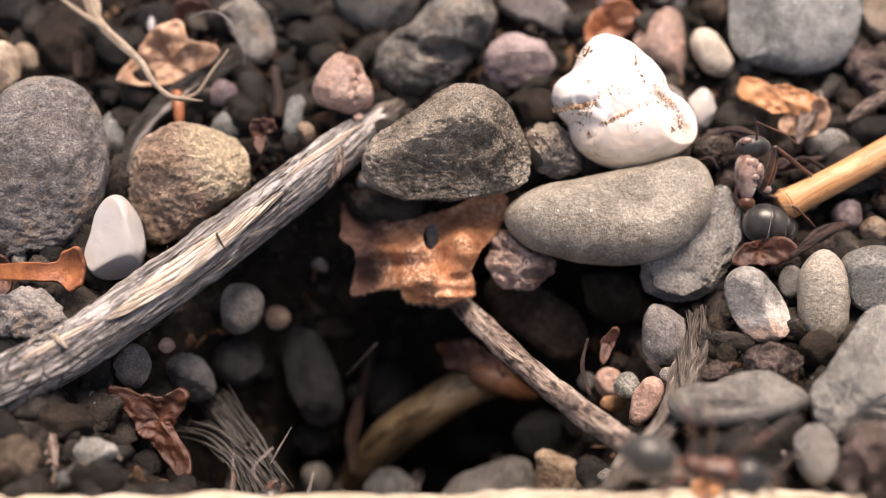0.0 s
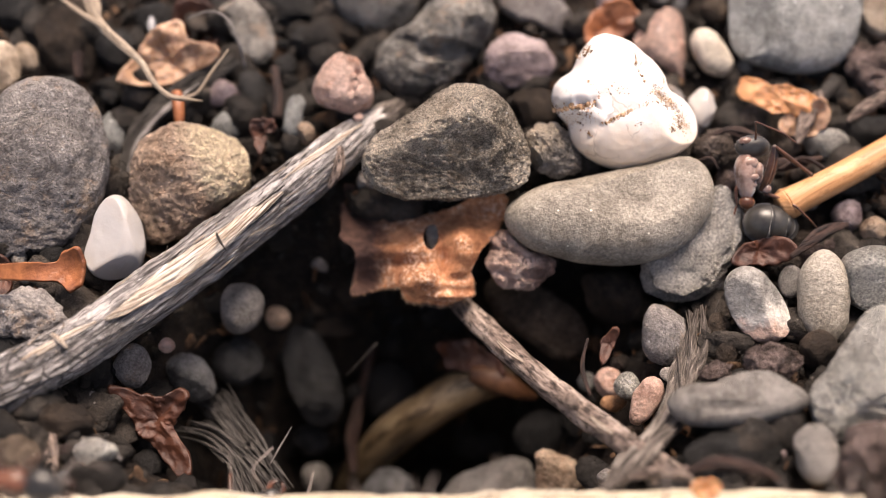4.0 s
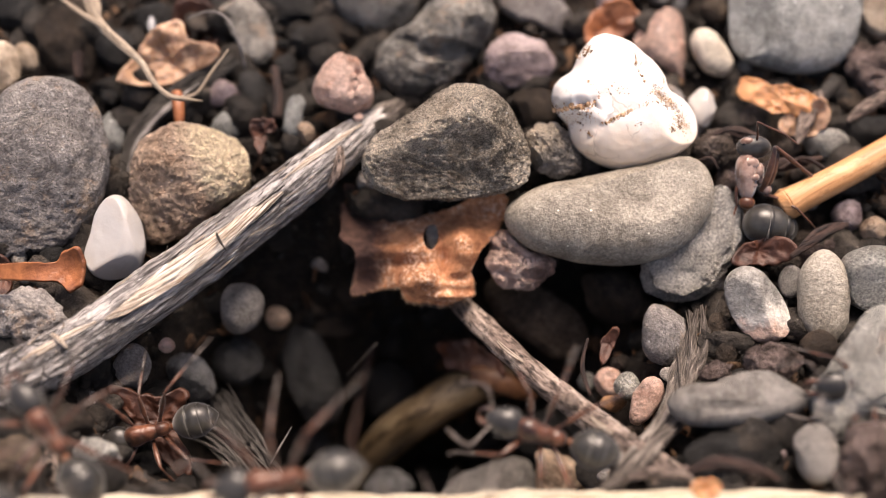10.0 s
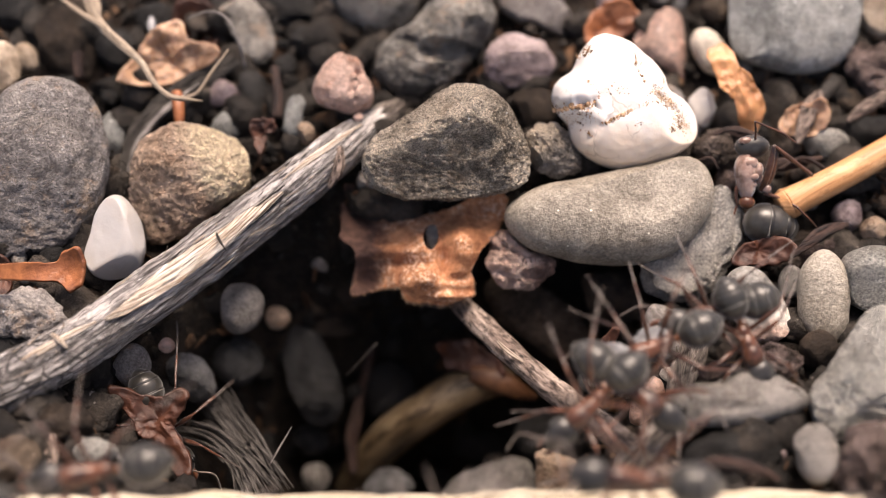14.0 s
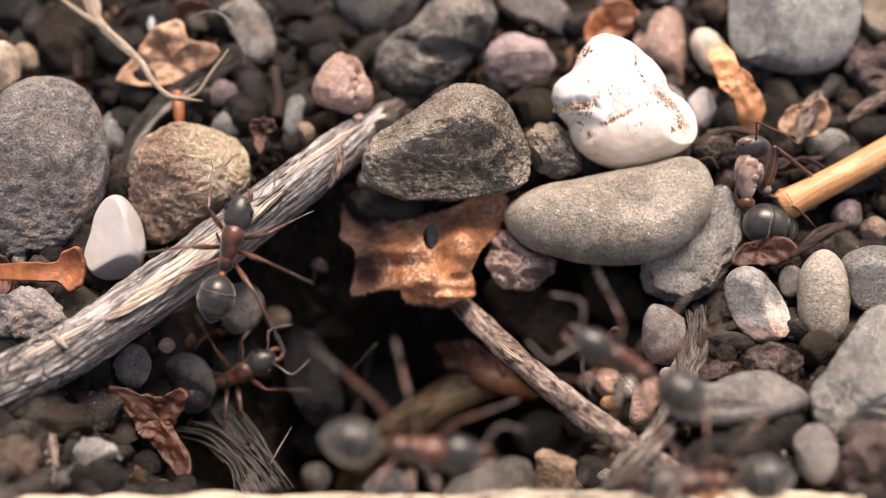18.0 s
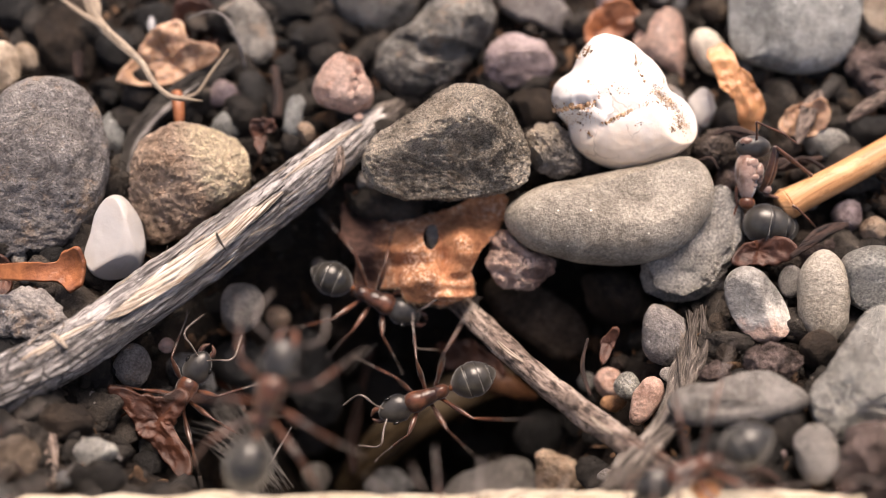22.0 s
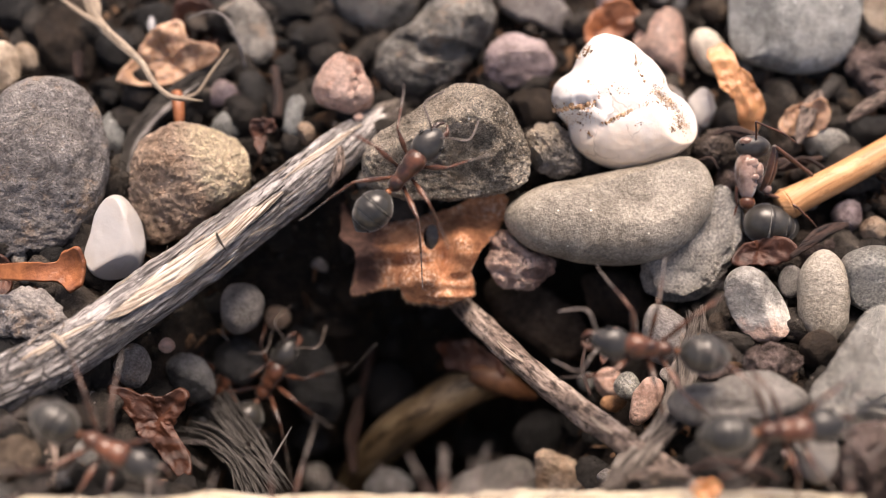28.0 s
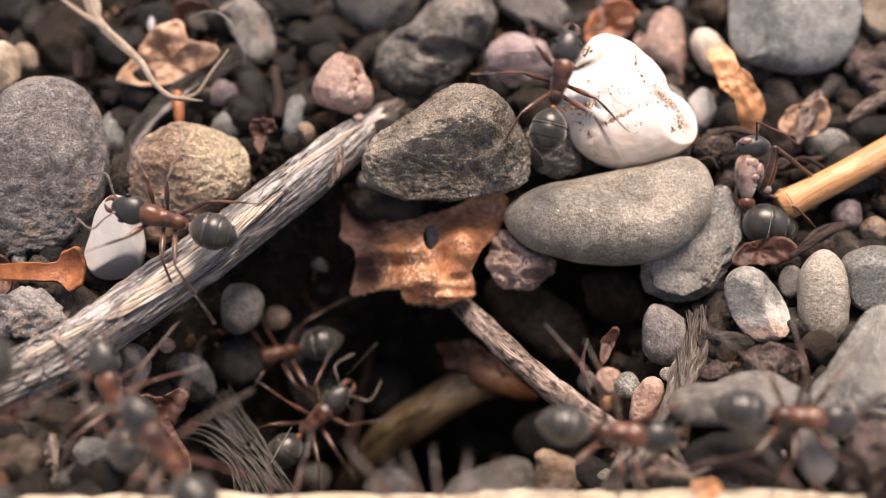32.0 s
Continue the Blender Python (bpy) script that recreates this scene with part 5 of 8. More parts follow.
stone("stone", "small brown stone among the gravel", "darkbrown", 17.42, 1.86, -0.21, (0.28, 0.35, 0.26, 0.24, 0.28, 0.35, 0.26, 0.24), 0.19, 134, chips=8, crag=0.14, rough=0.08, sub=3)
stone("stone", "small grey stone among the gravel", "grey", -14.99, -6.96, -1.59, (0.26, 0.34, 0.40, 0.31, 0.26, 0.32, 0.41, 0.31), 0.21, 135, chips=6, crag=0.03, rough=0.08, sub=3)
stone("stone", "small green-grey stone among the gravel", "green", -19.12, -0.36, -0.17, (0.33, 0.36, 0.40, 0.36, 0.34, 0.36, 0.40, 0.36), 0.27, 136, chips=3, crag=0.03, rough=0.08, sub=3)
stone("stone", "small brown stone among the gravel", "umber", 16.40, 8.57, 1.81, (0.36, 0.42, 0.51, 0.39, 0.34, 0.45, 0.48, 0.40), 0.28, 137, chips=5, crag=0.03, rough=0.08, sub=3)
stone("stone", "small brown stone among the gravel", "darkbrown", 15.62, 9.10, 2.11, (0.48, 0.56, 0.53, 0.46, 0.47, 0.56, 0.55, 0.45), 0.37, 138, chips=6, crag=0.08, rough=0.08, sub=3)
stone("stone", "small brown stone among the gravel", "umber", 20.62, 2.34, 0.26, (0.59, 0.54, 0.49, 0.61, 0.59, 0.53, 0.50, 0.62), 0.39, 139, chips=7, crag=0.08, rough=0.08, sub=3)
stone("stone", "small grey stone among the gravel", "grey", -5.94, 1.53, -3.17, (0.42, 0.32, 0.35, 0.48, 0.41, 0.32, 0.34, 0.49), 0.25, 140, chips=4, crag=0.14, rough=0.08, sub=3)
stone("stone", "small dark stone among the gravel, shade in its colour", "dark", -9.63, 9.35, 2.30, (0.37, 0.33, 0.45, 0.52, 0.36, 0.33, 0.45, 0.51), 0.27, 141, chips=8, crag=0.08, rough=0.08, sub=3)
stone("stone", "small grey stone among the gravel", "grey", 19.64, 13.38, 3.35, (0.41, 0.38, 0.42, 0.44, 0.41, 0.40, 0.41, 0.44), 0.31, 142, chips=6, crag=0.14, rough=0.08, sub=3)
stone("stone", "small dark stone among the gravel, shade in its colour", "dark", -12.29, 10.45, 2.50, (0.37, 0.44, 0.41, 0.39, 0.37, 0.42, 0.41, 0.39), 0.30, 143, chips=6, crag=0.03, rough=0.08, sub=3)
stone("stone", "small grey stone among the gravel", "grey", 1.94, 13.99, 3.00, (0.57, 0.53, 0.46, 0.50, 0.57, 0.52, 0.48, 0.48), 0.38, 144, chips=9, crag=0.03, rough=0.08, sub=3)
stone("stone", "small stone in the hollow, darkened by painted shade", "dark", -2.85, 1.62, -4.46, (0.72, 0.67, 0.53, 0.54, 0.74, 0.67, 0.52, 0.56), 0.42, 145, chips=8, crag=0.03, rough=0.08, sub=3)
stone("stone", "small brown stone in the hollow", "darkbrown", 8.23, -7.29, -4.07, (0.34, 0.37, 0.45, 0.42, 0.32, 0.38, 0.46, 0.40), 0.27, 146, chips=3, crag=0.08, rough=0.08, sub=3)
stone("stone", "small dark stone among the gravel, shade in its colour", "dark", -17.17, 14.05, 3.22, (0.40, 0.41, 0.41, 0.41, 0.44, 0.40, 0.41, 0.42), 0.33, 147, chips=5, crag=0.14, rough=0.08, sub=3)
stone("stone", "small brown stone among the gravel", "umber", 9.66, 14.03, 2.91, (0.49, 0.52, 0.53, 0.49, 0.48, 0.53, 0.52, 0.49), 0.39, 148, chips=8, crag=0.08, rough=0.08, sub=3)
stone("stone", "small brown stone among the gravel", "darkbrown", -18.15, -9.39, -0.01, (0.41, 0.33, 0.30, 0.31, 0.39, 0.34, 0.29, 0.31), 0.24, 149, chips=6, crag=0.03, rough=0.08, sub=3)
stone("stone", "small grey stone among the gravel", "grey", -3.50, 3.63, 0.55, (0.51, 0.57, 0.57, 0.54, 0.53, 0.58, 0.56, 0.57), 0.42, 150, chips=4, crag=0.03, rough=0.08, sub=3)
stone("stone", "small brown stone among the gravel", "darkbrown", 2.72, 12.82, 2.81, (0.35, 0.40, 0.34, 0.30, 0.30, 0.41, 0.34, 0.28), 0.23, 151, chips=6, crag=0.03, rough=0.08, sub=3)
stone("stone", "small dark stone among the gravel, shade in its colour", "dark", -15.99, 7.98, 1.84, (0.44, 0.44, 0.50, 0.53, 0.45, 0.42, 0.54, 0.51), 0.34, 152, chips=4, crag=0.08, rough=0.08, sub=3)
stone("stone", "small grey stone among the gravel", "grey", 12.72, -0.64, -1.81, (0.48, 0.52, 0.54, 0.54, 0.48, 0.49, 0.58, 0.52), 0.38, 153, chips=5, crag=0.08, rough=0.08, sub=3)
stone("stone", "small dark stone among the gravel, shade in its colour", "dark", -14.93, 7.73, 1.60, (0.57, 0.42, 0.43, 0.61, 0.55, 0.44, 0.42, 0.62), 0.34, 154, chips=3, crag=0.08, rough=0.08, sub=3)
stone("stone", "small green-grey stone among the gravel", "green", 7.81, -9.36, -2.78, (0.65, 0.59, 0.60, 0.61, 0.64, 0.60, 0.61, 0.59), 0.48, 155, chips=8, crag=0.08, rough=0.08, sub=3)
stone("stone", "small grey stone among the gravel", "grey", 4.02, 2.89, -0.24, (0.60, 0.62, 0.60, 0.56, 0.58, 0.64, 0.59, 0.56), 0.45, 156, chips=3, crag=0.08, rough=0.08, sub=3)
stone("stone", "small grey stone among the gravel", "grey", 11.99, 6.08, 1.44, (0.38, 0.40, 0.34, 0.33, 0.40, 0.38, 0.34, 0.34), 0.27, 157, chips=5, crag=0.14, rough=0.08, sub=3)
stone("stone", "small dark stone among the gravel, shade in its colour", "dark", -11.05, 12.68, 3.20, (0.50, 0.40, 0.51, 0.62, 0.51, 0.41, 0.50, 0.61), 0.32, 158, chips=7, crag=0.14, rough=0.08, sub=3)
stone("stone", "small dark stone among the gravel, shade in its colour", "dark", -6.91, 10.95, 2.82, (0.63, 0.59, 0.58, 0.65, 0.60, 0.62, 0.58, 0.63), 0.46, 159, chips=9, crag=0.08, rough=0.08, sub=3)
stone("stone", "small blue-grey stone among the gravel", "bluegrey", 16.48, -8.93, 0.15, (0.43, 0.40, 0.34, 0.38, 0.44, 0.40, 0.35, 0.38), 0.27, 160, chips=6, crag=0.08, rough=0.08, sub=3)
stone("stone", "small stone in the hollow, darkened by painted shade", "dark", -10.10, -3.86, -7.97, (0.62, 0.61, 0.57, 0.54, 0.61, 0.61, 0.55, 0.55), 0.43, 161, chips=4, crag=0.14, rough=0.08, sub=3)
stone("stone", "small dark stone among the gravel, shade in its colour", "dark", -17.17, 13.31, 2.90, (0.36, 0.31, 0.31, 0.33, 0.36, 0.33, 0.29, 0.34), 0.24, 162, chips=4, crag=0.08, rough=0.08, sub=3)
stone("stone", "small brown stone among the gravel", "umber", 4.88, 1.83, -2.90, (0.60, 0.51, 0.61, 0.71, 0.64, 0.51, 0.58, 0.76), 0.41, 163, chips=5, crag=0.14, rough=0.08, sub=3)
stone("stone", "small stone in the hollow, darkened by painted shade", "dark", -4.50, -1.67, -9.64, (0.44, 0.50, 0.50, 0.42, 0.42, 0.51, 0.48, 0.42), 0.33, 164, chips=6, crag=0.14, rough=0.08, sub=3)
stone("stone", "small violet-grey stone among the gravel", "purple", 8.28, 13.10, 2.88, (0.56, 0.58, 0.73, 0.72, 0.57, 0.59, 0.72, 0.73), 0.45, 165, chips=9, crag=0.14, rough=0.08, sub=3)
stone("stone", "small dark stone among the gravel, shade in its colour", "dark", -13.65, 6.61, 1.38, (0.48, 0.52, 0.45, 0.46, 0.48, 0.51, 0.46, 0.46), 0.37, 166, chips=6, crag=0.14, rough=0.08, sub=3)
stone("stone", "small dark stone among the gravel, shade in its colour", "dark", -13.39, 9.72, 2.46, (0.58, 0.46, 0.60, 0.71, 0.58, 0.45, 0.59, 0.73), 0.37, 167, chips=3, crag=0.03, rough=0.08, sub=3)
stone("stone", "small dark stone among the gravel, shade in its colour", "dark", -12.05, 12.51, 2.91, (0.44, 0.38, 0.39, 0.43, 0.43, 0.38, 0.40, 0.42), 0.30, 168, chips=5, crag=0.08, rough=0.08, sub=3)
stone("stone", "small dark stone among the gravel, shade in its colour", "dark", -13.78, 8.33, 1.85, (0.51, 0.59, 0.54, 0.51, 0.54, 0.57, 0.56, 0.50), 0.40, 169, chips=5, crag=0.14, rough=0.08, sub=3)
stone("stone", "small dark stone among the gravel, shade in its colour", "dark", -7.84, 10.80, 2.55, (0.33, 0.26, 0.25, 0.35, 0.34, 0.26, 0.26, 0.33), 0.20, 170, chips=3, crag=0.14, rough=0.08, sub=3)
stone("stone", "small blue-grey stone among the gravel", "bluegrey", 14.71, 11.67, 2.84, (0.73, 0.70, 0.60, 0.70, 0.72, 0.70, 0.63, 0.66), 0.50, 171, chips=9, crag=0.14, rough=0.08, sub=3)
stone("stone", "small brown stone among the gravel", "darkbrown", -15.37, 3.54, 0.84, (0.62, 0.59, 0.54, 0.58, 0.60, 0.59, 0.55, 0.57), 0.44, 172, chips=4, crag=0.08, rough=0.08, sub=3)
stone("stone", "small dark stone among the gravel, shade in its colour", "dark", 20.12, 3.36, 0.52, (0.55, 0.39, 0.39, 0.57, 0.55, 0.38, 0.39, 0.56), 0.31, 173, chips=9, crag=0.08, rough=0.08, sub=3)
stone("stone", "small brown stone among the gravel", "darkbrown", 3.39, 2.04, -2.74, (0.32, 0.36, 0.43, 0.36, 0.31, 0.37, 0.41, 0.37), 0.25, 174, chips=9, crag=0.08, rough=0.08, sub=3)
stone("stone", "small stone in the hollow, darkened by painted shade", "dark", -8.78, -3.73, -10.63, (0.37, 0.40, 0.41, 0.40, 0.36, 0.40, 0.42, 0.41), 0.29, 175, chips=7, crag=0.03, rough=0.08, sub=3)
stone("stone", "small green-grey stone among the gravel", "green", 14.64, 9.50, 2.12, (0.41, 0.37, 0.38, 0.45, 0.41, 0.37, 0.39, 0.45), 0.29, 176, chips=7, crag=0.08, rough=0.08, sub=3)
stone("stone", "small dark stone among the gravel, shade in its colour", "dark", -12.18, 6.92, 1.62, (0.39, 0.43, 0.52, 0.47, 0.37, 0.42, 0.54, 0.45), 0.31, 177, chips=9, crag=0.14, rough=0.08, sub=3)
stone("stone", "small brown stone among the gravel", "umber", 18.15, 7.41, 1.60, (0.35, 0.32, 0.31, 0.33, 0.36, 0.30, 0.31, 0.34), 0.25, 178, chips=4, crag=0.03, rough=0.08, sub=3)
stone("stone", "small stone in the hollow, darkened by painted shade", "dark", 6.41, -2.71, -8.47, (0.34, 0.27, 0.27, 0.37, 0.35, 0.26, 0.28, 0.38), 0.21, 179, chips=5, crag=0.08, rough=0.08, sub=3)
stone("stone", "small dark stone among the gravel, shade in its colour", "dark", -8.35, 5.24, 1.02, (0.39, 0.34, 0.40, 0.55, 0.38, 0.31, 0.40, 0.54), 0.26, 180, chips=8, crag=0.03, rough=0.08, sub=3)
stone("stone", "small brown stone among the gravel", "umber", 19.53, 7.50, 1.65, (0.78, 0.74, 0.76, 0.78, 0.75, 0.76, 0.76, 0.74), 0.60, 181, chips=5, crag=0.03, rough=0.08, sub=3)
stone("stone", "small brown stone in the hollow", "darkbrown", 0.51, -0.91, -12.14, (0.28, 0.37, 0.32, 0.24, 0.27, 0.38, 0.32, 0.24), 0.19, 182, chips=6, crag=0.03, rough=0.08, sub=3)
stone("stone", "small brown stone among the gravel", "umber", 1.43, 12.97, 2.68, (0.49, 0.53, 0.51, 0.46, 0.45, 0.57, 0.48, 0.45), 0.36, 183, chips=3, crag=0.08, rough=0.08, sub=3)
stone("stone", "small dark stone among the gravel, shade in its colour", "dark", -12.99, 11.61, 2.81, (0.28, 0.35, 0.35, 0.30, 0.29, 0.34, 0.36, 0.30), 0.23, 184, chips=8, crag=0.03, rough=0.08, sub=3)
stone("stone", "small brown stone in the hollow", "darkbrown", -6.22, 0.75, -5.60, (0.55, 0.45, 0.47, 0.61, 0.54, 0.44, 0.50, 0.58), 0.35, 185, chips=5, crag=0.14, rough=0.08, sub=3)
stone("stone", "small dark stone among the gravel, shade in its colour", "dark", 9.38, -10.45, -0.62, (0.31, 0.37, 0.32, 0.29, 0.32, 0.35, 0.33, 0.29), 0.23, 186, chips=8, crag=0.08, rough=0.08, sub=3)
stone("stone", "small brown stone among the gravel", "darkbrown", 12.02, -5.55, -0.11, (0.44, 0.47, 0.47, 0.45, 0.47, 0.45, 0.46, 0.49), 0.36, 187, chips=3, crag=0.14, rough=0.08, sub=3)
stone("stone", "small dark stone among the gravel, shade in its colour", "dark", -12.82, 8.52, 1.71, (0.33, 0.37, 0.33, 0.34, 0.33, 0.34, 0.35, 0.33), 0.26, 188, chips=7, crag=0.14, rough=0.08, sub=3)
stone("stone", "small stone in the hollow, darkened by painted shade", "dark", 1.38, -0.08, -9.81, (0.43, 0.37, 0.32, 0.32, 0.41, 0.38, 0.30, 0.33), 0.25, 189, chips=7, crag=0.14, rough=0.08, sub=3)
stone("stone", "small dark stone among the gravel, shade in its colour", "dark", -12.96, 13.97, 3.33, (0.36, 0.36, 0.42, 0.42, 0.36, 0.36, 0.42, 0.45), 0.29, 190, chips=9, crag=0.03, rough=0.08, sub=3)
stone("stone", "small blue-grey stone among the gravel", "bluegrey", 21.82, 7.73, 1.85, (0.52, 0.51, 0.51, 0.53, 0.51, 0.52, 0.53, 0.49), 0.41, 191, chips=5, crag=0.14, rough=0.08, sub=3)
stone("stone", "small brown stone in the hollow", "darkbrown", -10.28, -5.27, -9.12, (0.32, 0.34, 0.43, 0.36, 0.33, 0.34, 0.42, 0.38), 0.26, 192, chips=5, crag=0.14, rough=0.08, sub=3)
stone("stone", "small dark stone among the gravel, shade in its colour", "dark", -7.70, 9.56, 2.17, (0.58, 0.61, 0.58, 0.57, 0.55, 0.61, 0.61, 0.55), 0.45, 193, chips=4, crag=0.14, rough=0.08, sub=3)
stone("stone", "small blue-grey stone among the gravel", "bluegrey", 0.13, 14.03, 2.79, (0.60, 0.45, 0.50, 0.64, 0.58, 0.47, 0.51, 0.62), 0.36, 194, chips=3, crag=0.03, rough=0.08, sub=3)
stone("stone", "small stone in the hollow, darkened by painted shade", "dark", 7.18, -6.20, -6.22, (0.46, 0.49, 0.35, 0.35, 0.48, 0.47, 0.36, 0.36), 0.28, 195, chips=5, crag=0.14, rough=0.08, sub=3)
stone("stone", "small green-grey stone among the gravel", "green", 9.53, -8.53, -1.57, (0.28, 0.28, 0.37, 0.34, 0.28, 0.28, 0.38, 0.35), 0.22, 196, chips=6, crag=0.14, rough=0.08, sub=3)
stone("stone", "small brown stone in the hollow", "darkbrown", -4.80, -3.80, -15.62, (0.54, 0.43, 0.42, 0.49, 0.55, 0.43, 0.40, 0.53), 0.33, 197, chips=6, crag=0.14, rough=0.08, sub=3)
stone("stone", "small violet-grey stone among the gravel", "purple", 13.96, -9.41, -0.12, (0.48, 0.37, 0.29, 0.36, 0.47, 0.36, 0.29, 0.34), 0.23, 198, chips=3, crag=0.08, rough=0.08, sub=3)
stone("stone", "small green-grey stone among the gravel", "green", -5.85, 14.00, 3.02, (0.60, 0.77, 0.68, 0.51, 0.58, 0.79, 0.66, 0.53), 0.41, 199, chips=9, crag=0.14, rough=0.08, sub=3)
stone("stone", "small brown stone among the gravel", "umber", 14.38, 8.03, 1.73, (0.56, 0.52, 0.54, 0.58, 0.54, 0.52, 0.54, 0.57), 0.42, 200, chips=9, crag=0.14, rough=0.08, sub=3)
stone("stone", "small grey stone among the gravel", "grey", 9.86, -5.65, -1.60, (0.47, 0.37, 0.31, 0.41, 0.46, 0.37, 0.32, 0.41), 0.25, 201, chips=6, crag=0.03, rough=0.08, sub=3)
stone("stone", "small brown stone in the hollow", "darkbrown", -4.50, 1.13, -4.97, (0.78, 0.84, 0.75, 0.79, 0.80, 0.79, 0.79, 0.80), 0.62, 202, chips=8, crag=0.03, rough=0.08, sub=3)
stone("stone", "small blue-grey stone among the gravel", "bluegrey", 11.74, 13.05, 2.98, (0.39, 0.49, 0.40, 0.36, 0.38, 0.48, 0.40, 0.36), 0.29, 203, chips=4, crag=0.14, rough=0.08, sub=3)
stone("stone", "small brown stone among the gravel", "darkbrown", 16.97, 7.21, 1.54, (0.51, 0.72, 0.59, 0.47, 0.48, 0.71, 0.57, 0.44), 0.37, 204, chips=7, crag=0.14, rough=0.08, sub=3)
stone("stone", "small brown stone among the gravel", "umber", 15.75, -7.79, 0.12, (0.34, 0.38, 0.36, 0.36, 0.34, 0.37, 0.37, 0.34), 0.27, 205, chips=4, crag=0.08, rough=0.08, sub=3)
stone("stone", "small grey stone among the gravel", "grey", 9.78, -7.49, -1.51, (0.43, 0.43, 0.34, 0.33, 0.45, 0.44, 0.34, 0.34), 0.27, 206, chips=4, crag=0.14, rough=0.08, sub=3)
stone("stone", "small dark stone among the gravel, shade in its colour", "dark", 12.97, -4.88, -0.16, (0.37, 0.41, 0.42, 0.40, 0.37, 0.40, 0.44, 0.37), 0.30, 207, chips=4, crag=0.03, rough=0.08, sub=3)
stone("stone", "small blue-grey stone among the gravel", "bluegrey", -14.88, -11.55, 0.06, (0.35, 0.33, 0.35, 0.37, 0.35, 0.35, 0.34, 0.36), 0.27, 208, chips=6, crag=0.08, rough=0.08, sub=3)
stone("stone", "small brown stone among the gravel", "darkbrown", 15.04, 4.73, 0.67, (0.48, 0.54, 0.40, 0.39, 0.48, 0.52, 0.40, 0.39), 0.32, 209, chips=8, crag=0.08, rough=0.08, sub=3)
stone("stone", "small brown stone among the gravel", "umber", -16.43, -1.22, -0.02, (0.45, 0.40, 0.36, 0.43, 0.44, 0.40, 0.37, 0.40), 0.29, 210, chips=4, crag=0.14, rough=0.08, sub=3)
stone("stone", "small dark stone among the gravel, shade in its colour", "dark", -21.64, 11.08, 2.63, (0.41, 0.33, 0.28, 0.34, 0.40, 0.34, 0.29, 0.33), 0.23, 211, chips=4, crag=0.08, rough=0.08, sub=3)
stone("stone", "small dark stone among the gravel, shade in its colour", "dark", -11.76, 13.90, 3.35, (0.36, 0.43, 0.40, 0.35, 0.35, 0.45, 0.44, 0.33), 0.27, 212, chips=5, crag=0.08, rough=0.08, sub=3)
stone("stone", "small brown stone among the gravel", "darkbrown", -15.78, -0.90, -0.51, (0.33, 0.34, 0.43, 0.38, 0.34, 0.35, 0.44, 0.38), 0.27, 213, chips=7, crag=0.14, rough=0.08, sub=3)
stone("stone", "small dark stone among the gravel, shade in its colour", "dark", -8.84, 9.76, 2.39, (0.35, 0.36, 0.32, 0.31, 0.33, 0.37, 0.32, 0.29), 0.24, 214, chips=4, crag=0.03, rough=0.08, sub=3)
stone("stone", "small brown stone in the hollow", "darkbrown", -2.64, -1.91, -16.27, (0.40, 0.48, 0.55, 0.43, 0.40, 0.48, 0.55, 0.44), 0.32, 215, chips=5, crag=0.08, rough=0.08, sub=3)
stone("stone", "small grey stone among the gravel", "grey", 6.98, -9.49, -3.70, (0.40, 0.39, 0.38, 0.33, 0.40, 0.39, 0.36, 0.34), 0.27, 216, chips=4, crag=0.03, rough=0.08, sub=3)
stone("stone", "small brown stone among the gravel", "umber", -3.40, 10.62, 2.50, (0.40, 0.48, 0.49, 0.40, 0.41, 0.47, 0.52, 0.40), 0.32, 217, chips=7, crag=0.14, rough=0.08, sub=3)
stone("stone", "small brown stone among the gravel", "umber", 10.66, -0.80, -3.47, (0.32, 0.36, 0.32, 0.29, 0.32, 0.36, 0.32, 0.29), 0.23, 218, chips=9, crag=0.03, rough=0.08, sub=3)
stone("stone", "small stone in the hollow, darkened by painted shade", "dark", 6.65, -0.34, -7.18, (0.40, 0.45, 0.41, 0.38, 0.39, 0.47, 0.39, 0.38), 0.30, 219, chips=3, crag=0.08, rough=0.08, sub=3)
stone("stone", "small grey stone among the gravel", "grey", 13.67, -8.04, 0.18, (0.42, 0.44, 0.50, 0.44, 0.44, 0.42, 0.49, 0.47), 0.34, 220, chips=5, crag=0.03, rough=0.08, sub=3)
stone("stone", "small brown stone among the gravel", "darkbrown", 8.50, -9.43, -1.75, (0.31, 0.33, 0.36, 0.32, 0.31, 0.34, 0.35, 0.32), 0.25, 221, chips=9, crag=0.03, rough=0.08, sub=3)
stone("stone", "small brown stone in the hollow", "darkbrown", -5.97, -2.08, -13.27, (0.63, 0.52, 0.53, 0.64, 0.68, 0.53, 0.51, 0.65), 0.42, 222, chips=5, crag=0.14, rough=0.08, sub=3)
stone("stone", "small violet-grey stone among the gravel", "purple", 6.85, 11.78, 2.61, (0.54, 0.41, 0.43, 0.59, 0.53, 0.42, 0.42, 0.61), 0.33, 223, chips=9, crag=0.14, rough=0.08, sub=3)
stone("stone", "small grey stone among the gravel", "grey", -1.24, 8.33, 2.01, (0.30, 0.29, 0.39, 0.41, 0.31, 0.30, 0.37, 0.42), 0.23, 224, chips=7, crag=0.03, rough=0.08, sub=3)
stone("stone", "small blue-grey stone among the gravel", "bluegrey", 19.46, 9.99, 2.07, (0.72, 0.52, 0.46, 0.63, 0.72, 0.52, 0.45, 0.64), 0.37, 225, chips=6, crag=0.14, rough=0.08, sub=3)
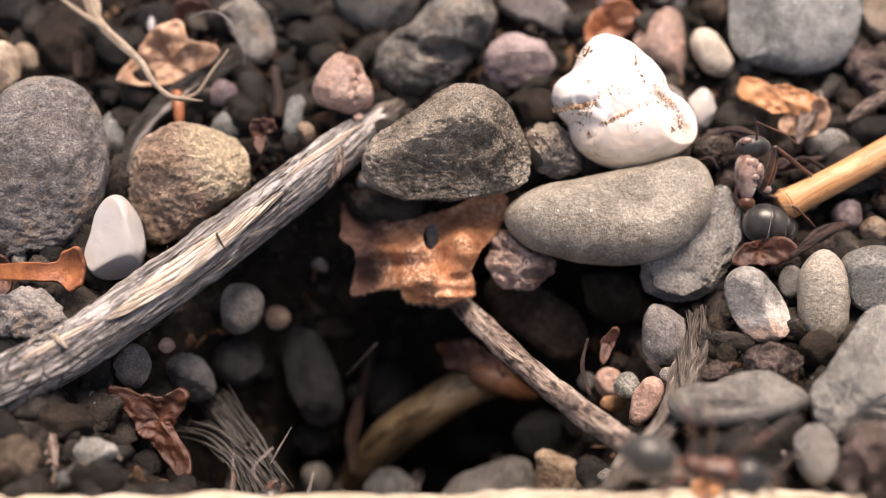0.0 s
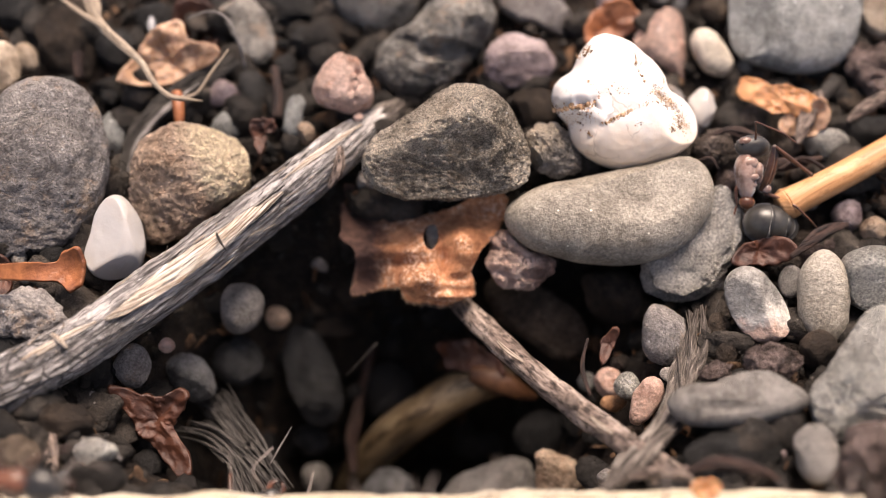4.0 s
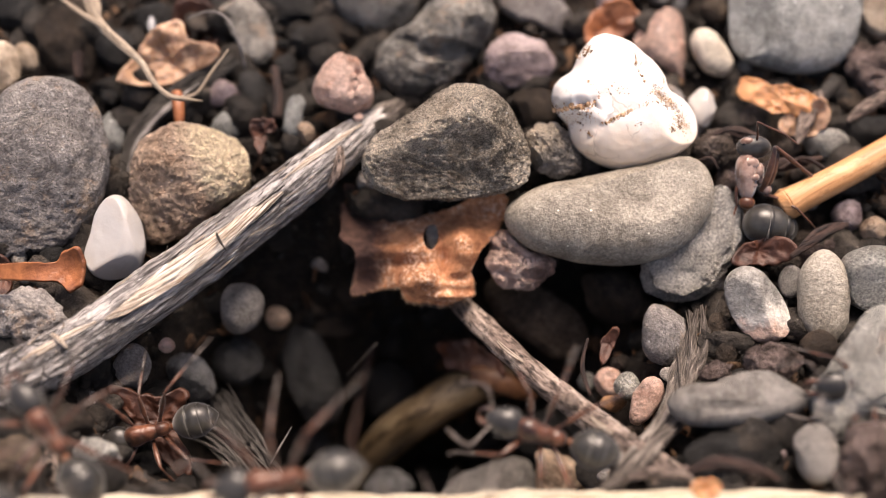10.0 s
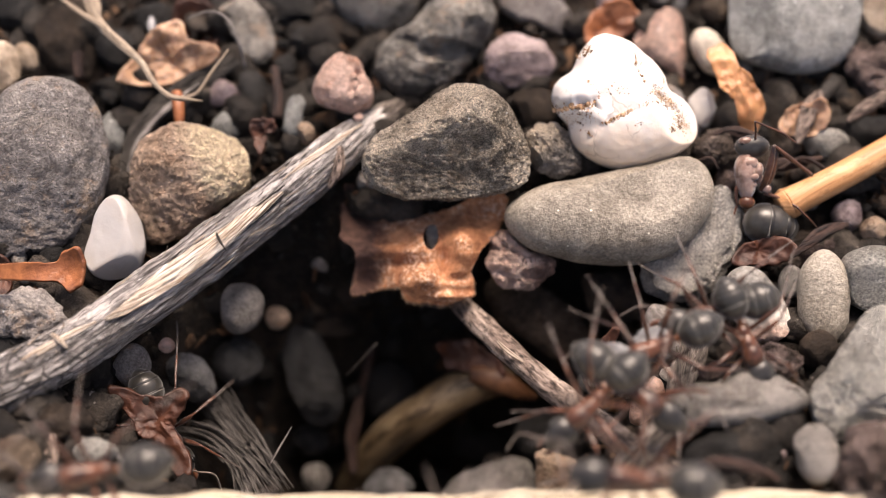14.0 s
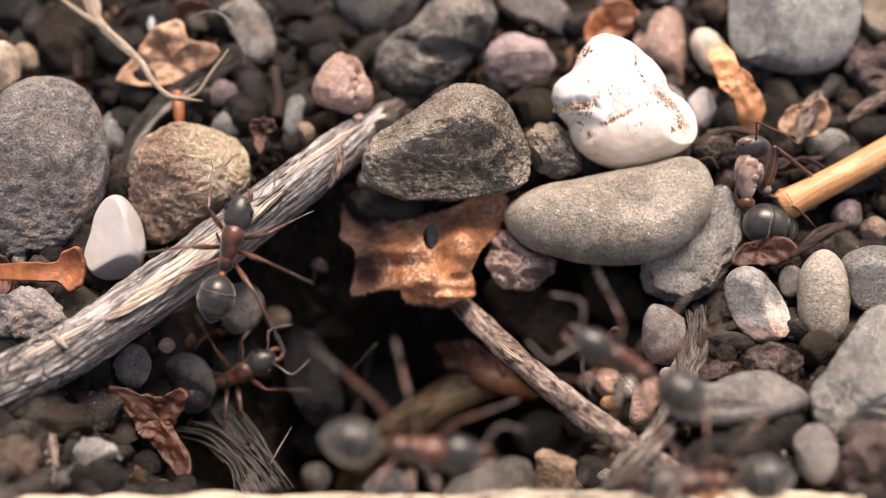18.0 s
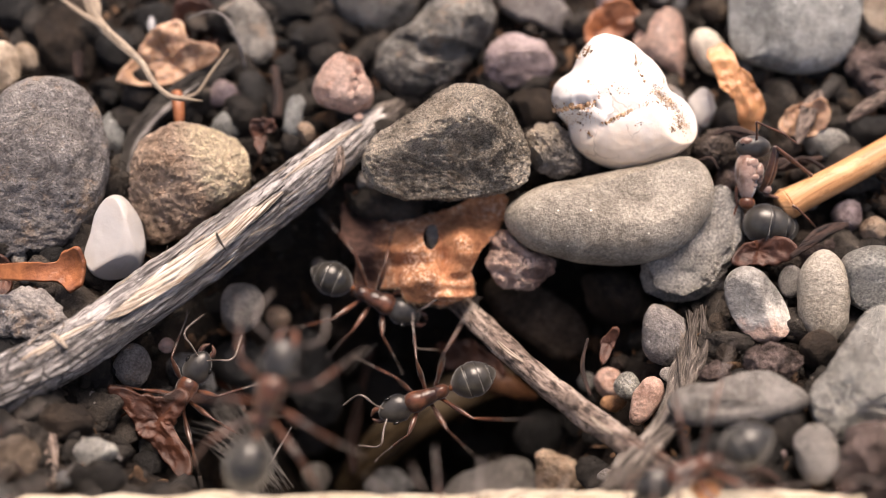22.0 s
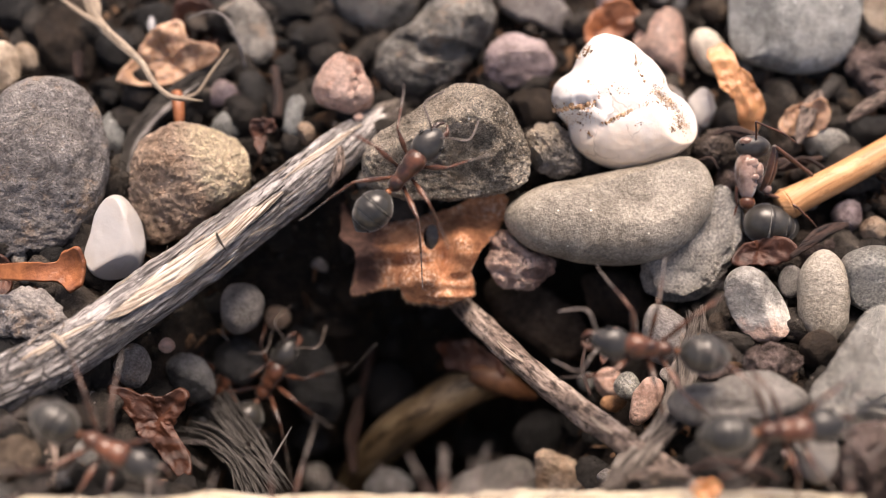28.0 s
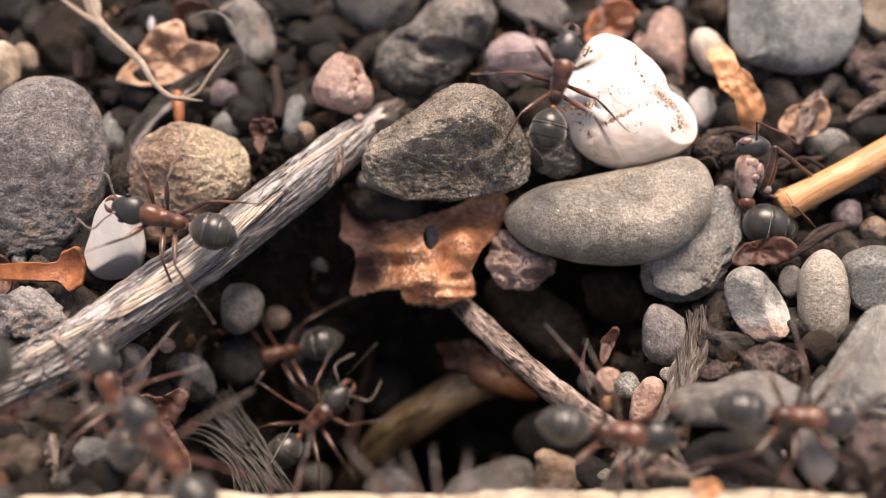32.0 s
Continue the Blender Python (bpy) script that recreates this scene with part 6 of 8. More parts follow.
stone("stone", "small brown stone in the hollow", "darkbrown", 3.93, -1.34, -10.95, (0.27, 0.36, 0.35, 0.27, 0.28, 0.35, 0.36, 0.27), 0.21, 226, chips=3, crag=0.08, rough=0.08, sub=3)
stone("stone", "small grey stone among the gravel", "grey", 17.11, 2.67, 0.07, (0.36, 0.35, 0.33, 0.37, 0.37, 0.35, 0.34, 0.34), 0.27, 227, chips=6, crag=0.08, rough=0.08, sub=3)

# ---- sticks, stalks and leaves ----
stick = tagged(new("stick"), "weathered grey stick with split bark and bare pale wood", "stick")
tube("bark", [(-19.29, -8.49, 0.70, 1.19), (-15.65, -5.96, 0.70, 1.13), (-12.31, -2.83, 0.80, 1.15), (-9.17, 0.18, 1.04, 1.11), (-5.77, 3.13, 1.89, 1.03), (-3.78, 5.27, 2.00, 0.84), (-2.85, 6.48, 1.72, 0.66)], M["bark"], stick, sides=110, steps=56, ridge=0.05, flaky=1.3, wob=0.08, seed=3)


def flakes(host, path, n, seed):
    """Loose bark flakes that lift from the stick."""
    rng = np.random.default_rng(seed)
    p = np.asarray(path, dtype=float)
    up, kinds = np.array([0.0, -0.6157, 0.788]), ("bark", "bare", "bare", "withered", "bark")
    for i in range(n):
        f = rng.uniform(0.3, len(p) - 2.2)
        k = int(f)
        c, d = p[k] + (p[k + 1] - p[k]) * (f - k), (p[k + 1] - p[k])[:3]
        d = d / np.linalg.norm(d)
        side = np.cross(d, up)
        side /= np.linalg.norm(side)
        w = rng.uniform(-1.1, 1.1)
        out = up * math.cos(w) + side * math.sin(w)
        size, thin = rng.uniform(0.15, 0.75), rng.uniform(0.015, 0.05)
        a0 = c[:3] + out * c[3] * 1.0
        tilt = d + rng.normal(0, 0.12, 3)
        line = [(*(a0 - tilt * size + out * 0.02), thin * 0.3), (*(a0 + out * 0.06), thin), (*(a0 + tilt * size * 0.7 + out * rng.uniform(0.05, 0.2)), thin * 0.35)]
        tube("bark_flake", line, M[kinds[i % 5]], host, sides=7, steps=3, ridge=0.4, seed=seed + i, flat=0.35)


flakes(stick, [(-19.29, -8.49, 0.70, 1.19), (-15.65, -5.96, 0.70, 1.13), (-12.31, -2.83, 0.80, 1.15), (-9.17, 0.18, 1.04, 1.11), (-5.77, 3.13, 1.89, 1.03), (-3.79, 5.29, 2.06, 0.87), (-3.0, 6.3, 1.75, 0.70)], 120, 200)
tube("bare_wood", [(-13.99, -5.19, 1.90, 0.07), (-13.04, -4.43, 1.88, 0.26), (-11.58, -2.92, 1.93, 0.44), (-9.84, -1.26, 2.06, 0.40), (-8.49, 0.01, 2.20, 0.28), (-7.09, 1.25, 2.50, 0.06)], M["bare"], stick, "bare pale wood where the bark split", sides=40, steps=24, ridge=0.16, wob=0.3, flaky=0.9, seed=5, flat=0.45)
tube("bare_wood", [(-17.40, -7.41, 1.75, 0.07), (-16.59, -6.85, 1.80, 0.16), (-15.17, -5.83, 1.85, 0.14), (-14.35, -5.23, 1.80, 0.05)], M["bare"], stick, "bare pale wood where the bark split", sides=12, steps=6, ridge=0.2, wob=0.3, seed=6, flat=0.5)
tube("bare_wood", [(-7.13, 1.82, 2.60, 0.05), (-6.15, 2.59, 2.87, 0.15), (-4.94, 3.67, 3.01, 0.15), (-3.73, 5.00, 2.90, 0.05)], M["bare"], stick, "bare pale wood where the bark split", sides=12, steps=6, ridge=0.2, wob=0.3, seed=7, flat=0.5)
tube("broken_tip", [(-3.62, 5.48, 1.95, 0.68), (-2.75, 6.6, 1.72, 0.66), (-2.2, 7.45, 1.45, 0.5), (-1.7, 8.25, 0.9, 0.22)], M["stripbark"], stick, "dark torn end of the bark", sides=60, steps=20, ridge=0.14, wob=0.12, flaky=0.8, seed=4)
tube("splinter", [(-9.79, -0.94, 2.35, 0.04), (-9.56, -1.49, 2.50, 0.06), (-9.23, -2.04, 2.50, 0.02)], M["withered"], stick, "dark bark splinter", sides=7, ridge=0.2, seed=8)
tube("splinter", [(-4.70, 3.62, 2.80, 0.18), (-4.71, 2.53, 2.56, 0.23), (-5.12, 1.92, 2.02, 0.08)], M["twig"], stick, "brown bark splinter", sides=8, ridge=0.3, seed=9)
tube("splinter", [(-8.27, 0.40, 2.39, 0.02), (-7.60, 0.91, 2.62, 0.04), (-6.98, 1.53, 2.64, 0.02)], M["withered"], stick, "dark bark splinter", sides=7, ridge=0.2, seed=10)
tube("splinter", [(-16.02, -5.92, 1.90, 0.09), (-15.62, -6.26, 2.00, 0.12), (-15.29, -6.58, 1.90, 0.05)], M["bare"], stick, "pale splinter", sides=7, ridge=0.2, seed=11)
long_twig = tagged(new("twig"), "brown speckled twig leaning out of the hollow", "twig")
tube("bark", [(0.30, 0.57, -3.99, 0.43), (1.45, -1.99, -2.68, 0.54), (3.60, -5.22, -1.60, 0.54), (5.76, -8.12, -0.60, 0.54), (7.78, -10.40, 0.20, 0.49), (9.98, -12.23, 0.40, 0.44)], M["twig"], long_twig, sides=30, steps=16, ridge=0.10, wob=0.12, seed=12, flaky=0.5)
tube("knot", [(5.03, -7.73, 0.10, 0.14), (5.22, -8.17, 0.30, 0.35), (5.53, -8.43, 0.20, 0.14)], M["twig"], long_twig, "raised knot", sides=12, steps=4, ridge=0.2, seed=41, flat=0.6)
tube("bark_flake", [(5.96, -8.92, 0.40, 0.05), (6.29, -9.40, 0.60, 0.11), (6.79, -9.75, 0.50, 0.05)], M["bare"], long_twig, "lifted pale bark flake", sides=8, steps=4, ridge=0.3, seed=42, flat=0.4)
tube("bark_flake", [(2.38, -4.19, -1.20, 0.05), (2.84, -4.85, -1.00, 0.10), (3.44, -5.37, -1.00, 0.05)], M["bare"], long_twig, "lifted pale bark flake", sides=8, steps=4, ridge=0.3, seed=43, flat=0.4)
for ob in [tagged(tube("twig", [(-3.45, 1.33, -8.48, 0.18), (-3.8, -0.2, -9.04, 0.28), (-4.13, -1.44, -9.76, 0.2), (-4.45, -2.89, -10.38, 0.36), (-4.6, -4.0, -10.99, 0.28), (-4.42, -5.21, -11.68, 0.2)], M["redtwig"], sides=12, steps=6, ridge=0.2, wob=0.3, seed=14), "thin dark red-brown twig in the hollow", "twig"),
           tagged(tube("grass_blade", [(-16.95, 11.42, 5.42, 0.24), (-16.5, 10.4, 5.25, 0.34), (-16.1, 9.45, 5.15, 0.22), (-14.79, 8.09, 4.9, 0.2), (-13.81, 7.22, 4.65, 0.15), (-13.17, 6.25, 4.3, 0.12), (-12.4, 5.64, 4.05, 0.12), (-11.63, 5.54, 3.97, 0.1), (-10.92, 5.47, 3.9, 0.03)], M["grass"], sides=16, steps=10, ridge=0.3, wob=0.25, seed=16, flat=0.4), "dry twisted pale grass blade", "grass"),
           tagged(tube("grass_blade", [(-18.3, 11.0, 5.5, 0.1), (-16.98, 9.9, 5.3, 0.14), (-16.0, 9.2, 5.2, 0.12), (-15.5, 8.75, 5.0, 0.05)], M["grass"], sides=8, steps=6, ridge=0.15, seed=27, flat=0.6), "thin dry grass stem across a blade", "grass"),
           tagged(tube("grass_blade", [(-11.96, 5.63, 3.95, 0.09), (-11.17, 5.76, 4.15, 0.1), (-10.56, 6.44, 4.68, 0.09), (-9.76, 7.41, 5.3, 0.05)], M["grass"], sides=8, steps=6, ridge=0.1, seed=17, flat=0.6), "thin curled dry grass tip", "grass"),
           tagged(tube("fibre", [(-11.85, 9.41, 5.32, 0.06), (-11.51, 9.48, 5.5, 0.05), (-10.81, 9.61, 5.6, 0.06), (-10.12, 9.4, 5.44, 0.07), (-9.68, 8.84, 5.0, 0.07), (-9.45, 8.43, 4.43, 0.08), (-9.35, 8.24, 3.3, 0.06)], M["fibre"], sides=8, steps=6, ridge=0.2, seed=18), "thin pale curved plant fibre", "fibre"),
           tagged(tube("stem", [(-12.48, 7.06, 2.85, 0.24), (-12.33, 6.30, 2.69, 0.29), (-12.26, 5.57, 2.23, 0.21)], M["bract"], sides=10, steps=4, ridge=0.1, seed=19), "short orange-brown plant stem", "stem"),
           tagged(tube("stem", [(-8.06, 8.70, 2.91, 0.19), (-7.79, 7.30, 2.61, 0.21), (-7.79, 6.09, 2.14, 0.21)], M["redtwig"], sides=10, steps=4, ridge=0.3, wob=0.3, seed=20), "ragged red-brown plant stem", "stem"),
           tagged(tube("twig", [(17.18, 6.25, 1.98, 0.27), (17.80, 7.09, 2.26, 0.32), (18.78, 8.33, 2.53, 0.30)], M["withered"], sides=10, steps=5, ridge=0.3, seed=24), "short brown twig piece", "twig")]:
    pass

for path, kind, label in [
        ([(14.25, 3.21, 1.61, 0.13), (15.14, 3.44, 1.86, 0.28), (16.19, 3.55, 1.88, 0.26), (17.45, 3.94, 1.77, 0.10)], "redtwig", "dark brown sliver of bark beside the straw"),
        ([(16.46, 4.75, 1.84, 0.16), (16.89, 5.78, 2.27, 0.37), (17.43, 6.84, 2.51, 0.35), (18.07, 7.62, 2.48, 0.11)], "twig", "split brown wood chip among the gravel"),
        ([(12.18, 4.42, 2.57, 0.10), (13.04, 4.57, 2.90, 0.23), (14.05, 4.33, 2.85, 0.21), (14.65, 4.10, 2.50, 0.08)], "redtwig", "dark brown crumbled bark piece"),
        ([(15.29, -1.22, 1.00, 0.10), (16.34, -0.51, 1.30, 0.25), (17.33, 0.11, 1.32, 0.23), (18.10, 0.51, 1.11, 0.08)], "redtwig", "short brown bark piece"),
        ([(18.95, 5.94, 2.11, 0.11), (19.78, 6.54, 2.44, 0.29), (20.87, 7.09, 2.56, 0.29), (21.87, 7.62, 2.48, 0.11)], "twig", "grey-brown wood chip at the edge"),
        ([(-18.11, -8.26, -0.60, 0.14), (-17.30, -9.54, -0.20, 0.34), (-16.70, -10.80, 0.00, 0.31), (-16.42, -11.73, -0.20, 0.11)], "bare", "pale crumbled wood chip by the board"),
        ([(-16.86, -7.74, -0.80, 0.14), (-16.12, -9.36, -0.30, 0.32), (-15.68, -10.56, -0.20, 0.27), (-15.49, -11.53, -0.40, 0.11)], "twig", "brown crumbled wood chip by the board"),
        ([(-15.40, -9.21, -0.80, 0.12), (-14.54, -9.76, -0.50, 0.30), (-13.57, -10.02, -0.50, 0.27), (-13.03, -10.24, -0.80, 0.09)], "fibre", "grey wood splinter by the board"),
        ([(-16.45, -7.07, -1.00, 0.10), (-15.40, -8.08, -0.90, 0.21), (-14.75, -9.23, -1.00, 0.19), (-14.44, -10.16, -1.20, 0.07)], "withered", "dark frayed bark piece by the board"),
        ([(9.17, -11.86, 1.00, 0.09), (10.34, -11.54, 1.40, 0.22), (11.83, -11.73, 1.40, 0.22), (12.95, -12.06, 1.00, 0.09)], "redtwig", "red-brown bark piece by the board"),
        ([(7.05, -12.16, 1.20, 0.09), (7.87, -12.01, 1.60, 0.19), (8.94, -12.08, 1.60, 0.17), (9.64, -12.16, 1.20, 0.06)], "twig", "pale brown wood chip by the board")]:
    tagged(tube("bark_piece", path, M[kind], sides=20, steps=9, ridge=0.35, wob=0.4, flaky=0.6, seed=len(label), flat=0.5), label, "bark piece")

stalk = tagged(new("stalk"), "withered dark grey bent stalk", "stalk")
tube("stem", [(-14.98, 2.86, 0.43, 0.29), (-14.74, 4.61, 1.22, 0.40), (-13.90, 6.18, 1.86, 0.45), (-12.70, 7.34, 2.31, 0.56), (-11.30, 8.40, 2.65, 0.51), (-9.67, 9.75, 2.74, 0.22)], M["withered"], stalk, sides=36, steps=14, ridge=0.3, wob=0.4, flaky=0.5, seed=15, flat=0.6)
tube("frayed_strip", [(-14.68, 3.07, 0.78, 0.05), (-14.30, 4.69, 1.63, 0.13), (-13.26, 6.08, 2.34, 0.16), (-12.05, 7.05, 2.75, 0.13), (-11.50, 7.58, 2.97, 0.05)], M["fibre"], stalk, "lifted grey strip", sides=12, steps=8, ridge=0.4, wob=0.3, seed=25, flat=0.5)
tube("frayed_strip", [(-12.83, 6.54, 2.44, 0.05), (-11.63, 7.19, 2.98, 0.13), (-10.34, 7.94, 3.35, 0.16), (-9.52, 8.52, 3.38, 0.11), (-9.06, 8.51, 3.17, 0.03)], M["withered"], stalk, "dark torn end", sides=12, steps=8, ridge=0.4, wob=0.3, seed=26, flat=0.5)

root = tagged(new("root"), "pale yellow-brown bent root in the hollow", "root")
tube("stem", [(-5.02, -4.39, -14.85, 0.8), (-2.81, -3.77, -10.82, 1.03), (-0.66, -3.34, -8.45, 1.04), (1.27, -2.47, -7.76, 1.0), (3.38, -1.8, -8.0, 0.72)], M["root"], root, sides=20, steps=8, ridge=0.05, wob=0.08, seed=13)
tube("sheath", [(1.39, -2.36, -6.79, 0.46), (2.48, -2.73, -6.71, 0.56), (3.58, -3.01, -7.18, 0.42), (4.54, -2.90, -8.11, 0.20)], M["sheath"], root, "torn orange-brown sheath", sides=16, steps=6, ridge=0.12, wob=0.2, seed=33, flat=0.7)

straw = tagged(new("straw"), "hollow golden dry straw with a cut end", "straw")
tube("stem", [(15.43, 1.37, 1.50, 0.74), (16.41, 1.80, 1.75, 0.66), (18.29, 2.73, 2.10, 0.64), (21.55, 4.41, 2.77, 0.64), (26.54, 6.76, 3.69, 0.65)], M["straw"], straw, sides=28, steps=6, ridge=0.015, seed=21)
tube("cut_rim", [(15.13, 1.27, 1.38, 0.61), (15.48, 1.40, 1.51, 0.76)], M["straw"], straw, "frayed paler cut end", sides=28, steps=4, ridge=0.10, seed=22)


def strands(name, label, material, path, count, spread, seed):
    """A frayed strip of bark: many thin fibres that part at its ends."""
    rng = np.random.default_rng(seed)
    top = tagged(new(name), label, "bark strip")
    n = len(path)
    for i in range(count):
        off, deep = rng.uniform(-0.5, 0.5) * spread, rng.uniform(-0.25, 0.25)
        a, b = rng.integers(0, 2), n - rng.integers(0, 2)
        wave, ph = rng.uniform(0.05, 0.34), rng.uniform(0, 6.28)
        pts = []
        for k in range(a, b):
            x, y, z, r = path[k]
            open_up = 0.45 + 1.1 * abs(k / (n - 1) - 0.45)
            pts.append((x + off * open_up + wave * math.sin(k * 1.7 + ph), y + off * 0.5 * open_up, z + deep + wave * math.cos(k * 1.3 + ph), r * rng.uniform(0.3, 1.0) * (0.4 if k in (a, b - 1) else 1.0)))
        tube("strand", pts, M[(material, "withered", material, "fibre")[i % 4]] if material == "fibre" else M[material], top, sides=7, steps=6, ridge=0.35, wob=0.2, seed=seed + i, flat=0.7)
    return top


strands("bark_strip", "frayed grey-brown strip of bark fibre", "stripbark", [(11.3, -2.96, -0.54, 0.14), (10.83, -4.62, -0.72, 0.2), (10.31, -6.07, -0.71, 0.24), (9.74, -7.63, -0.65, 0.27), (8.93, -9.15, -0.2, 0.32), (7.79, -10.73, 0.35, 0.3), (6.62, -12.28, 0.75, 0.08)], 40, 1.35, 31)
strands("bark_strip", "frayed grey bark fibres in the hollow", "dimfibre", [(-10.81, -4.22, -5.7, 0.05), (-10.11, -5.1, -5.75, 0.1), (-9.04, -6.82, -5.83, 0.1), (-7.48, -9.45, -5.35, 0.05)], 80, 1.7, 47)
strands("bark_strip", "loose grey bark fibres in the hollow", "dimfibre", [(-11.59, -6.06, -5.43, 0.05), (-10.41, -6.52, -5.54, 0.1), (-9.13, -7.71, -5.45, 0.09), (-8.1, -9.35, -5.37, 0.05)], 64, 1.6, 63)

big_leaf = leaf("leaf", "crumpled orange-brown dead leaf with a torn hole", "leaf", -0.88, 0.36, -0.42, (2.64, 3.13, 3.61, 3.95, 4.36, 4.12, 2.76, 2.17, 1.9, 1.72, 1.61, 1.53, 1.5, 1.51, 1.56, 1.65, 1.79, 4.61, 4.55, 4.26, 3.99, 3.83, 3.2, 3.14, 3.2, 3.5, 3.95, 2.84, 2.49, 2.1, 2.3, 2.48, 2.51, 2.52, 2.59, 2.71, 2.79, 2.93, 3.0, 3.0, 2.67, 2.33, 2.44, 2.52), 5, curl=0.0, crumple=0.26, thick=0.16, ragged=0.05, hole=(0.34, 0.55, 0.36, 0.6), rings=60, arms=176,
                folds=((1.75, 0.1, 0.55, 1.2, 1.0), (0.85, -0.7, 0.25, 0.9, -0.6), (0.1, -1.4, 1.5, 0.7, 1.0), (-2.7, -1.4, 0.9, 0.9, -1.6), (-3.0, 2.0, 1.4, 1.5, -1.9), (0.0, 1.7, 2.4, 0.8, -1.5), (3.2, 2.0, 1.1, 1.0, -0.9), (1.6, -1.35, 0.5, 0.2, -0.45), (-1.0, -0.1, 1.2, 0.3, 0.5), (1.5, -2.2, 1.2, 0.2, 0.4), (-0.6, -0.75, 1.0, 0.18, -0.3)))
stone("stone_chip", "pale grey stone chip behind a torn leaf", "slate", -0.38, 1.00, -0.75, (0.42, 0.5, 0.8, 0.95, 0.7, 0.45, 0.4, 0.5, 0.8, 0.95, 0.75, 0.5), 0.3, 229, chips=3, sub=4)
leaf("husk", "pale brown fan-shaped seed husk", "husk", -13.09, 9.00, 3.18, (2.38, 2.23, 1.58, 1.38, 1.52, 1.83, 1.71, 1.58, 1.57, 1.46, 1.42, 1.48, 1.66, 2.09, 2.43, 1.83, 1.48, 1.32, 1.27, 1.17, 1.14, 1.18, 1.32, 1.63), 8, curl=0.3, crumple=0.7, category="seed husk", veins=(30, 75, 110, 165, 205))
leaf("husk", "dark orange-brown curled husk", "brownleaf", -11.96, 11.83, 2.80, (1.01, 1.07, 1.19, 1.42, 1.19, 1.01, 1.07, 1.31), 9, curl=0.6, crumple=0.4, category="seed husk", rings=8, arms=32)
leaf("leaf", "orange-brown curled bract beside a pebble", "bract", -16.29, -2.43, 1.65, (0.88, 0.96, 1.02, 1.13, 0.85, 0.74, 0.57, 0.48, 0.52, 0.95, 2.59, 1.35, 0.78, 0.58, 0.57, 0.67, 0.92, 0.91, 0.96, 0.89), 10, curl=0.45, crumple=0.08, thick=0.18, arms=100, ragged=0.02)
leaf("leaf", "dark red-brown forked leaf in the hollow", "brownleaf", -12.21, -7.53, -2.33, (0.79, 0.93, 1.24, 1.63, 1.74, 1.4, 1.07, 1.05, 1.09, 1.2, 1.55, 2.38, 2.07, 1.29, 1.05, 1.0, 1.0, 1.03, 1.0, 1.03, 1.11, 1.39, 1.88, 2.51, 2.45, 1.11, 0.7, 0.72), 11, curl=0.12, crumple=0.4, thick=0.2, arms=112, ragged=0.05)
leaf("leaf", "small curled red-brown leaf scrap", "brownleaf", -8.36, 5.20, 2.24, (0.51, 0.70, 0.68, 0.58, 0.55, 0.55, 0.66, 0.64, 0.52, 0.50, 0.58, 0.83, 1.04, 0.15, 0.17, 0.23), 12, curl=0.3, crumple=0.7, rings=10, arms=48)
leaf("leaf", "narrow red-brown leaf shard", "brownleaf", 7.02, -5.34, 0.40, (0.26, 0.31, 0.49, 0.71, 0.42, 0.33, 0.31, 0.32, 0.32, 0.37, 0.55, 0.93, 0.50, 0.31, 0.25, 0.24), 13, curl=0.3, crumple=0.3, rings=8, arms=32)
leaf("leaf", "brown leaf scrap on the gravel", "bract", 8.29, 11.36, 3.40, (1.35, 1.23, 1.05, 0.99, 1.23, 1.76, 1.17, 0.88), 14, curl=0.3, crumple=0.6, rings=8, arms=32)
leaf("leaf", "dark red-brown leaf scrap at the edge", "brownleaf", -18.73, -2.90, 1.80, (0.34, 0.48, 0.87, 0.48, 0.34, 0.48, 0.87, 0.48), 15, curl=0.3, crumple=0.4, rings=8, arms=32)
leaf("leaf", "small orange leaf scrap by the board", "amber", 9.60, -13.45, 3.00, (0.49, 0.41, 0.29, 0.37, 0.51, 0.43, 0.41, 0.43), 16, curl=0.4, crumple=0.5, rings=8, arms=32)
leaf("leaf", "flat red-brown leaf under the ant", "brownleaf", 14.05, -0.66, 0.80, (1.63, 1.25, 0.89, 0.55, 0.45, 0.43, 0.49, 0.69, 0.86, 1.36, 0.96, 0.71, 0.68, 0.76, 1.05, 1.25), 31, curl=0.2, crumple=0.5, rings=10, arms=48)
leaf("leaf", "dull brown leaf scrap among the gravel", "husk", 16.70, 5.94, 2.11, (1.27, 1.40, 1.35, 0.90, 0.76, 0.76, 0.76, 0.79, 0.99, 1.08, 0.89, 0.74, 0.68, 0.74, 0.97, 1.01), 32, curl=0.3, crumple=0.6, rings=10, arms=48)
leaf("leaf", "dark brown curled leaf scrap", "brownleaf", -1.42, 1.19, -8.54, (1.61, 1.17, 0.89, 0.82, 0.79, 0.78, 0.90, 0.99, 0.81, 0.78, 0.69, 0.63, 0.67, 0.86, 1.07, 1.60), 33, curl=0.3, crumple=0.6, rings=10, arms=48)
leaf("leaf", "red-brown leaf scrap beneath the twig", "brownleaf", 1.26, -1.82, -6.28, (1.39, 0.92, 0.78, 0.78, 0.92, 0.94, 1.12, 1.71, 1.25, 1.07, 0.75, 0.65, 0.66, 0.80, 1.16, 1.93), 34, curl=0.2, crumple=0.6, rings=10, arms=48)
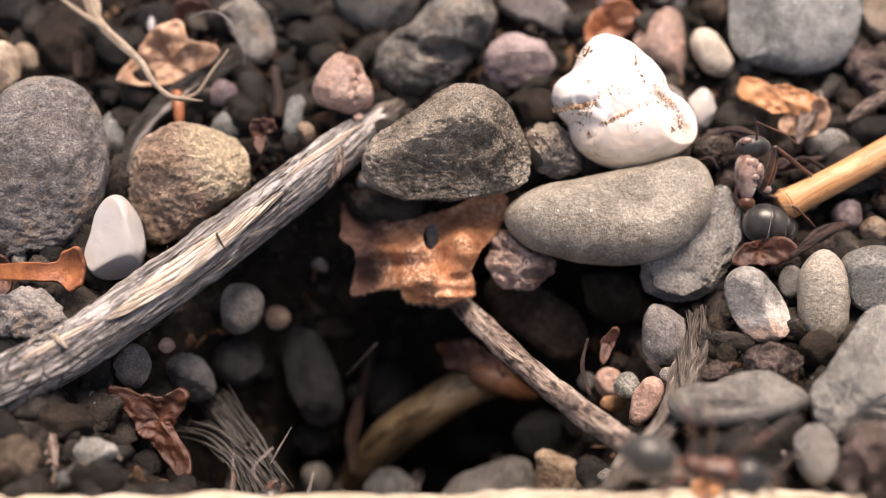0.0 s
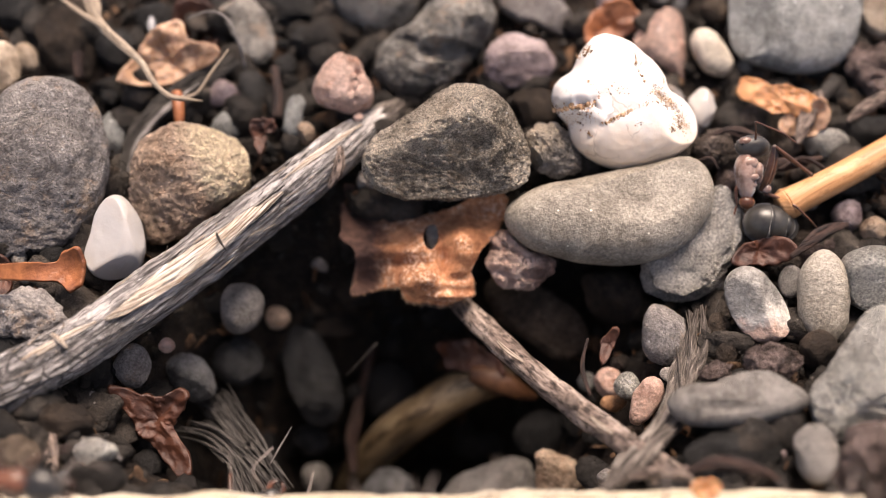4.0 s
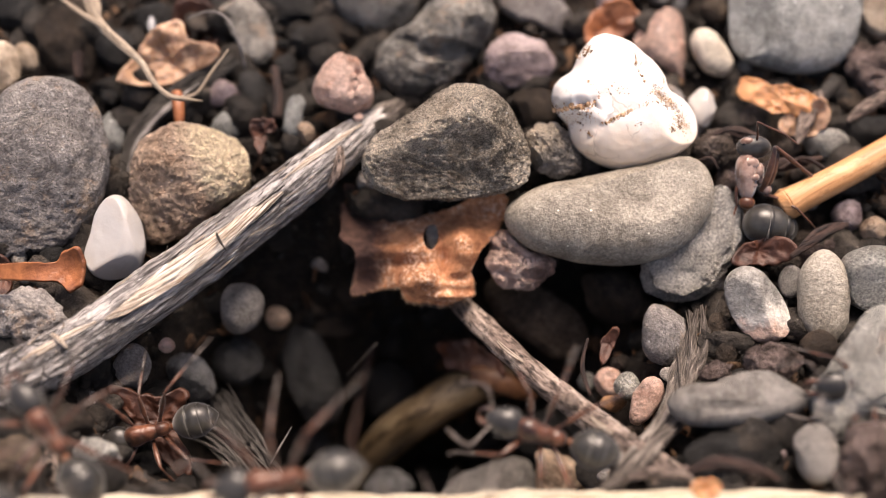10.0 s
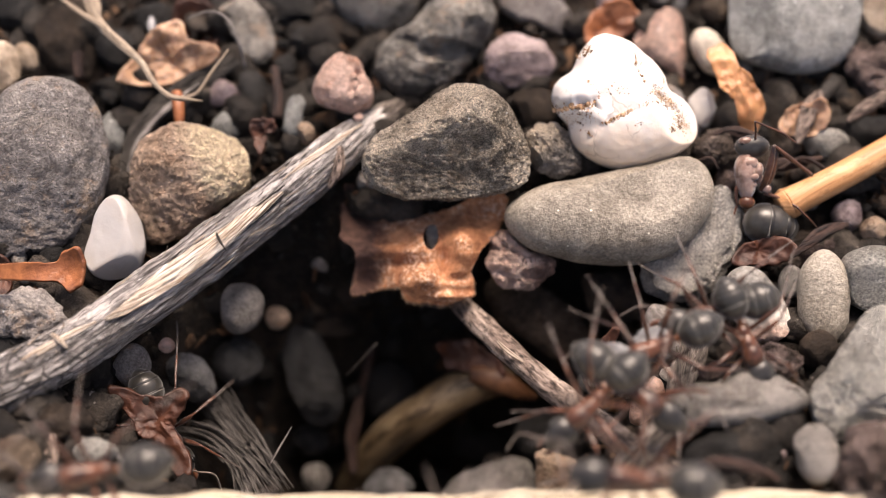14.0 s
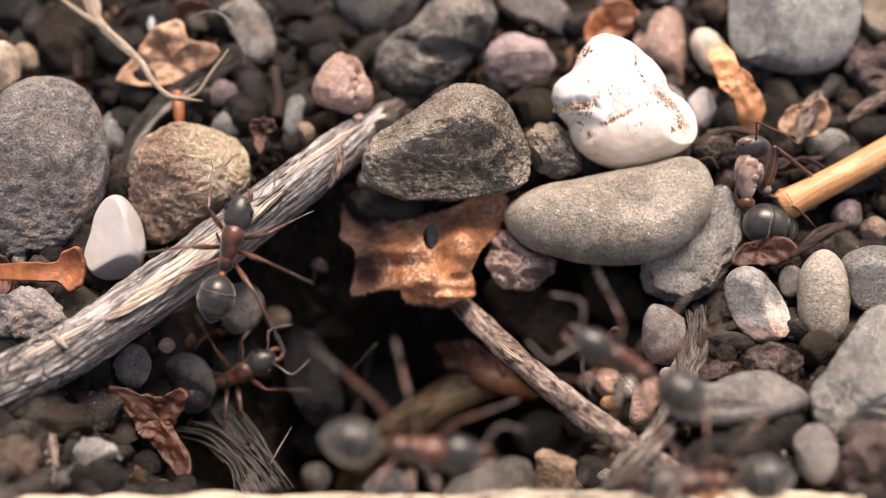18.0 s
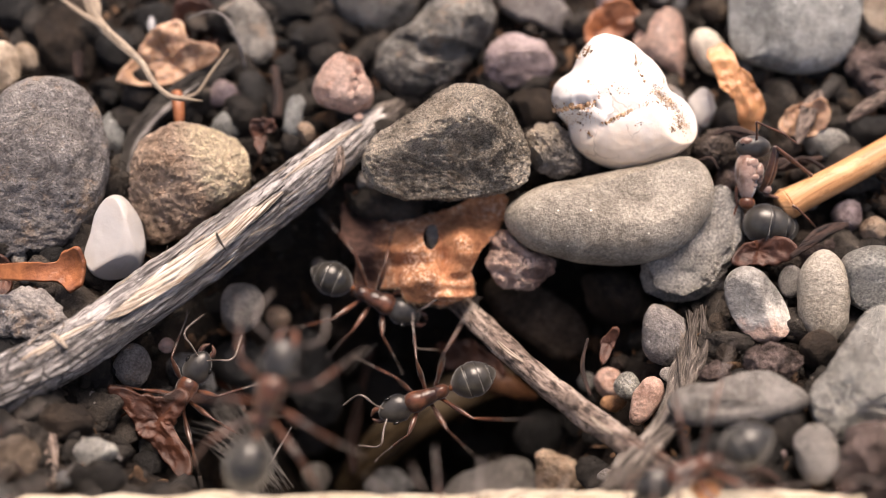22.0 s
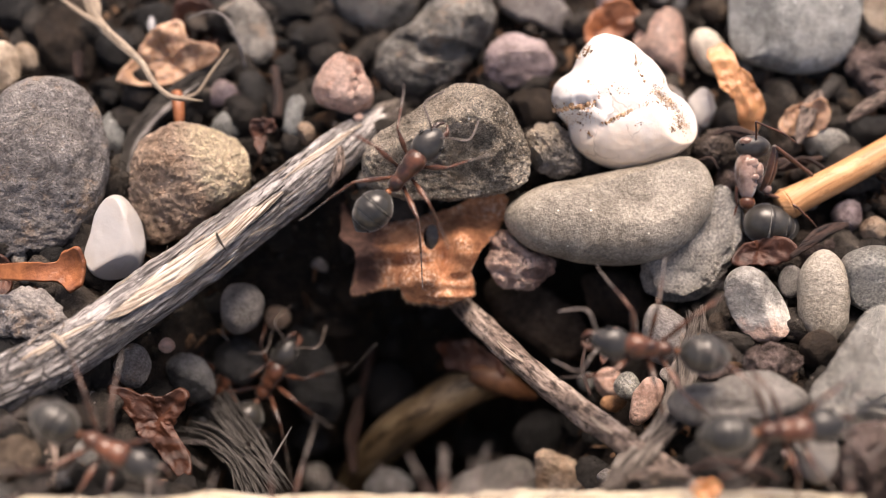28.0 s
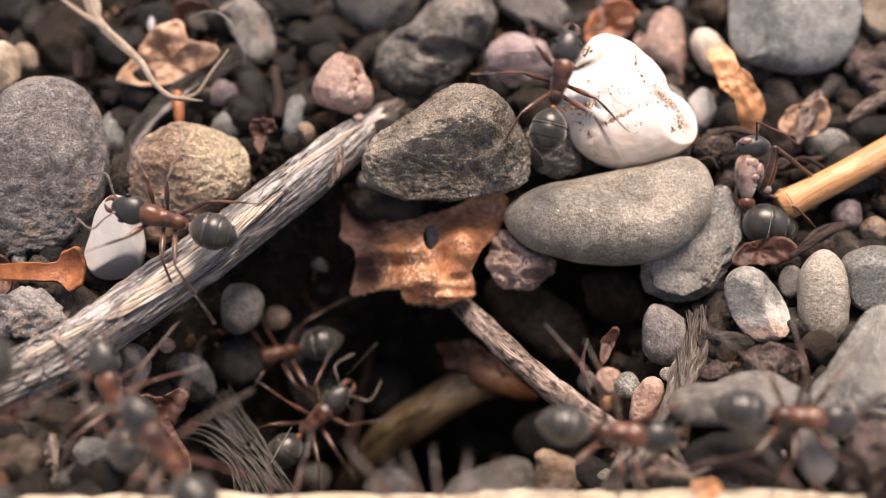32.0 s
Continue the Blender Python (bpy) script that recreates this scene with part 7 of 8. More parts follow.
for ob in [tagged(tube("hair", [(-14.88, -12.24, 0.60, 0.03), (-14.55, -11.76, 0.90, 0.04), (-14.35, -10.97, 0.70, 0.02)], M["fibre"], sides=6, steps=4), "thin pale plant hair on the gravel", "fibre"),
           tagged(tube("hair", [(-16.83, -11.03, 0.80, 0.06), (-16.22, -11.71, 0.90, 0.05), (-15.73, -12.33, 0.60, 0.04)], M["redtwig"], sides=6, steps=4), "thin red-brown plant hair on the gravel", "fibre"),
           tagged(tube("hair", [(-7.52, -8.66, -4.12, 0.05), (-7.09, -7.97, -3.76, 0.05), (-6.67, -7.02, -3.76, 0.02)], M["fibre"], sides=6, steps=4), "thin pale plant hair in the hollow", "fibre"),
           tagged(tube("hair", [(-4.59, -3.17, -5.65, 0.02), (-4.1, -3.05, -5.0, 0.03), (-3.62, -2.72, -4.6, 0.03), (-3.07, -2.47, -3.96, 0.045)], M["dimfibre"], sides=6, steps=4), "pale plant hair standing in the hollow", "fibre"),
           tagged(tube("rootlet", [(6.24, -4.60, -0.40, 0.07), (5.87, -6.17, -0.20, 0.10), (6.09, -7.67, 0.00, 0.07)], M["redtwig"], sides=8, steps=5, ridge=0.2, wob=0.4), "short dark rootlet among pebbles", "rootlet"),
           tagged(tube("rootlet", [(11.55, 3.26, 2.32, 0.05), (12.08, 3.18, 2.60, 0.10), (12.43, 2.76, 2.31, 0.05)], M["redtwig"], sides=8, steps=5, ridge=0.2, wob=0.4), "short curled dark rootlet on soil", "rootlet"),
           tagged(tube("rootlet", [(15.34, 3.13, 1.89, 0.08), (16.38, 3.56, 2.18, 0.10), (17.40, 3.13, 1.89, 0.08), (18.16, 2.70, 1.59, 0.05)], M["redtwig"], sides=8, steps=5, ridge=0.2, wob=0.4), "thin red-brown rootlet by the straw", "rootlet"),
           tagged(tube("twig", [(-18.47, 11.81, 3.00, 0.28), (-17.76, 10.00, 2.80, 0.33), (-17.45, 8.50, 2.37, 0.24)], M["redtwig"], sides=10, steps=5, ridge=0.3, wob=0.3), "short brown upright twig piece", "twig")]:
    pass
seed = tagged(tube("seed", [(-14.10, 11.23, 3.87, 0.08), (-14.03, 10.75, 3.86, 0.22), (-13.96, 10.30, 3.77, 0.14)], M["wing"], sides=10, steps=5), "tiny white seed on a husk", "seed")


def fringe(host, n, seed):
    """Short pale hairs along the lower edge of the big leaf."""
    rng = np.random.default_rng(seed)
    verts, faces = [], []
    co = np.array([v.co[:] for v in host.data.vertices]) / MM
    rim = co[-176:]
    rim = rim[rim[:, 1] < -1.4]
    for _ in range(n):
        p = rim[rng.integers(0, len(rim))] + rng.normal(0, 0.04, 3)
        d = np.array([rng.normal(0, 0.35), -1, rng.normal(0.2, 0.4)])
        q = p + d / np.linalg.norm(d) * rng.uniform(0.05, 0.14)
        s = len(verts)
        for c, w in ((p, 0.009), (q, 0.003)):
            verts += [c + (w, 0, 0), c + (-w, 0, w), c + (0, 0, -w)]
        faces += [[s, s + 1, s + 4, s + 3], [s + 1, s + 2, s + 5, s + 4], [s + 2, s, s + 3, s + 5]]
    return mesh_object("fringe", np.array(verts) * MM, faces, M["husk"], host, "fine pale fringe of hairs")


fringe(big_leaf, 420, 77)

# the amber leaf that is dragged away
loose_leaf = leaf("leaf", "translucent amber leaf that is being dragged", "amber", 0, 0, 0, (2.04, 1.70, 1.29, 0.97, 0.83, 0.77, 0.76, 0.75, 0.78, 0.88, 1.93, 2.14, 1.99, 1.34, 0.99, 0.84, 0.75, 0.65, 0.62, 0.62, 0.67, 0.80, 2.09, 2.48), 18, curl=-0.12, crumple=0.42, thick=0.06, rings=14, arms=72)


# ---- ants ----
def blob(name, material, parent, centre, half, label="", sub=3, taper=0.0, rings=0.0, flat_under=0.0):
    u, faces = sphere(sub)
    p = u.copy()
    if rings:
        p *= (1 + rings * np.clip(np.sin(u[:, 0] * 9.0 + 0.6), -1, 0.35))[:, None]
    p[:, 1:] *= (1 + taper * u[:, :1])
    if flat_under:
        p[:, 2] = np.where(p[:, 2] < 0, p[:, 2] * (1 - flat_under), p[:, 2])
    p = p * half
    ob = mesh_object(name, p * MM, faces, M[material], parent, label)
    ob.location = Vector(centre) * MM
    return ob


LEGS = ((0.95, 0.30, (0.62, 1.05, 0.75), (1.45, 1.55, 0.05), (2.10, 1.95, -0.55)),
        (0.40, 0.32, (-0.15, 1.35, 0.80), (-0.45, 2.40, 0.0), (-0.65, 3.10, -0.6)),
        (-0.10, 0.30, (-0.95, 1.25, 0.90), (-2.15, 1.95, 0.1), (-3.10, 2.45, -0.6)))


def make_ant():
    ant = tagged(new("ant"), "wood ant with red-brown thorax and dark grey abdomen", "ant", "ants of the swarm")
    head = blob("head", "antdark", ant, (1.95, 0, 0.85), (0.76, 0.62, 0.46), "dark grey head", taper=-0.22)
    for s in (1, -1):
        blob("eye", "eye", head, (0.14, 0.56 * s, 0.18), (0.16, 0.08, 0.13), sub=2)
        tube("mandible", [(0.58, 0.24 * s, -0.12, 0.14), (0.88, 0.26 * s, -0.16, 0.11), (1.1, 0.05 * s, -0.2, 0.03)], M["antred"], head, "red-brown jaw", sides=8, steps=3)
        tube("antenna", [(0.42, 0.18 * s, 0.20, 0.035), (0.75, 0.62 * s, 0.50, 0.04), (1.00, 1.08 * s, 0.62, 0.05), (1.30, 1.20 * s, 0.38, 0.038), (1.80, 1.05 * s, -0.05, 0.048), (2.1, 0.95 * s, -0.3, 0.03)], M["antfoot"], head, sides=7, steps=4)
    thorax = tube("thorax", [(1.50, 0, 0.80, 0.15), (1.38, 0, 0.83, 0.33), (1.12, 0, 0.88, 0.46), (0.84, 0, 0.90, 0.45), (0.60, 0, 0.87, 0.385), (0.36, 0, 0.84, 0.37), (0.14, 0, 0.79, 0.315), (0.04, 0, 0.77, 0.30), (-0.18, 0, 0.76, 0.325), (-0.40, 0, 0.68, 0.26), (-0.56, 0, 0.60, 0.10)], M["antred"], ant, "glossy red-brown thorax", sides=20, steps=5, ridge=0.09, seed=6, flat=1.1)
    tube("petiole", [(-0.50, 0, 0.58, 0.08), (-0.64, 0, 0.62, 0.10), (-0.72, 0, 0.90, 0.16), (-0.74, 0, 1.04, 0.07)], M["orange_shell"], ant, "orange upright scale of the waist", sides=10, steps=4)
    gaster = tube("gaster", [(-0.80, 0, 0.66, 0.10), (-0.92, 0, 0.74, 0.40), (-1.18, 0, 0.82, 0.66), (-1.42, 0, 0.86, 0.76), (-1.47, 0, 0.86, 0.74), (-1.72, 0, 0.86, 0.80), (-1.98, 0, 0.84, 0.76), (-2.03, 0, 0.84, 0.72), (-2.25, 0, 0.80, 0.63), (-2.42, 0, 0.77, 0.50), (-2.46, 0, 0.77, 0.45), (-2.62, 0, 0.74, 0.30), (-2.78, 0, 0.70, 0.06)], M["gasterm"], ant, "silky dark grey banded abdomen", sides=26, steps=4)
    for x, r in ((-1.45, 0.762), (-2.005, 0.752), (-2.44, 0.488)):
        tube("band", [(x + 0.04, 0, 0.855 + (x + 1.45) * 0.09, r - 0.015), (x - 0.02, 0, 0.855 + (x + 1.45) * 0.09, r + 0.008), (x - 0.09, 0, 0.855 + (x + 1.45) * 0.09, r - 0.03)], M["bandm"], gaster, "dark band between plates", sides=26, steps=2, tip=False)
        tube("plate_edge", [(x + 0.075, 0, 0.858 + (x + 1.45) * 0.09, r + 0.0), (x + 0.055, 0, 0.857 + (x + 1.45) * 0.09, r + 0.012), (x + 0.035, 0, 0.856 + (x + 1.45) * 0.09, r - 0.02)], M["plate_edge"], gaster, "thin pale edge of a plate", sides=26, steps=2, tip=False)
    for x, y, knee, ankle, foot in LEGS:
        for s in (1, -1):
            leg = tube("leg", [(0, 0, 0, 0.11), (knee[0] * 0.2, knee[1] * 0.2 * s, knee[2] * 0.25, 0.085), (knee[0] * 0.55, knee[1] * 0.55 * s, knee[2] * 0.62, 0.125), (knee[0] * 0.9, knee[1] * 0.9 * s, knee[2] * 0.93, 0.075), (knee[0], knee[1] * s, knee[2], 0.05)], M["antleg"], ant, sides=8, steps=4)
            tube("shin", [(knee[0], knee[1] * s, knee[2], 0.045), ((knee[0] + ankle[0]) / 2, (knee[1] + ankle[1]) / 2 * s, (knee[2] + ankle[2]) / 2 + 0.05, 0.062), (ankle[0], ankle[1] * s, ankle[2], 0.045)], M["antleg"], leg, sides=7, steps=4)
            tube("foot", [(ankle[0], ankle[1] * s, ankle[2], 0.035), (foot[0], foot[1] * s, foot[2], 0.026), (foot[0] * 1.12, (foot[1] + 0.22) * s, foot[2] - 0.02, 0.018)], M["antfoot"], leg, sides=6, steps=3)
            leg.location = (x * MM, y * s * MM, 0.55 * MM)
    return ant


def gait(ant, times, beat):
    """The legs of an ant step in two sets of three."""
    legs = [o for o in ant.children if o.name.startswith("leg")]
    for i, leg in enumerate(sorted(legs, key=lambda o: o.name)):
        x, y, z = leg.location
        s = 1 if y > 0 else -1
        set_a = (i % 2) ^ ((i // 2) % 2)
        rows = []
        for k, t in enumerate(times):
            w = math.sin(k * 1.9 + math.pi * set_a + i * 0.25) * beat
            v = math.cos(k * 1.9 + math.pi * set_a + i * 0.25) * beat
            rows.append((t, Matrix.Translation((x, y, z)) @ pose(0, 0, 0, s * 7 * max(v, 0), 0, -s * 17 * w)))
        walk(leg, rows)


def crawl(ant, rows, start=0.0, end=32.0, beat=1.0):
    """Key an ant along rows of seconds, millimetres and degrees of turn, with stepping legs while it goes."""
    walk(ant, [(r[0], lean(*r[1:])) for r in rows])
    inner = list(np.arange(max(start, 0.2), min(end, 31.8), 0.15))
    gait(ant, [0.0] + [round(float(t), 3) for t in inner] + [32.0], beat)


def carried(ob, rows):
    walk(ob, [(r[0], lean(*r[1:])) for r in rows])


first_ant = make_ant()


def another(size):
    a = copy_thing(first_ant, Matrix.Identity(4))
    a.scale = (size, size, size)
    return a


ANTS = [another(s) for s in (1.0, 1.0, 1.0, 1.0, 1.0, 1.0, 1.0, 0.95, 0.95, 0.95, 0.9, 1.0, 1.0, 1.0, 1.0, 1.0, 1.0, 1.05, 1.0, 1.0, 1.0, 1.0, 1.0, 1.0, 1.0, 0.95, 0.9, 0.95)]


def make_held_ant():
    """The ant that crouches by the straw: its legs drawn up on one side, its abdomen curled under."""
    ant = tagged(new("ant"), "crouching ant beside a straw, pinkish gleam painted on its thorax", "ant", "ants of the swarm")
    head = blob("head", "antdark", ant, (0.22, 2.0, 0.35), (0.78, 0.52, 0.5), "glossy dark head")
    blob("eye", "eye", head, (-0.5, 0.12, 0.30), (0.10, 0.14, 0.10), sub=2)
    blob("brow", "pinkgleam", head, (-0.34, 0.22, 0.26), (0.34, 0.2, 0.22), "brow with a pale gleam in its colour", sub=2)
    tube("antenna", [(0.05, 0.3, 0.4, 0.06), (-0.02, 0.62, 0.75, 0.05), (-0.10, 1.02, 1.0, 0.045)], M["antleg"], head, "bent dark feeler", sides=8, steps=4)
    tube("antenna", [(-0.10, 1.02, 1.0, 0.045), (0.45, 0.78, 0.95, 0.05), (1.15, 0.52, 0.7, 0.05), (1.85, 0.1, 0.4, 0.035)], M["antleg"], head, "bent dark feeler", sides=8, steps=5)
    thorax = tube("thorax", [(0.05, 1.62, 0.35, 0.2), (-0.08, 1.30, 0.45, 0.42), (-0.10, 0.85, 0.45, 0.46), (-0.08, 0.45, 0.38, 0.40), (-0.04, 0.05, 0.28, 0.33), (-0.02, -0.25, 0.18, 0.2)], M["pinkgleam"], ant, "thorax with a pinkish gleam in its colour", sides=22, steps=6, ridge=0.22, wob=0.12, seed=9)
    for x, y, z, a, b, c in ((-0.42, 1.0, 0.42, 0.17, 0.42, 0.3), (0.02, 1.25, 0.78, 0.34, 0.24, 0.16), (0.40, 0.95, 0.55, 0.24, 0.34, 0.26), (0.10, 0.62, 0.72, 0.3, 0.17, 0.16), (0.05, 0.28, 0.55, 0.3, 0.14, 0.14), (0.52, 0.62, 0.3, 0.17, 0.3, 0.2), (0.85, 0.1, 0.3, 0.2, 0.18, 0.16)):
        blob("plate", "pinkgleam", thorax, (x, y, z), (a, b, c), sub=3, taper=0.15)
    blob("petiole", "orange_shell", ant, (-0.05, -0.5, 0.3), (0.36, 0.3, 0.26), "orange scale of the waist")
    gaster = tube("gaster", [(-0.15, -1.25, 0.1, 0.25), (0.05, -1.30, 0.15, 0.62), (0.40, -1.38, 0.2, 0.86), (0.80, -1.45, 0.2, 0.92), (0.86, -1.46, 0.2, 0.87), (1.25, -1.52, 0.15, 0.86), (1.60, -1.60, 0.1, 0.70), (1.65, -1.61, 0.1, 0.64), (1.92, -1.66, 0.05, 0.45), (2.08, -1.70, 0.0, 0.12)], M["gasterm"], ant, "silky dark grey banded abdomen", sides=30, steps=5)
    for x, y, r in ((0.84, -1.455, 0.895), (1.63, -1.605, 0.675)):
        tube("band", [(x - 0.05, y, 0.18, r - 0.03), (x, y, 0.18, r + 0.012), (x + 0.07, y - 0.01, 0.17, r - 0.03)], M["bandm"], gaster, "dark band between plates", sides=30, steps=2, tip=False)
        tube("plate_edge", [(x - 0.10, y, 0.18, r - 0.01), (x - 0.075, y, 0.18, r + 0.012), (x - 0.05, y, 0.18, r - 0.02)], M["plate_edge"], gaster, "thin pale edge of a plate", sides=30, steps=2, tip=False)
    for thigh, shin in (([(0.62, 0.05, 0.2, 0.12), (0.78, 0.6, 0.6, 0.16), (0.90, 1.3, 0.95, 0.15), (0.96, 1.95, 1.2, 0.09)], [(0.96, 1.95, 1.2, 0.08), (1.75, 1.45, 0.8, 0.10), (2.5, 0.95, 0.4, 0.07), (3.3, 0.40, 0.0, 0.03)]),
                        ([(0.75, 0.0, 0.1, 0.12), (1.02, 0.7, 0.45, 0.15), (1.12, 1.4, 0.75, 0.13), (1.15, 1.85, 0.9, 0.09)], [(1.15, 1.85, 0.9, 0.07), (2.0, 1.3, 0.5, 0.10), (2.9, 0.75, 0.2, 0.05)]),
                        ([(0.8, -0.1, 0.1, 0.10), (1.4, -0.35, 0.5, 0.07), (2.0, -0.75, 0.9, 0.055)], [(2.0, -0.75, 0.9, 0.05), (2.6, -1.25, 0.6, 0.045), (3.2, -1.75, 0.1, 0.03)]),
                        ([(-0.35, 0.5, 0.1, 0.10), (-0.5, 0.0, 0.2, 0.08), (-0.45, -0.6, 0.1, 0.06)], [(-0.45, -0.6, 0.1, 0.05), (-0.6, -1.2, 0.0, 0.05), (-0.5, -1.8, -0.2, 0.03)])):
        leg = tube("leg", thigh, M["antleg"], ant, "thick red-brown leg", sides=10, steps=5)
        tube("shin", shin, M["antleg"], leg, sides=8, steps=5)
    return ant


held_ant = make_held_ant()


def wing_bit(label, radii, seed):
    return leaf("wing_scrap", label, "wing", 0, 0, 0, radii, seed, curl=0.1, crumple=0.25, thick=0.05, category="wing scrap", rings=6, arms=32)


wing_a = wing_bit("pale torn insect wing carried by an ant", (1.7, 0.8, 0.5, 0.6, 1.2, 0.7, 0.5, 0.7), 21)
wing_b = wing_bit("pale pinkish petal scrap carried by an ant", (2.1, 1.0, 0.7, 0.9, 1.9, 0.9, 0.7, 0.9), 22)
wing_c = wing_bit("small white wing scrap carried by an ant", (0.9, 0.6, 0.5, 0.6, 0.9, 0.6, 0.4, 0.6), 23)
wing_d = wing_bit("small white wing scrap carried by an ant", (0.8, 0.5, 0.5, 0.5, 0.8, 0.5, 0.4, 0.5), 24)
amber_bit = leaf("leaf", "small amber leaf scrap carried by an ant", "amber", 0, 0, 0, (0.9, 0.6, 0.8, 0.6, 1.0, 0.6, 0.7, 0.5), 25, curl=0.5, crumple=0.7, rings=8, arms=32)


# ---- what moves ----
def motions():
    crawl(first_ant, [(0.00, -0.77, 9.52, -10.31, 21), (15.00, -1.24, 8.99, -10.42, 24), (15.80, -5.53, 1.92, -6.58, 45), (16.50, -8.74, -2.34, -1.50, 51), (17.00, -8.91, -3.42, 2.00, 53), (17.50, -8.95, -2.38, 2.50, 68), (18.00, -9.00, -2.45, 2.50, 75), (18.50, -9.09, -3.94, 2.00, 30), (19.00, -9.07, -2.85, -1.00, 21), (19.50, -8.40, -2.54, -2.00, 15), (20.00, -7.64, -1.25, -3.40, -23), (20.50, -7.04, -0.36, -3.40, -8), (21.00, -6.83, 0.55, -3.28, 21), (21.50, -5.21, 0.41, -3.31, -12), (22.00, -3.52, -0.68, -2.50, -25), (22.50, -3.76, -1.08, -2.50, -28), (23.00, -4.68, -1.01, -3.40, -18), (24.00, -4.12, -0.52, -2.50, 0), (24.50, -3.84, -1.16, -1.50, -2), (25.00, -2.45, -2.37, 2.00, 24), (25.50, -2.01, -1.71, 3.01, 32), (26.50, -1.83, -0.68, 3.82, 44), (27.50, -1.92, 0.13, 4.45, 58), (28.00, -1.83, 0.17, 4.48, 50), (28.50, -1.74, -0.51, 3.95, -14), (29.00, 0.14, -0.16, 4.23, -25), (29.50, 3.18, 0.70, 4.06, -10), (30.00, 6.63, 0.94, 4.25, 7), (30.25, 6.11, 0.56, 3.96, -37), (30.50, 5.59, 0.19, 3.66, -82), (31.00, 5.30, 0.54, 3.94, -92), (31.25, 6.18, 1.21, 4.46, -44), (31.50, 7.07, 1.89, 4.99, 3), (32.00, 4.86, 3.85, 5.94, 77)], 15.0, 32.0)
    carried(held_ant, [(0.00, 13.65, 1.89, 1.75, 0), (6.00, 13.64, 1.90, 1.76, 1), (12.00, 13.66, 1.88, 1.75, -1), (14.00, 13.64, 1.90, 1.76, 1), (20.00, 13.65, 1.88, 1.75, 0), (26.00, 13.66, 1.89, 1.76, 1), (32.00, 13.65, 1.89, 1.75, 0)])
    crawl(ANTS[0], [(0.00, 23.49, -5.77, 0.50, -165), (18.50, 23.49, -5.77, 0.50, -165), (19.00, 19.75, -6.07, 2.00, -163), (19.50, 15.38, -6.47, 3.00, -159), (20.00, 9.83, -6.21, 4.00, -186), (20.50, 8.45, -5.78, 3.00, -180), (21.00, 5.31, -6.35, 2.00, -171), (21.50, 2.29, -5.87, 0.00, -163), (22.00, -0.29, -5.40, -3.40, -159), (23.00, -1.37, -6.25, -4.30, -150), (23.50, -2.32, -7.48, -3.40, -153), (24.00, -3.61, -9.86, -2.00, -164), (25.00, -5.24, -14.15, 0.00, -146), (32.00, -5.24, -14.15, 0.00, -146)], 18.0, 32.0, 1.0)
    carried(wing_a, [(0.00, 20.24, -6.53, 0.80, 20), (18.50, 20.24, -6.53, 0.80, 20), (19.00, 16.06, -6.54, 2.50, 10), (19.50, 12.30, -5.38, 4.00, 20), (20.00, 5.58, -5.15, 5.00, -50), (20.50, 4.35, -6.48, 4.00, -30), (21.00, 0.13, -7.94, 3.00, -20), (21.40, -1.50, -6.89, 0.50, -40), (21.70, 2.14, 0.13, -6.97, -70), (22.00, 3.59, 4.28, -11.46, -60), (24.00, 3.59, 4.28, -11.46, -60), (32.00, 3.59, 4.28, -11.46, -60)])
    crawl(ANTS[1], [(0.00, -28.56, 2.28, 1.50, 4), (29.40, -27.04, 0.82, 3.18, 3), (30.00, -16.28, 0.58, 4.24, 4), (30.50, -9.66, -3.35, 2.60, 72), (31.00, -9.98, -2.91, 2.80, 115), (31.50, -10.58, -1.62, 2.80, 175), (32.00, -11.35, -0.85, 3.00, 165)], 29.0, 32.0, 1.0)
    crawl(ANTS[2], [(0.00, -21.79, 22.99, 6.06, -87), (29.80, -21.79, 22.99, 6.06, -87), (30.50, -19.63, 12.64, 4.78, -85), (31.00, -18.24, 2.65, 5.86, -101), (31.50, -16.77, -4.26, 4.00, -83), (32.00, -16.92, -10.58, 4.00, -104)], 29.5, 32.0, 1.0)
    carried(amber_bit, [(0.00, -20.52, 17.42, 4.83, 0), (29.80, -20.52, 17.42, 4.83, 0), (30.50, -18.38, 8.19, 4.30, 30), (30.75, -18.15, 2.62, 4.49, -15), (31.00, -17.79, -2.55, 4.98, -60), (31.50, -14.60, -8.91, 4.50, -30), (32.00, -16.12, -14.30, 4.50, -60)])
    crawl(ANTS[3], [(0.00, 21.92, -11.31, 0.50, 172), (28.60, 20.68, -11.80, 0.50, 172), (29.20, 12.63, -11.38, 2.00, 150), (29.50, 9.04, -8.88, 2.00, 130), (29.75, 6.60, -7.43, 2.00, 66), (30.00, 7.10, -6.68, 2.20, -5), (30.50, 8.81, -7.42, 2.40, -4), (31.00, 9.68, -7.84, 2.60, -11), (31.50, 11.78, -9.12, 2.60, -4), (32.00, 12.94, -10.12, 2.80, -6)], 28.2, 32.0, 1.0)
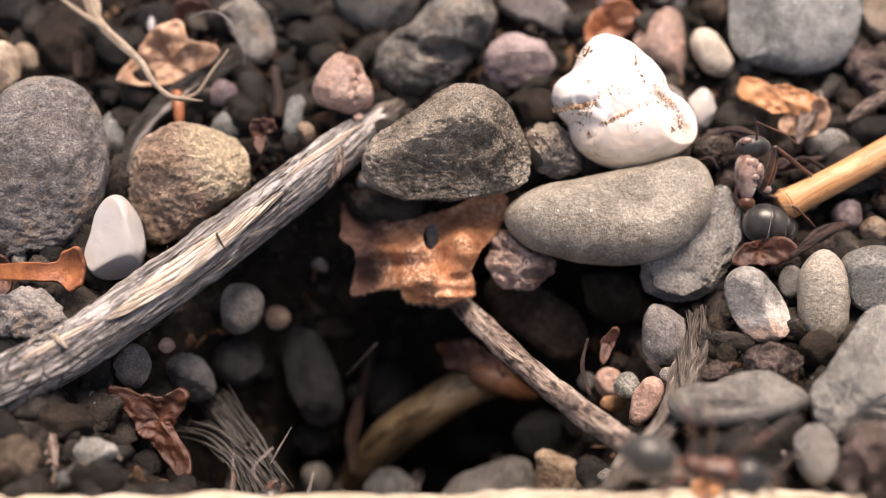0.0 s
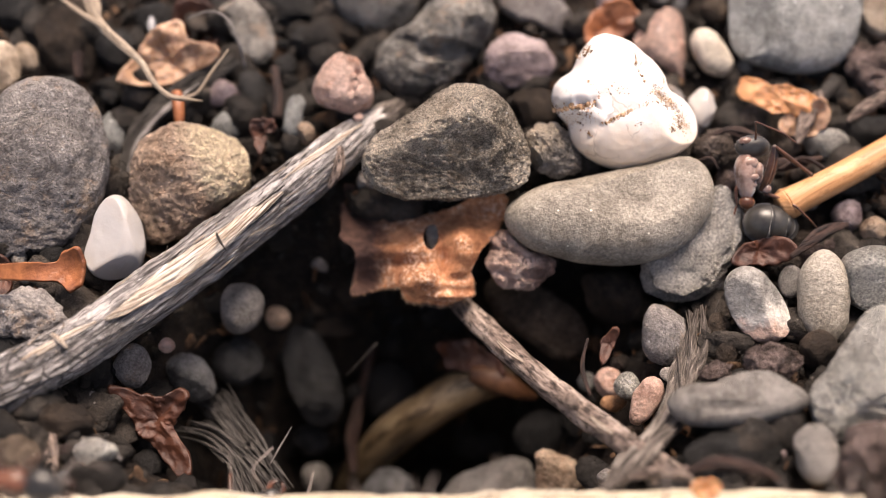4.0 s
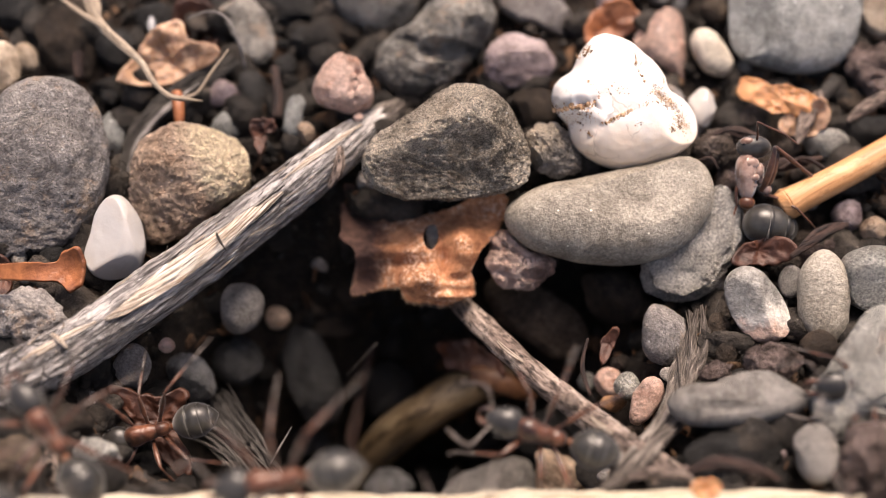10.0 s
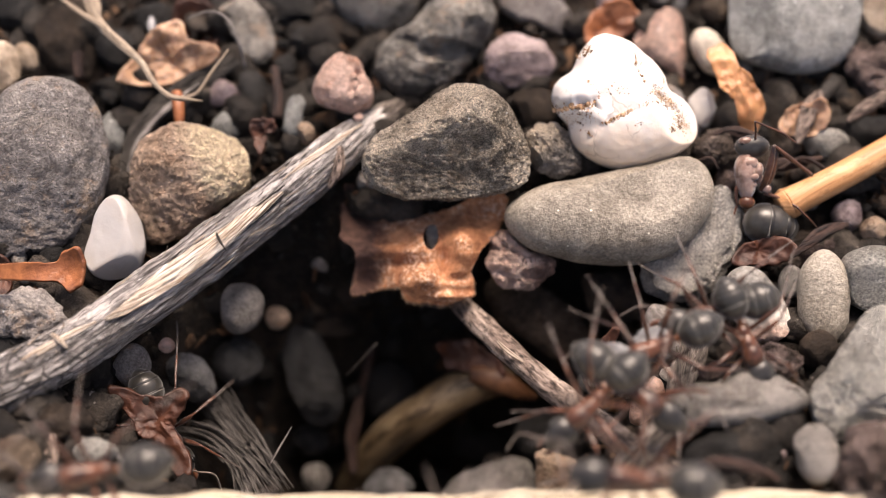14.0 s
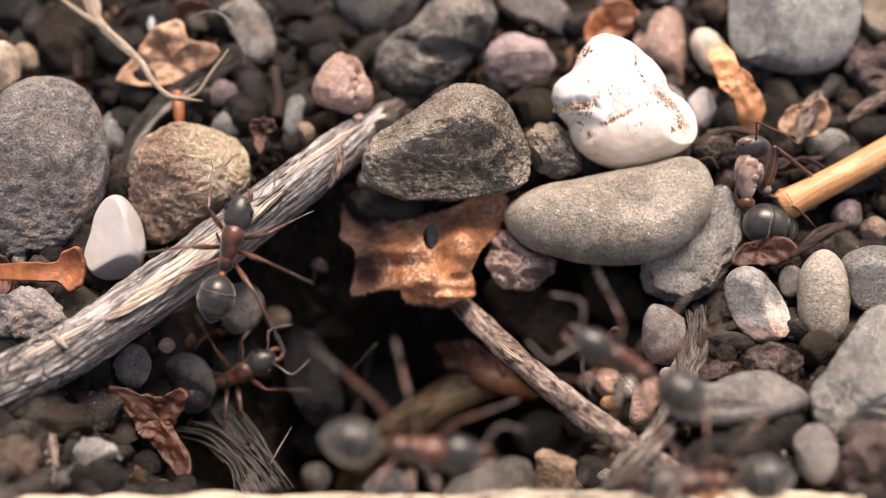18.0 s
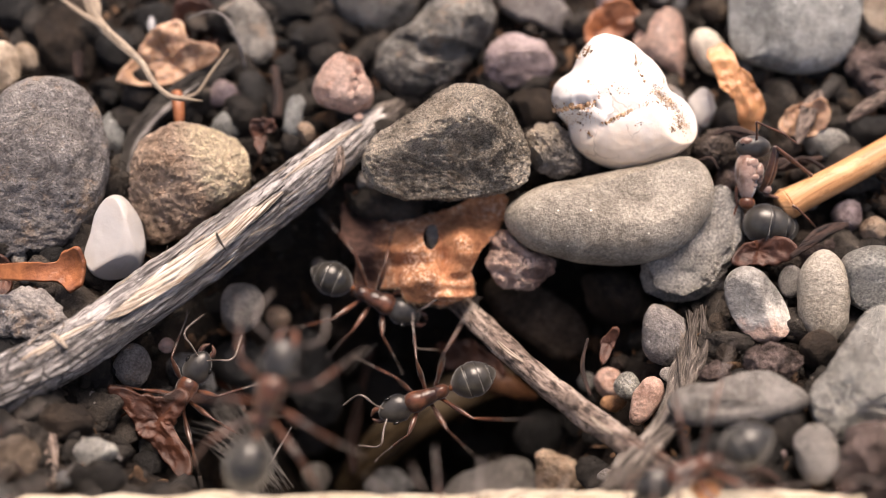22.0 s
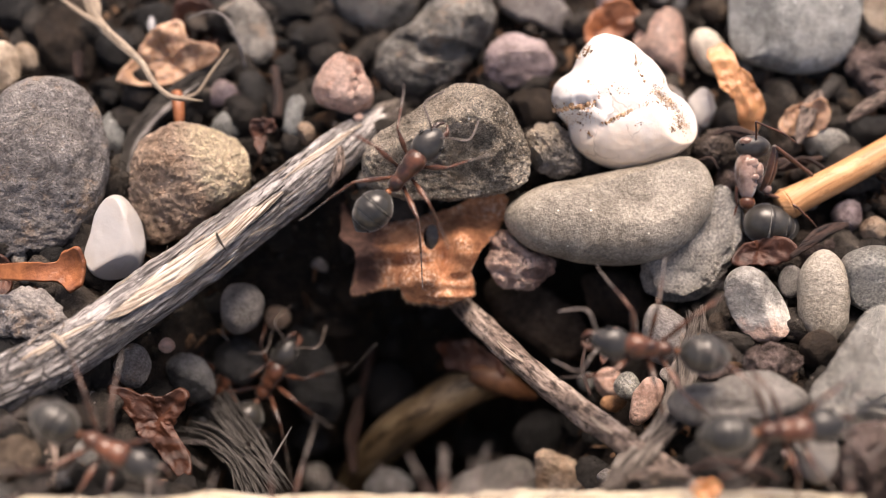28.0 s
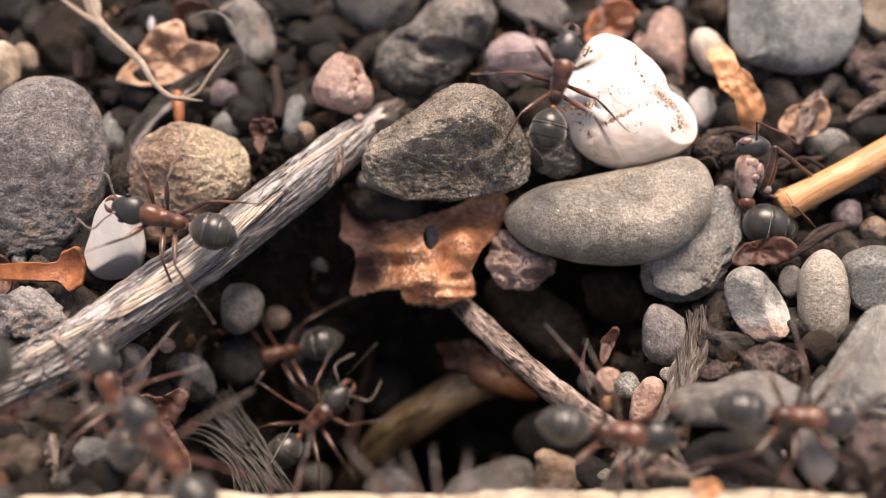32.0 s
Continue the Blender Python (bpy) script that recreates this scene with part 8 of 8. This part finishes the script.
    crawl(ANTS[4], [(0.00, 24.88, -5.06, 0.50, -176), (26.30, 24.88, -5.06, 0.50, -176), (27.50, 8.15, -6.54, 3.00, -187), (28.00, 8.43, -7.28, 3.00, -187), (28.50, 4.19, -5.79, 2.00, -183), (29.00, -0.45, -5.94, 0.50, -124), (29.50, -2.30, -4.54, -0.50, -141), (29.65, -3.66, -4.37, -0.75, -219), (29.80, -5.04, -4.20, -1.00, -297), (30.00, -4.84, -1.51, -4.30, -367), (30.50, -2.92, -1.72, -1.50, -368), (31.00, -0.83, -2.64, 1.00, -384), (31.50, 4.19, -6.29, 1.50, -384), (32.00, 6.30, -10.34, 2.00, -367)], 26.5, 32.0, 1.0)
    crawl(ANTS[5], [(0.00, -8.09, -12.61, -3.40, 60), (4.50, -8.09, -12.61, -3.40, 60), (5.50, -8.65, -8.99, -2.40, 56), (6.00, -7.73, -8.63, -2.20, 25), (6.50, -7.49, -8.64, -2.20, 21), (7.00, -6.17, -10.12, -2.00, 48), (7.50, -7.18, -7.86, -2.00, 55), (8.00, -7.52, -2.38, -2.00, 81), (8.25, -7.73, -2.33, -2.70, 27), (8.50, -7.94, -2.28, -3.40, -27), (9.00, -5.66, 1.95, -8.37, 27), (9.60, -0.76, 8.47, -10.54, 21), (32.00, -0.76, 8.47, -10.54, 21)], 0.0, 32.0, 1.0)
    crawl(ANTS[6], [(0.00, 7.92, -15.93, 2.00, 172), (7.80, 7.92, -15.93, 2.00, 172), (8.50, 5.31, -11.96, 1.50, 168), (9.00, 0.34, -10.12, 0.50, 186), (9.50, 2.36, -10.48, 0.80, 196), (10.00, 4.26, -10.02, 1.00, 163), (10.25, 4.79, -9.54, 1.00, 95), (10.50, 5.33, -9.06, 1.00, 27), (11.00, 5.95, -9.73, 1.60, -15), (12.00, 6.65, -8.70, 1.60, 14), (13.00, 6.32, -10.02, 1.60, -27), (13.50, 6.87, -9.52, 2.00, -32), (14.00, 7.23, -8.67, 2.40, -37), (14.50, 6.68, -8.61, 2.40, 42), (16.50, 6.99, -16.78, 3.00, 56), (32.00, 6.96, -17.08, 3.00, 48)], 7.5, 15.5, 1.0)
    crawl(ANTS[7], [(0.00, 26.22, 15.31, 4.37, -164), (9.80, 26.22, 15.31, 4.37, -164), (10.50, 21.00, 10.22, 4.75, -164), (11.00, 17.38, 8.57, 4.88, -139), (11.50, 15.41, 6.06, 3.83, -126), (12.00, 15.89, 6.74, 3.98, -133), (12.50, 15.40, 3.86, 3.35, -124), (13.00, 14.73, -1.12, 3.00, -113), (13.50, 13.17, -3.36, 3.00, -125), (14.00, 11.13, -5.15, 2.50, -164), (14.50, 8.25, -5.65, 2.00, -162), (16.50, 7.72, -15.52, 3.00, -196), (32.00, 7.59, -16.67, 3.00, -200)], 0.0, 17.5, 1.0)
    crawl(ANTS[8], [(0.00, 19.65, 21.09, 5.64, -130), (10.00, 19.65, 21.09, 5.64, -130), (11.00, 14.08, 6.58, 3.45, -129), (11.50, 13.63, 5.43, 3.19, -121), (12.00, 13.73, 3.74, 3.02, -119), (12.50, 13.92, 0.57, 2.72, -113), (13.00, 12.90, -5.90, 2.60, -105), (13.50, 11.70, -5.92, 2.60, -152), (14.00, 8.62, -6.81, 2.60, -157), (14.50, 6.16, -8.02, 2.50, -150), (16.30, 3.50, -15.94, 3.00, -198), (32.00, 3.46, -16.78, 3.00, -198)], 10.0, 17.3, 1.0)
    crawl(ANTS[9], [(0.00, 22.52, -8.54, 1.00, -172), (9.50, 22.52, -8.54, 1.00, -172), (10.30, 12.23, -7.70, 2.00, -176), (11.00, 7.28, -8.03, 2.00, -159), (12.00, 7.47, -6.55, 2.00, -143), (13.00, 7.39, -7.43, 2.00, -138), (14.00, 5.84, -9.31, 2.50, -137), (14.50, 5.51, -13.09, 3.00, -135), (15.25, 5.34, -15.29, 2.96, -177), (16.00, 5.18, -17.39, 3.00, -219), (32.00, 5.18, -17.39, 3.00, -219)], 9.3, 15.5, 1.0)
    crawl(ANTS[10], [(0.00, 26.53, 4.59, 2.01, -176), (12.00, 26.53, 4.59, 2.01, -176), (12.60, 21.27, 3.10, 2.68, -171), (13.00, 17.80, 1.19, 2.76, -175), (13.50, 15.68, -2.53, 2.50, -124), (14.00, 12.10, -6.07, 2.20, -68), (14.50, 10.50, -8.15, 2.50, -120), (15.40, 10.74, -12.82, 2.59, -179), (16.30, 10.87, -17.08, 3.00, -238), (32.00, 10.87, -17.08, 3.00, -238)], 11.6, 15.5, 1.0)
    carried(wing_c, [(0.00, 17.42, 17.42, 4.83, 0), (10.00, 17.42, 17.42, 4.83, 0), (11.00, 13.19, 5.14, 3.93, 20), (12.00, 12.85, 2.26, 3.50, 30), (12.50, 12.96, -2.17, 3.20, 50), (13.00, 11.97, -6.80, 3.20, 60), (14.00, 6.44, -7.81, 3.20, 10), (14.50, 4.48, -9.48, 3.00, 10), (16.30, 1.50, -16.36, 3.00, 10), (32.00, 1.50, -16.36, 3.00, 10)])
    carried(wing_d, [(0.00, 23.31, 14.13, 4.61, 0), (9.80, 23.31, 14.13, 4.61, 0), (10.50, 18.49, 8.52, 4.87, 0), (11.00, 15.11, 4.92, 4.08, -40), (12.00, 15.33, 2.98, 3.86, -45), (12.50, 13.92, 1.09, 3.44, -30), (13.00, 13.04, -4.38, 3.40, 20), (13.50, 11.41, -6.06, 3.40, 0), (14.00, 8.22, -6.88, 3.00, 20), (14.50, 5.94, -7.41, 3.00, 20), (16.50, 5.26, -16.36, 3.00, 20), (32.00, 5.26, -16.36, 3.00, 20)])
    carried(loose_leaf, [(0.00, 15.85, 6.58, 2.85, -8), (11.60, 15.85, 6.58, 2.85, -8), (12.20, 16.21, 6.66, 3.06, -20), (12.60, 15.12, 6.69, 4.47, -60), (13.00, 13.00, 6.80, 4.90, -80), (13.40, 13.42, 6.49, 4.03, -52), (14.00, 13.53, 6.60, 3.85, -50), (32.00, 13.53, 6.60, 3.85, -50)])
    crawl(ANTS[11], [(0.00, 13.29, -17.40, 4.00, 166), (6.20, 13.33, -17.20, 4.00, 166), (7.00, 8.34, -15.05, 4.50, 164), (7.50, 7.13, -14.76, 5.00, 167), (8.00, 1.21, -13.57, 5.00, 158), (8.50, -3.91, -14.12, 5.00, 161), (9.00, -8.73, -15.58, 4.50, 161), (9.50, -16.25, -16.61, 4.50, 167), (32.00, -16.25, -16.61, 4.50, 167)], 6.0, 32.0, 1.0)
    carried(wing_b, [(0.00, 10.26, -16.61, 4.50, -20), (6.20, 10.26, -16.61, 4.50, -20), (7.00, 5.11, -14.18, 5.20, -20), (7.50, 4.18, -14.42, 5.60, -15), (8.00, -1.64, -12.62, 6.50, -33), (8.50, -6.94, -13.56, 5.60, -20), (9.00, -11.63, -15.28, 5.20, -10), (9.50, -19.09, -16.43, 5.00, -10), (32.00, -19.09, -16.43, 5.00, -10)])
    crawl(ANTS[12], [(0.00, 8.95, -12.98, 4.20, -12), (0.50, 6.48, -13.31, 4.20, -13), (1.00, 4.18, -14.69, 4.20, -32), (1.40, 0.88, -16.98, 4.20, -4), (32.00, 0.88, -16.98, 4.20, -4)], 0.0, 2.0, 1.0)
    crawl(ANTS[13], [(0.00, -20.78, -13.43, 3.00, -11), (1.00, -20.78, -13.43, 3.00, -11), (1.60, -16.53, -13.45, 3.60, -14), (3.50, -16.12, -13.23, 3.60, -15), (5.50, -15.19, -12.83, 3.60, 21), (5.80, -11.07, -13.04, 4.00, 30), (5.90, -9.08, -13.17, 4.20, 98), (6.00, -7.12, -13.31, 4.40, 166), (6.50, -11.56, -12.86, 4.20, 165), (7.00, -13.58, -13.21, 4.00, 178), (7.60, -17.53, -14.04, 4.00, 172), (32.00, -17.53, -14.04, 4.00, 172)], 0.6, 32.0, 1.0)
    crawl(ANTS[14], [(0.00, -23.08, -10.15, 2.00, -8), (7.00, -22.21, -10.15, 2.00, -8), (7.60, -14.39, -12.15, 3.20, 4), (8.00, -12.69, -12.33, 3.20, 11), (8.25, -12.75, -12.12, 3.10, 90), (8.50, -12.81, -11.92, 3.00, 170), (9.00, -14.11, -11.15, 3.00, 187), (9.50, -12.57, -11.45, 3.00, 162), (10.00, -14.28, -11.39, 3.00, 125), (11.00, -13.49, -10.37, 2.60, 48), (12.00, -13.51, -10.86, 2.60, 62), (13.00, -14.12, -11.59, 2.60, 61), (13.50, -13.27, -12.08, 2.80, 125), (14.00, -12.43, -12.57, 3.00, 189), (14.50, -15.58, -12.74, 3.00, 176), (16.00, -19.27, -13.31, 3.00, 172), (32.00, -19.27, -13.31, 3.00, 172)], 6.6, 15.5, 1.0)
    crawl(ANTS[15], [(0.00, -2.17, -17.70, 4.00, 168), (8.00, -1.80, -17.20, 4.00, 164), (9.00, -4.15, -13.04, 4.00, 157), (9.50, -5.95, -13.38, 4.00, 172), (10.00, -5.45, -13.38, 4.00, 189), (10.25, -5.19, -13.43, 4.00, 267), (10.50, -4.93, -13.49, 4.00, 346), (10.75, -1.70, -13.40, 4.00, 266), (11.00, 1.54, -13.32, 4.00, 186), (11.30, 0.90, -15.46, 3.96, 117), (11.60, 0.31, -17.50, 4.00, 48), (32.00, 0.31, -17.50, 4.00, 48)], 8.0, 12.0, 1.0)
    crawl(ANTS[16], [(0.00, 15.08, -17.10, 4.00, 168), (10.50, 14.76, -16.79, 4.00, 164), (11.50, 8.86, -13.15, 4.00, 164), (12.00, 8.03, -12.35, 4.00, 175), (12.50, 7.57, -12.32, 4.00, 246), (13.00, 7.11, -12.29, 4.00, 317), (13.50, 7.07, -12.97, 4.20, 246), (14.00, 7.03, -13.64, 4.40, 175), (14.50, 7.64, -12.57, 4.40, 169), (16.50, 9.96, -12.53, 4.00, 178), (17.00, 10.63, -12.12, 4.00, 189), (17.50, 8.80, -11.99, 4.60, 177), (18.00, 7.06, -9.85, 5.50, 152), (18.50, 6.27, -11.29, 5.00, 164), (18.67, 6.72, -11.60, 4.67, 110), (18.83, 7.18, -11.92, 4.33, 55), (19.00, 7.63, -12.24, 4.00, 0), (19.60, 9.94, -13.38, 4.00, -8), (20.30, 12.52, -16.39, 4.00, -16), (32.00, 12.52, -16.39, 4.00, -16)], 10.5, 32.0, 1.0)
    crawl(ANTS[17], [(0.00, -23.03, -12.51, 3.00, -4), (15.60, -19.90, -12.51, 3.00, -4), (16.50, -10.30, -12.70, 4.00, 7), (17.00, -5.89, -12.28, 4.50, 12), (17.50, -3.13, -12.40, 4.50, -3), (18.00, -1.39, -12.67, 5.00, -7), (18.50, -4.72, -12.56, 4.80, 3), (19.00, -6.05, -12.10, 5.00, 60), (20.00, -6.26, -11.93, 5.40, 72), (21.00, -6.19, -11.75, 5.40, 71), (22.00, -6.31, -11.66, 5.40, 73), (22.50, -5.50, -13.24, 4.60, 27), (23.00, -5.54, -13.26, 4.20, 27), (24.00, -4.72, -13.66, 4.00, 14), (25.00, -4.34, -12.84, 8.00, -16), (25.50, -2.88, -12.90, 5.00, -4), (26.50, -0.66, -16.59, 4.00, -8), (32.00, -0.66, -16.59, 4.00, -8)], 15.5, 32.0, 1.0)
    crawl(ANTS[18], [(0.00, 18.94, -15.09, 3.00, 172), (16.00, 19.02, -14.76, 3.00, 162), (17.00, 12.08, -11.96, 3.60, 150), (17.50, 13.13, -13.06, 3.60, 176), (18.00, 9.72, -13.28, 3.60, 185), (18.17, 10.10, -13.24, 3.60, 240), (18.33, 10.48, -13.21, 3.60, 296), (18.50, 10.86, -13.17, 3.60, 351), (19.00, 8.37, -12.60, 3.60, 348), (19.50, 8.79, -12.07, 3.60, 390), (20.00, 9.22, -11.55, 3.60, 433), (20.50, 10.12, -12.60, 3.60, 511), (21.00, 9.88, -12.83, 3.60, 561), (22.00, 9.39, -12.38, 3.20, 564), (22.33, 9.58, -12.27, 3.20, 620), (22.67, 9.77, -12.15, 3.20, 676), (23.00, 9.96, -12.03, 3.20, 731), (23.33, 11.06, -11.88, 3.20, 785), (23.67, 12.17, -11.72, 3.20, 839), (24.00, 13.29, -11.56, 3.20, 893), (25.00, 14.59, -11.91, 3.20, 896), (26.00, 19.32, -13.65, 3.00, 896), (32.00, 19.32, -13.65, 3.00, 896)], 16.0, 26.0, 1.0)
    crawl(ANTS[19], [(0.00, 1.08, -17.13, 3.60, 166), (18.00, 1.09, -16.62, 3.60, 162), (18.60, -0.51, -11.81, 3.00, 210), (19.00, -0.51, -10.98, 2.60, 193), (19.50, -1.47, -11.35, 2.60, 211), (19.75, -0.43, -11.42, 2.30, 275), (20.00, 0.61, -11.50, 2.00, 340), (20.50, 1.65, -11.85, 2.20, 268), (21.00, 2.67, -12.19, 2.40, 197), (21.80, 0.72, -15.73, 3.00, 189), (32.00, 0.72, -15.73, 3.00, 189)], 17.6, 32.0, 1.0)
    crawl(ANTS[20], [(0.00, -1.60, -17.40, 4.00, 162), (28.00, 0.89, -16.28, 4.00, 168), (29.00, -0.08, -13.10, 4.00, 185), (30.00, -2.41, -13.20, 4.20, 167), (30.25, -3.36, -13.23, 4.30, 89), (30.50, -4.31, -13.25, 4.40, 12), (31.00, -9.19, -13.13, 4.80, 7), (31.17, -10.13, -13.06, 4.67, -50), (31.33, -11.07, -12.98, 4.53, -107), (31.50, -12.02, -12.91, 4.40, -164), (32.00, -9.76, -12.58, 4.00, -235)], 27.0, 32.0, 1.0)
    crawl(ANTS[21], [(0.00, -24.17, -8.75, 2.00, -4), (26.80, -22.35, -9.65, 2.00, -8), (27.50, -15.29, -9.14, 2.00, -9), (28.00, -13.11, -10.83, 2.00, -27), (28.50, -11.42, -8.80, 1.00, -22), (28.75, -11.93, -8.61, 1.00, -94), (29.00, -12.44, -8.41, 1.00, -167), (30.00, -11.51, -9.32, 1.00, -238), (31.00, -12.98, -7.72, 1.40, -315), (32.00, -12.73, -9.03, 1.60, -255)], 26.5, 32.0, 1.0)
    crawl(ANTS[22], [(0.00, 1.15, 8.65, -10.50, 14), (26.50, -0.13, 8.30, -10.57, 14), (27.00, -3.99, 3.41, -8.90, 79), (27.50, -7.33, -1.19, -7.00, 143), (27.75, -7.91, -2.08, -7.00, 101), (28.00, -8.49, -2.97, -7.00, 59), (28.50, -9.25, -2.81, -7.00, 78), (29.00, -8.81, -3.91, -7.00, 88), (30.00, -7.67, -0.36, -7.00, 56), (31.00, -5.38, -3.68, -7.00, 86), (31.50, -6.43, -2.57, -6.55, 140), (32.00, -7.49, -1.45, -6.10, 194)], 0.0, 32.0, 1.0)
    crawl(ANTS[23], [(0.00, -8.18, -16.77, 2.00, 42), (20.60, -8.28, -15.93, 2.00, 42), (21.50, -10.89, -9.78, 0.00, 60), (22.00, -11.62, -6.05, -3.40, 61), (22.25, -11.90, -5.74, -2.95, 133), (22.50, -12.17, -5.44, -2.50, 204), (23.00, -13.13, -6.25, -2.00, 207), (23.50, -14.25, -6.91, -1.25, 268), (24.00, -15.31, -7.57, -0.50, 328), (24.50, -13.89, -6.85, -1.95, 387), (25.00, -12.36, -6.13, -3.40, 446), (25.50, -11.74, -7.05, -3.40, 468), (27.00, -9.11, -16.56, 2.00, 481), (32.00, -9.11, -16.56, 2.00, 481)], 20.5, 26.5, 1.0)
    crawl(ANTS[24], [(0.00, 15.29, -16.57, 3.00, 153), (26.60, 17.94, -14.65, 3.00, 164), (27.50, 12.32, -11.33, 3.00, 170), (27.67, 12.25, -11.26, 3.13, 115), (27.83, 12.18, -11.20, 3.27, 60), (28.00, 12.11, -11.13, 3.40, 5), (28.50, 8.26, -12.95, 3.40, -4), (29.00, 4.44, -11.81, 3.00, -32), (29.50, 3.54, -12.24, 3.20, -102), (30.00, 2.66, -12.66, 3.40, -172), (30.80, 0.70, -16.42, 3.60, -189), (32.00, 0.70, -16.42, 3.60, -189)], 25.6, 32.0, 1.0)
    crawl(ANTS[25], [(0.00, -18.05, 22.99, 6.06, -103), (0.90, -17.98, 22.42, 5.93, -103), (1.50, -14.77, 4.65, 7.42, -81), (2.00, -21.59, 2.18, 5.49, -157), (32.00, -25.54, 4.24, 1.43, -164)], 0.5, 3.0, 1.0)
    crawl(ANTS[26], [(0.00, -13.65, 20.71, 5.56, -171), (24.40, -14.17, 19.97, 5.39, -171), (25.00, -15.78, 10.26, 4.26, -186), (25.50, -19.52, 13.31, 4.93, -190), (26.20, -26.32, 19.23, 5.23, -189), (32.00, -26.32, 19.23, 5.23, -189)], 24.0, 26.5, 1.0)
    crawl(ANTS[27], [(0.00, -10.41, -17.20, 1.00, 53), (7.00, -10.53, -16.36, 1.00, 53), (7.50, -9.52, -9.47, -2.00, 51), (8.00, -8.28, -5.62, -3.40, 67), (8.50, -10.42, -5.62, -3.40, 117), (9.00, -11.95, -8.13, -2.00, 138), (10.00, -12.04, -7.77, -2.47, 195), (11.00, -12.14, -7.41, -2.93, 252), (12.00, -12.23, -7.05, -3.40, 309), (16.00, -11.95, -5.66, -4.30, 284), (16.50, -10.87, -4.68, -4.76, 330), (17.00, -9.73, -3.69, -5.20, 375), (18.00, -10.01, -3.61, -5.20, 387), (19.00, -12.47, -3.92, -5.20, 399), (22.50, -10.26, -2.33, -7.00, 320), (23.00, -9.73, -2.17, -7.00, 261), (23.50, -9.19, -2.00, -7.00, 201), (24.00, -8.66, -1.84, -7.00, 141), (27.50, -10.14, -3.44, -7.00, 63), (30.00, -12.09, -2.83, -5.20, 70), (31.00, -6.70, -0.36, -8.80, 99), (32.00, -6.24, -4.99, -7.00, 45)], 6.5, 32.0, 1.0)


motions()
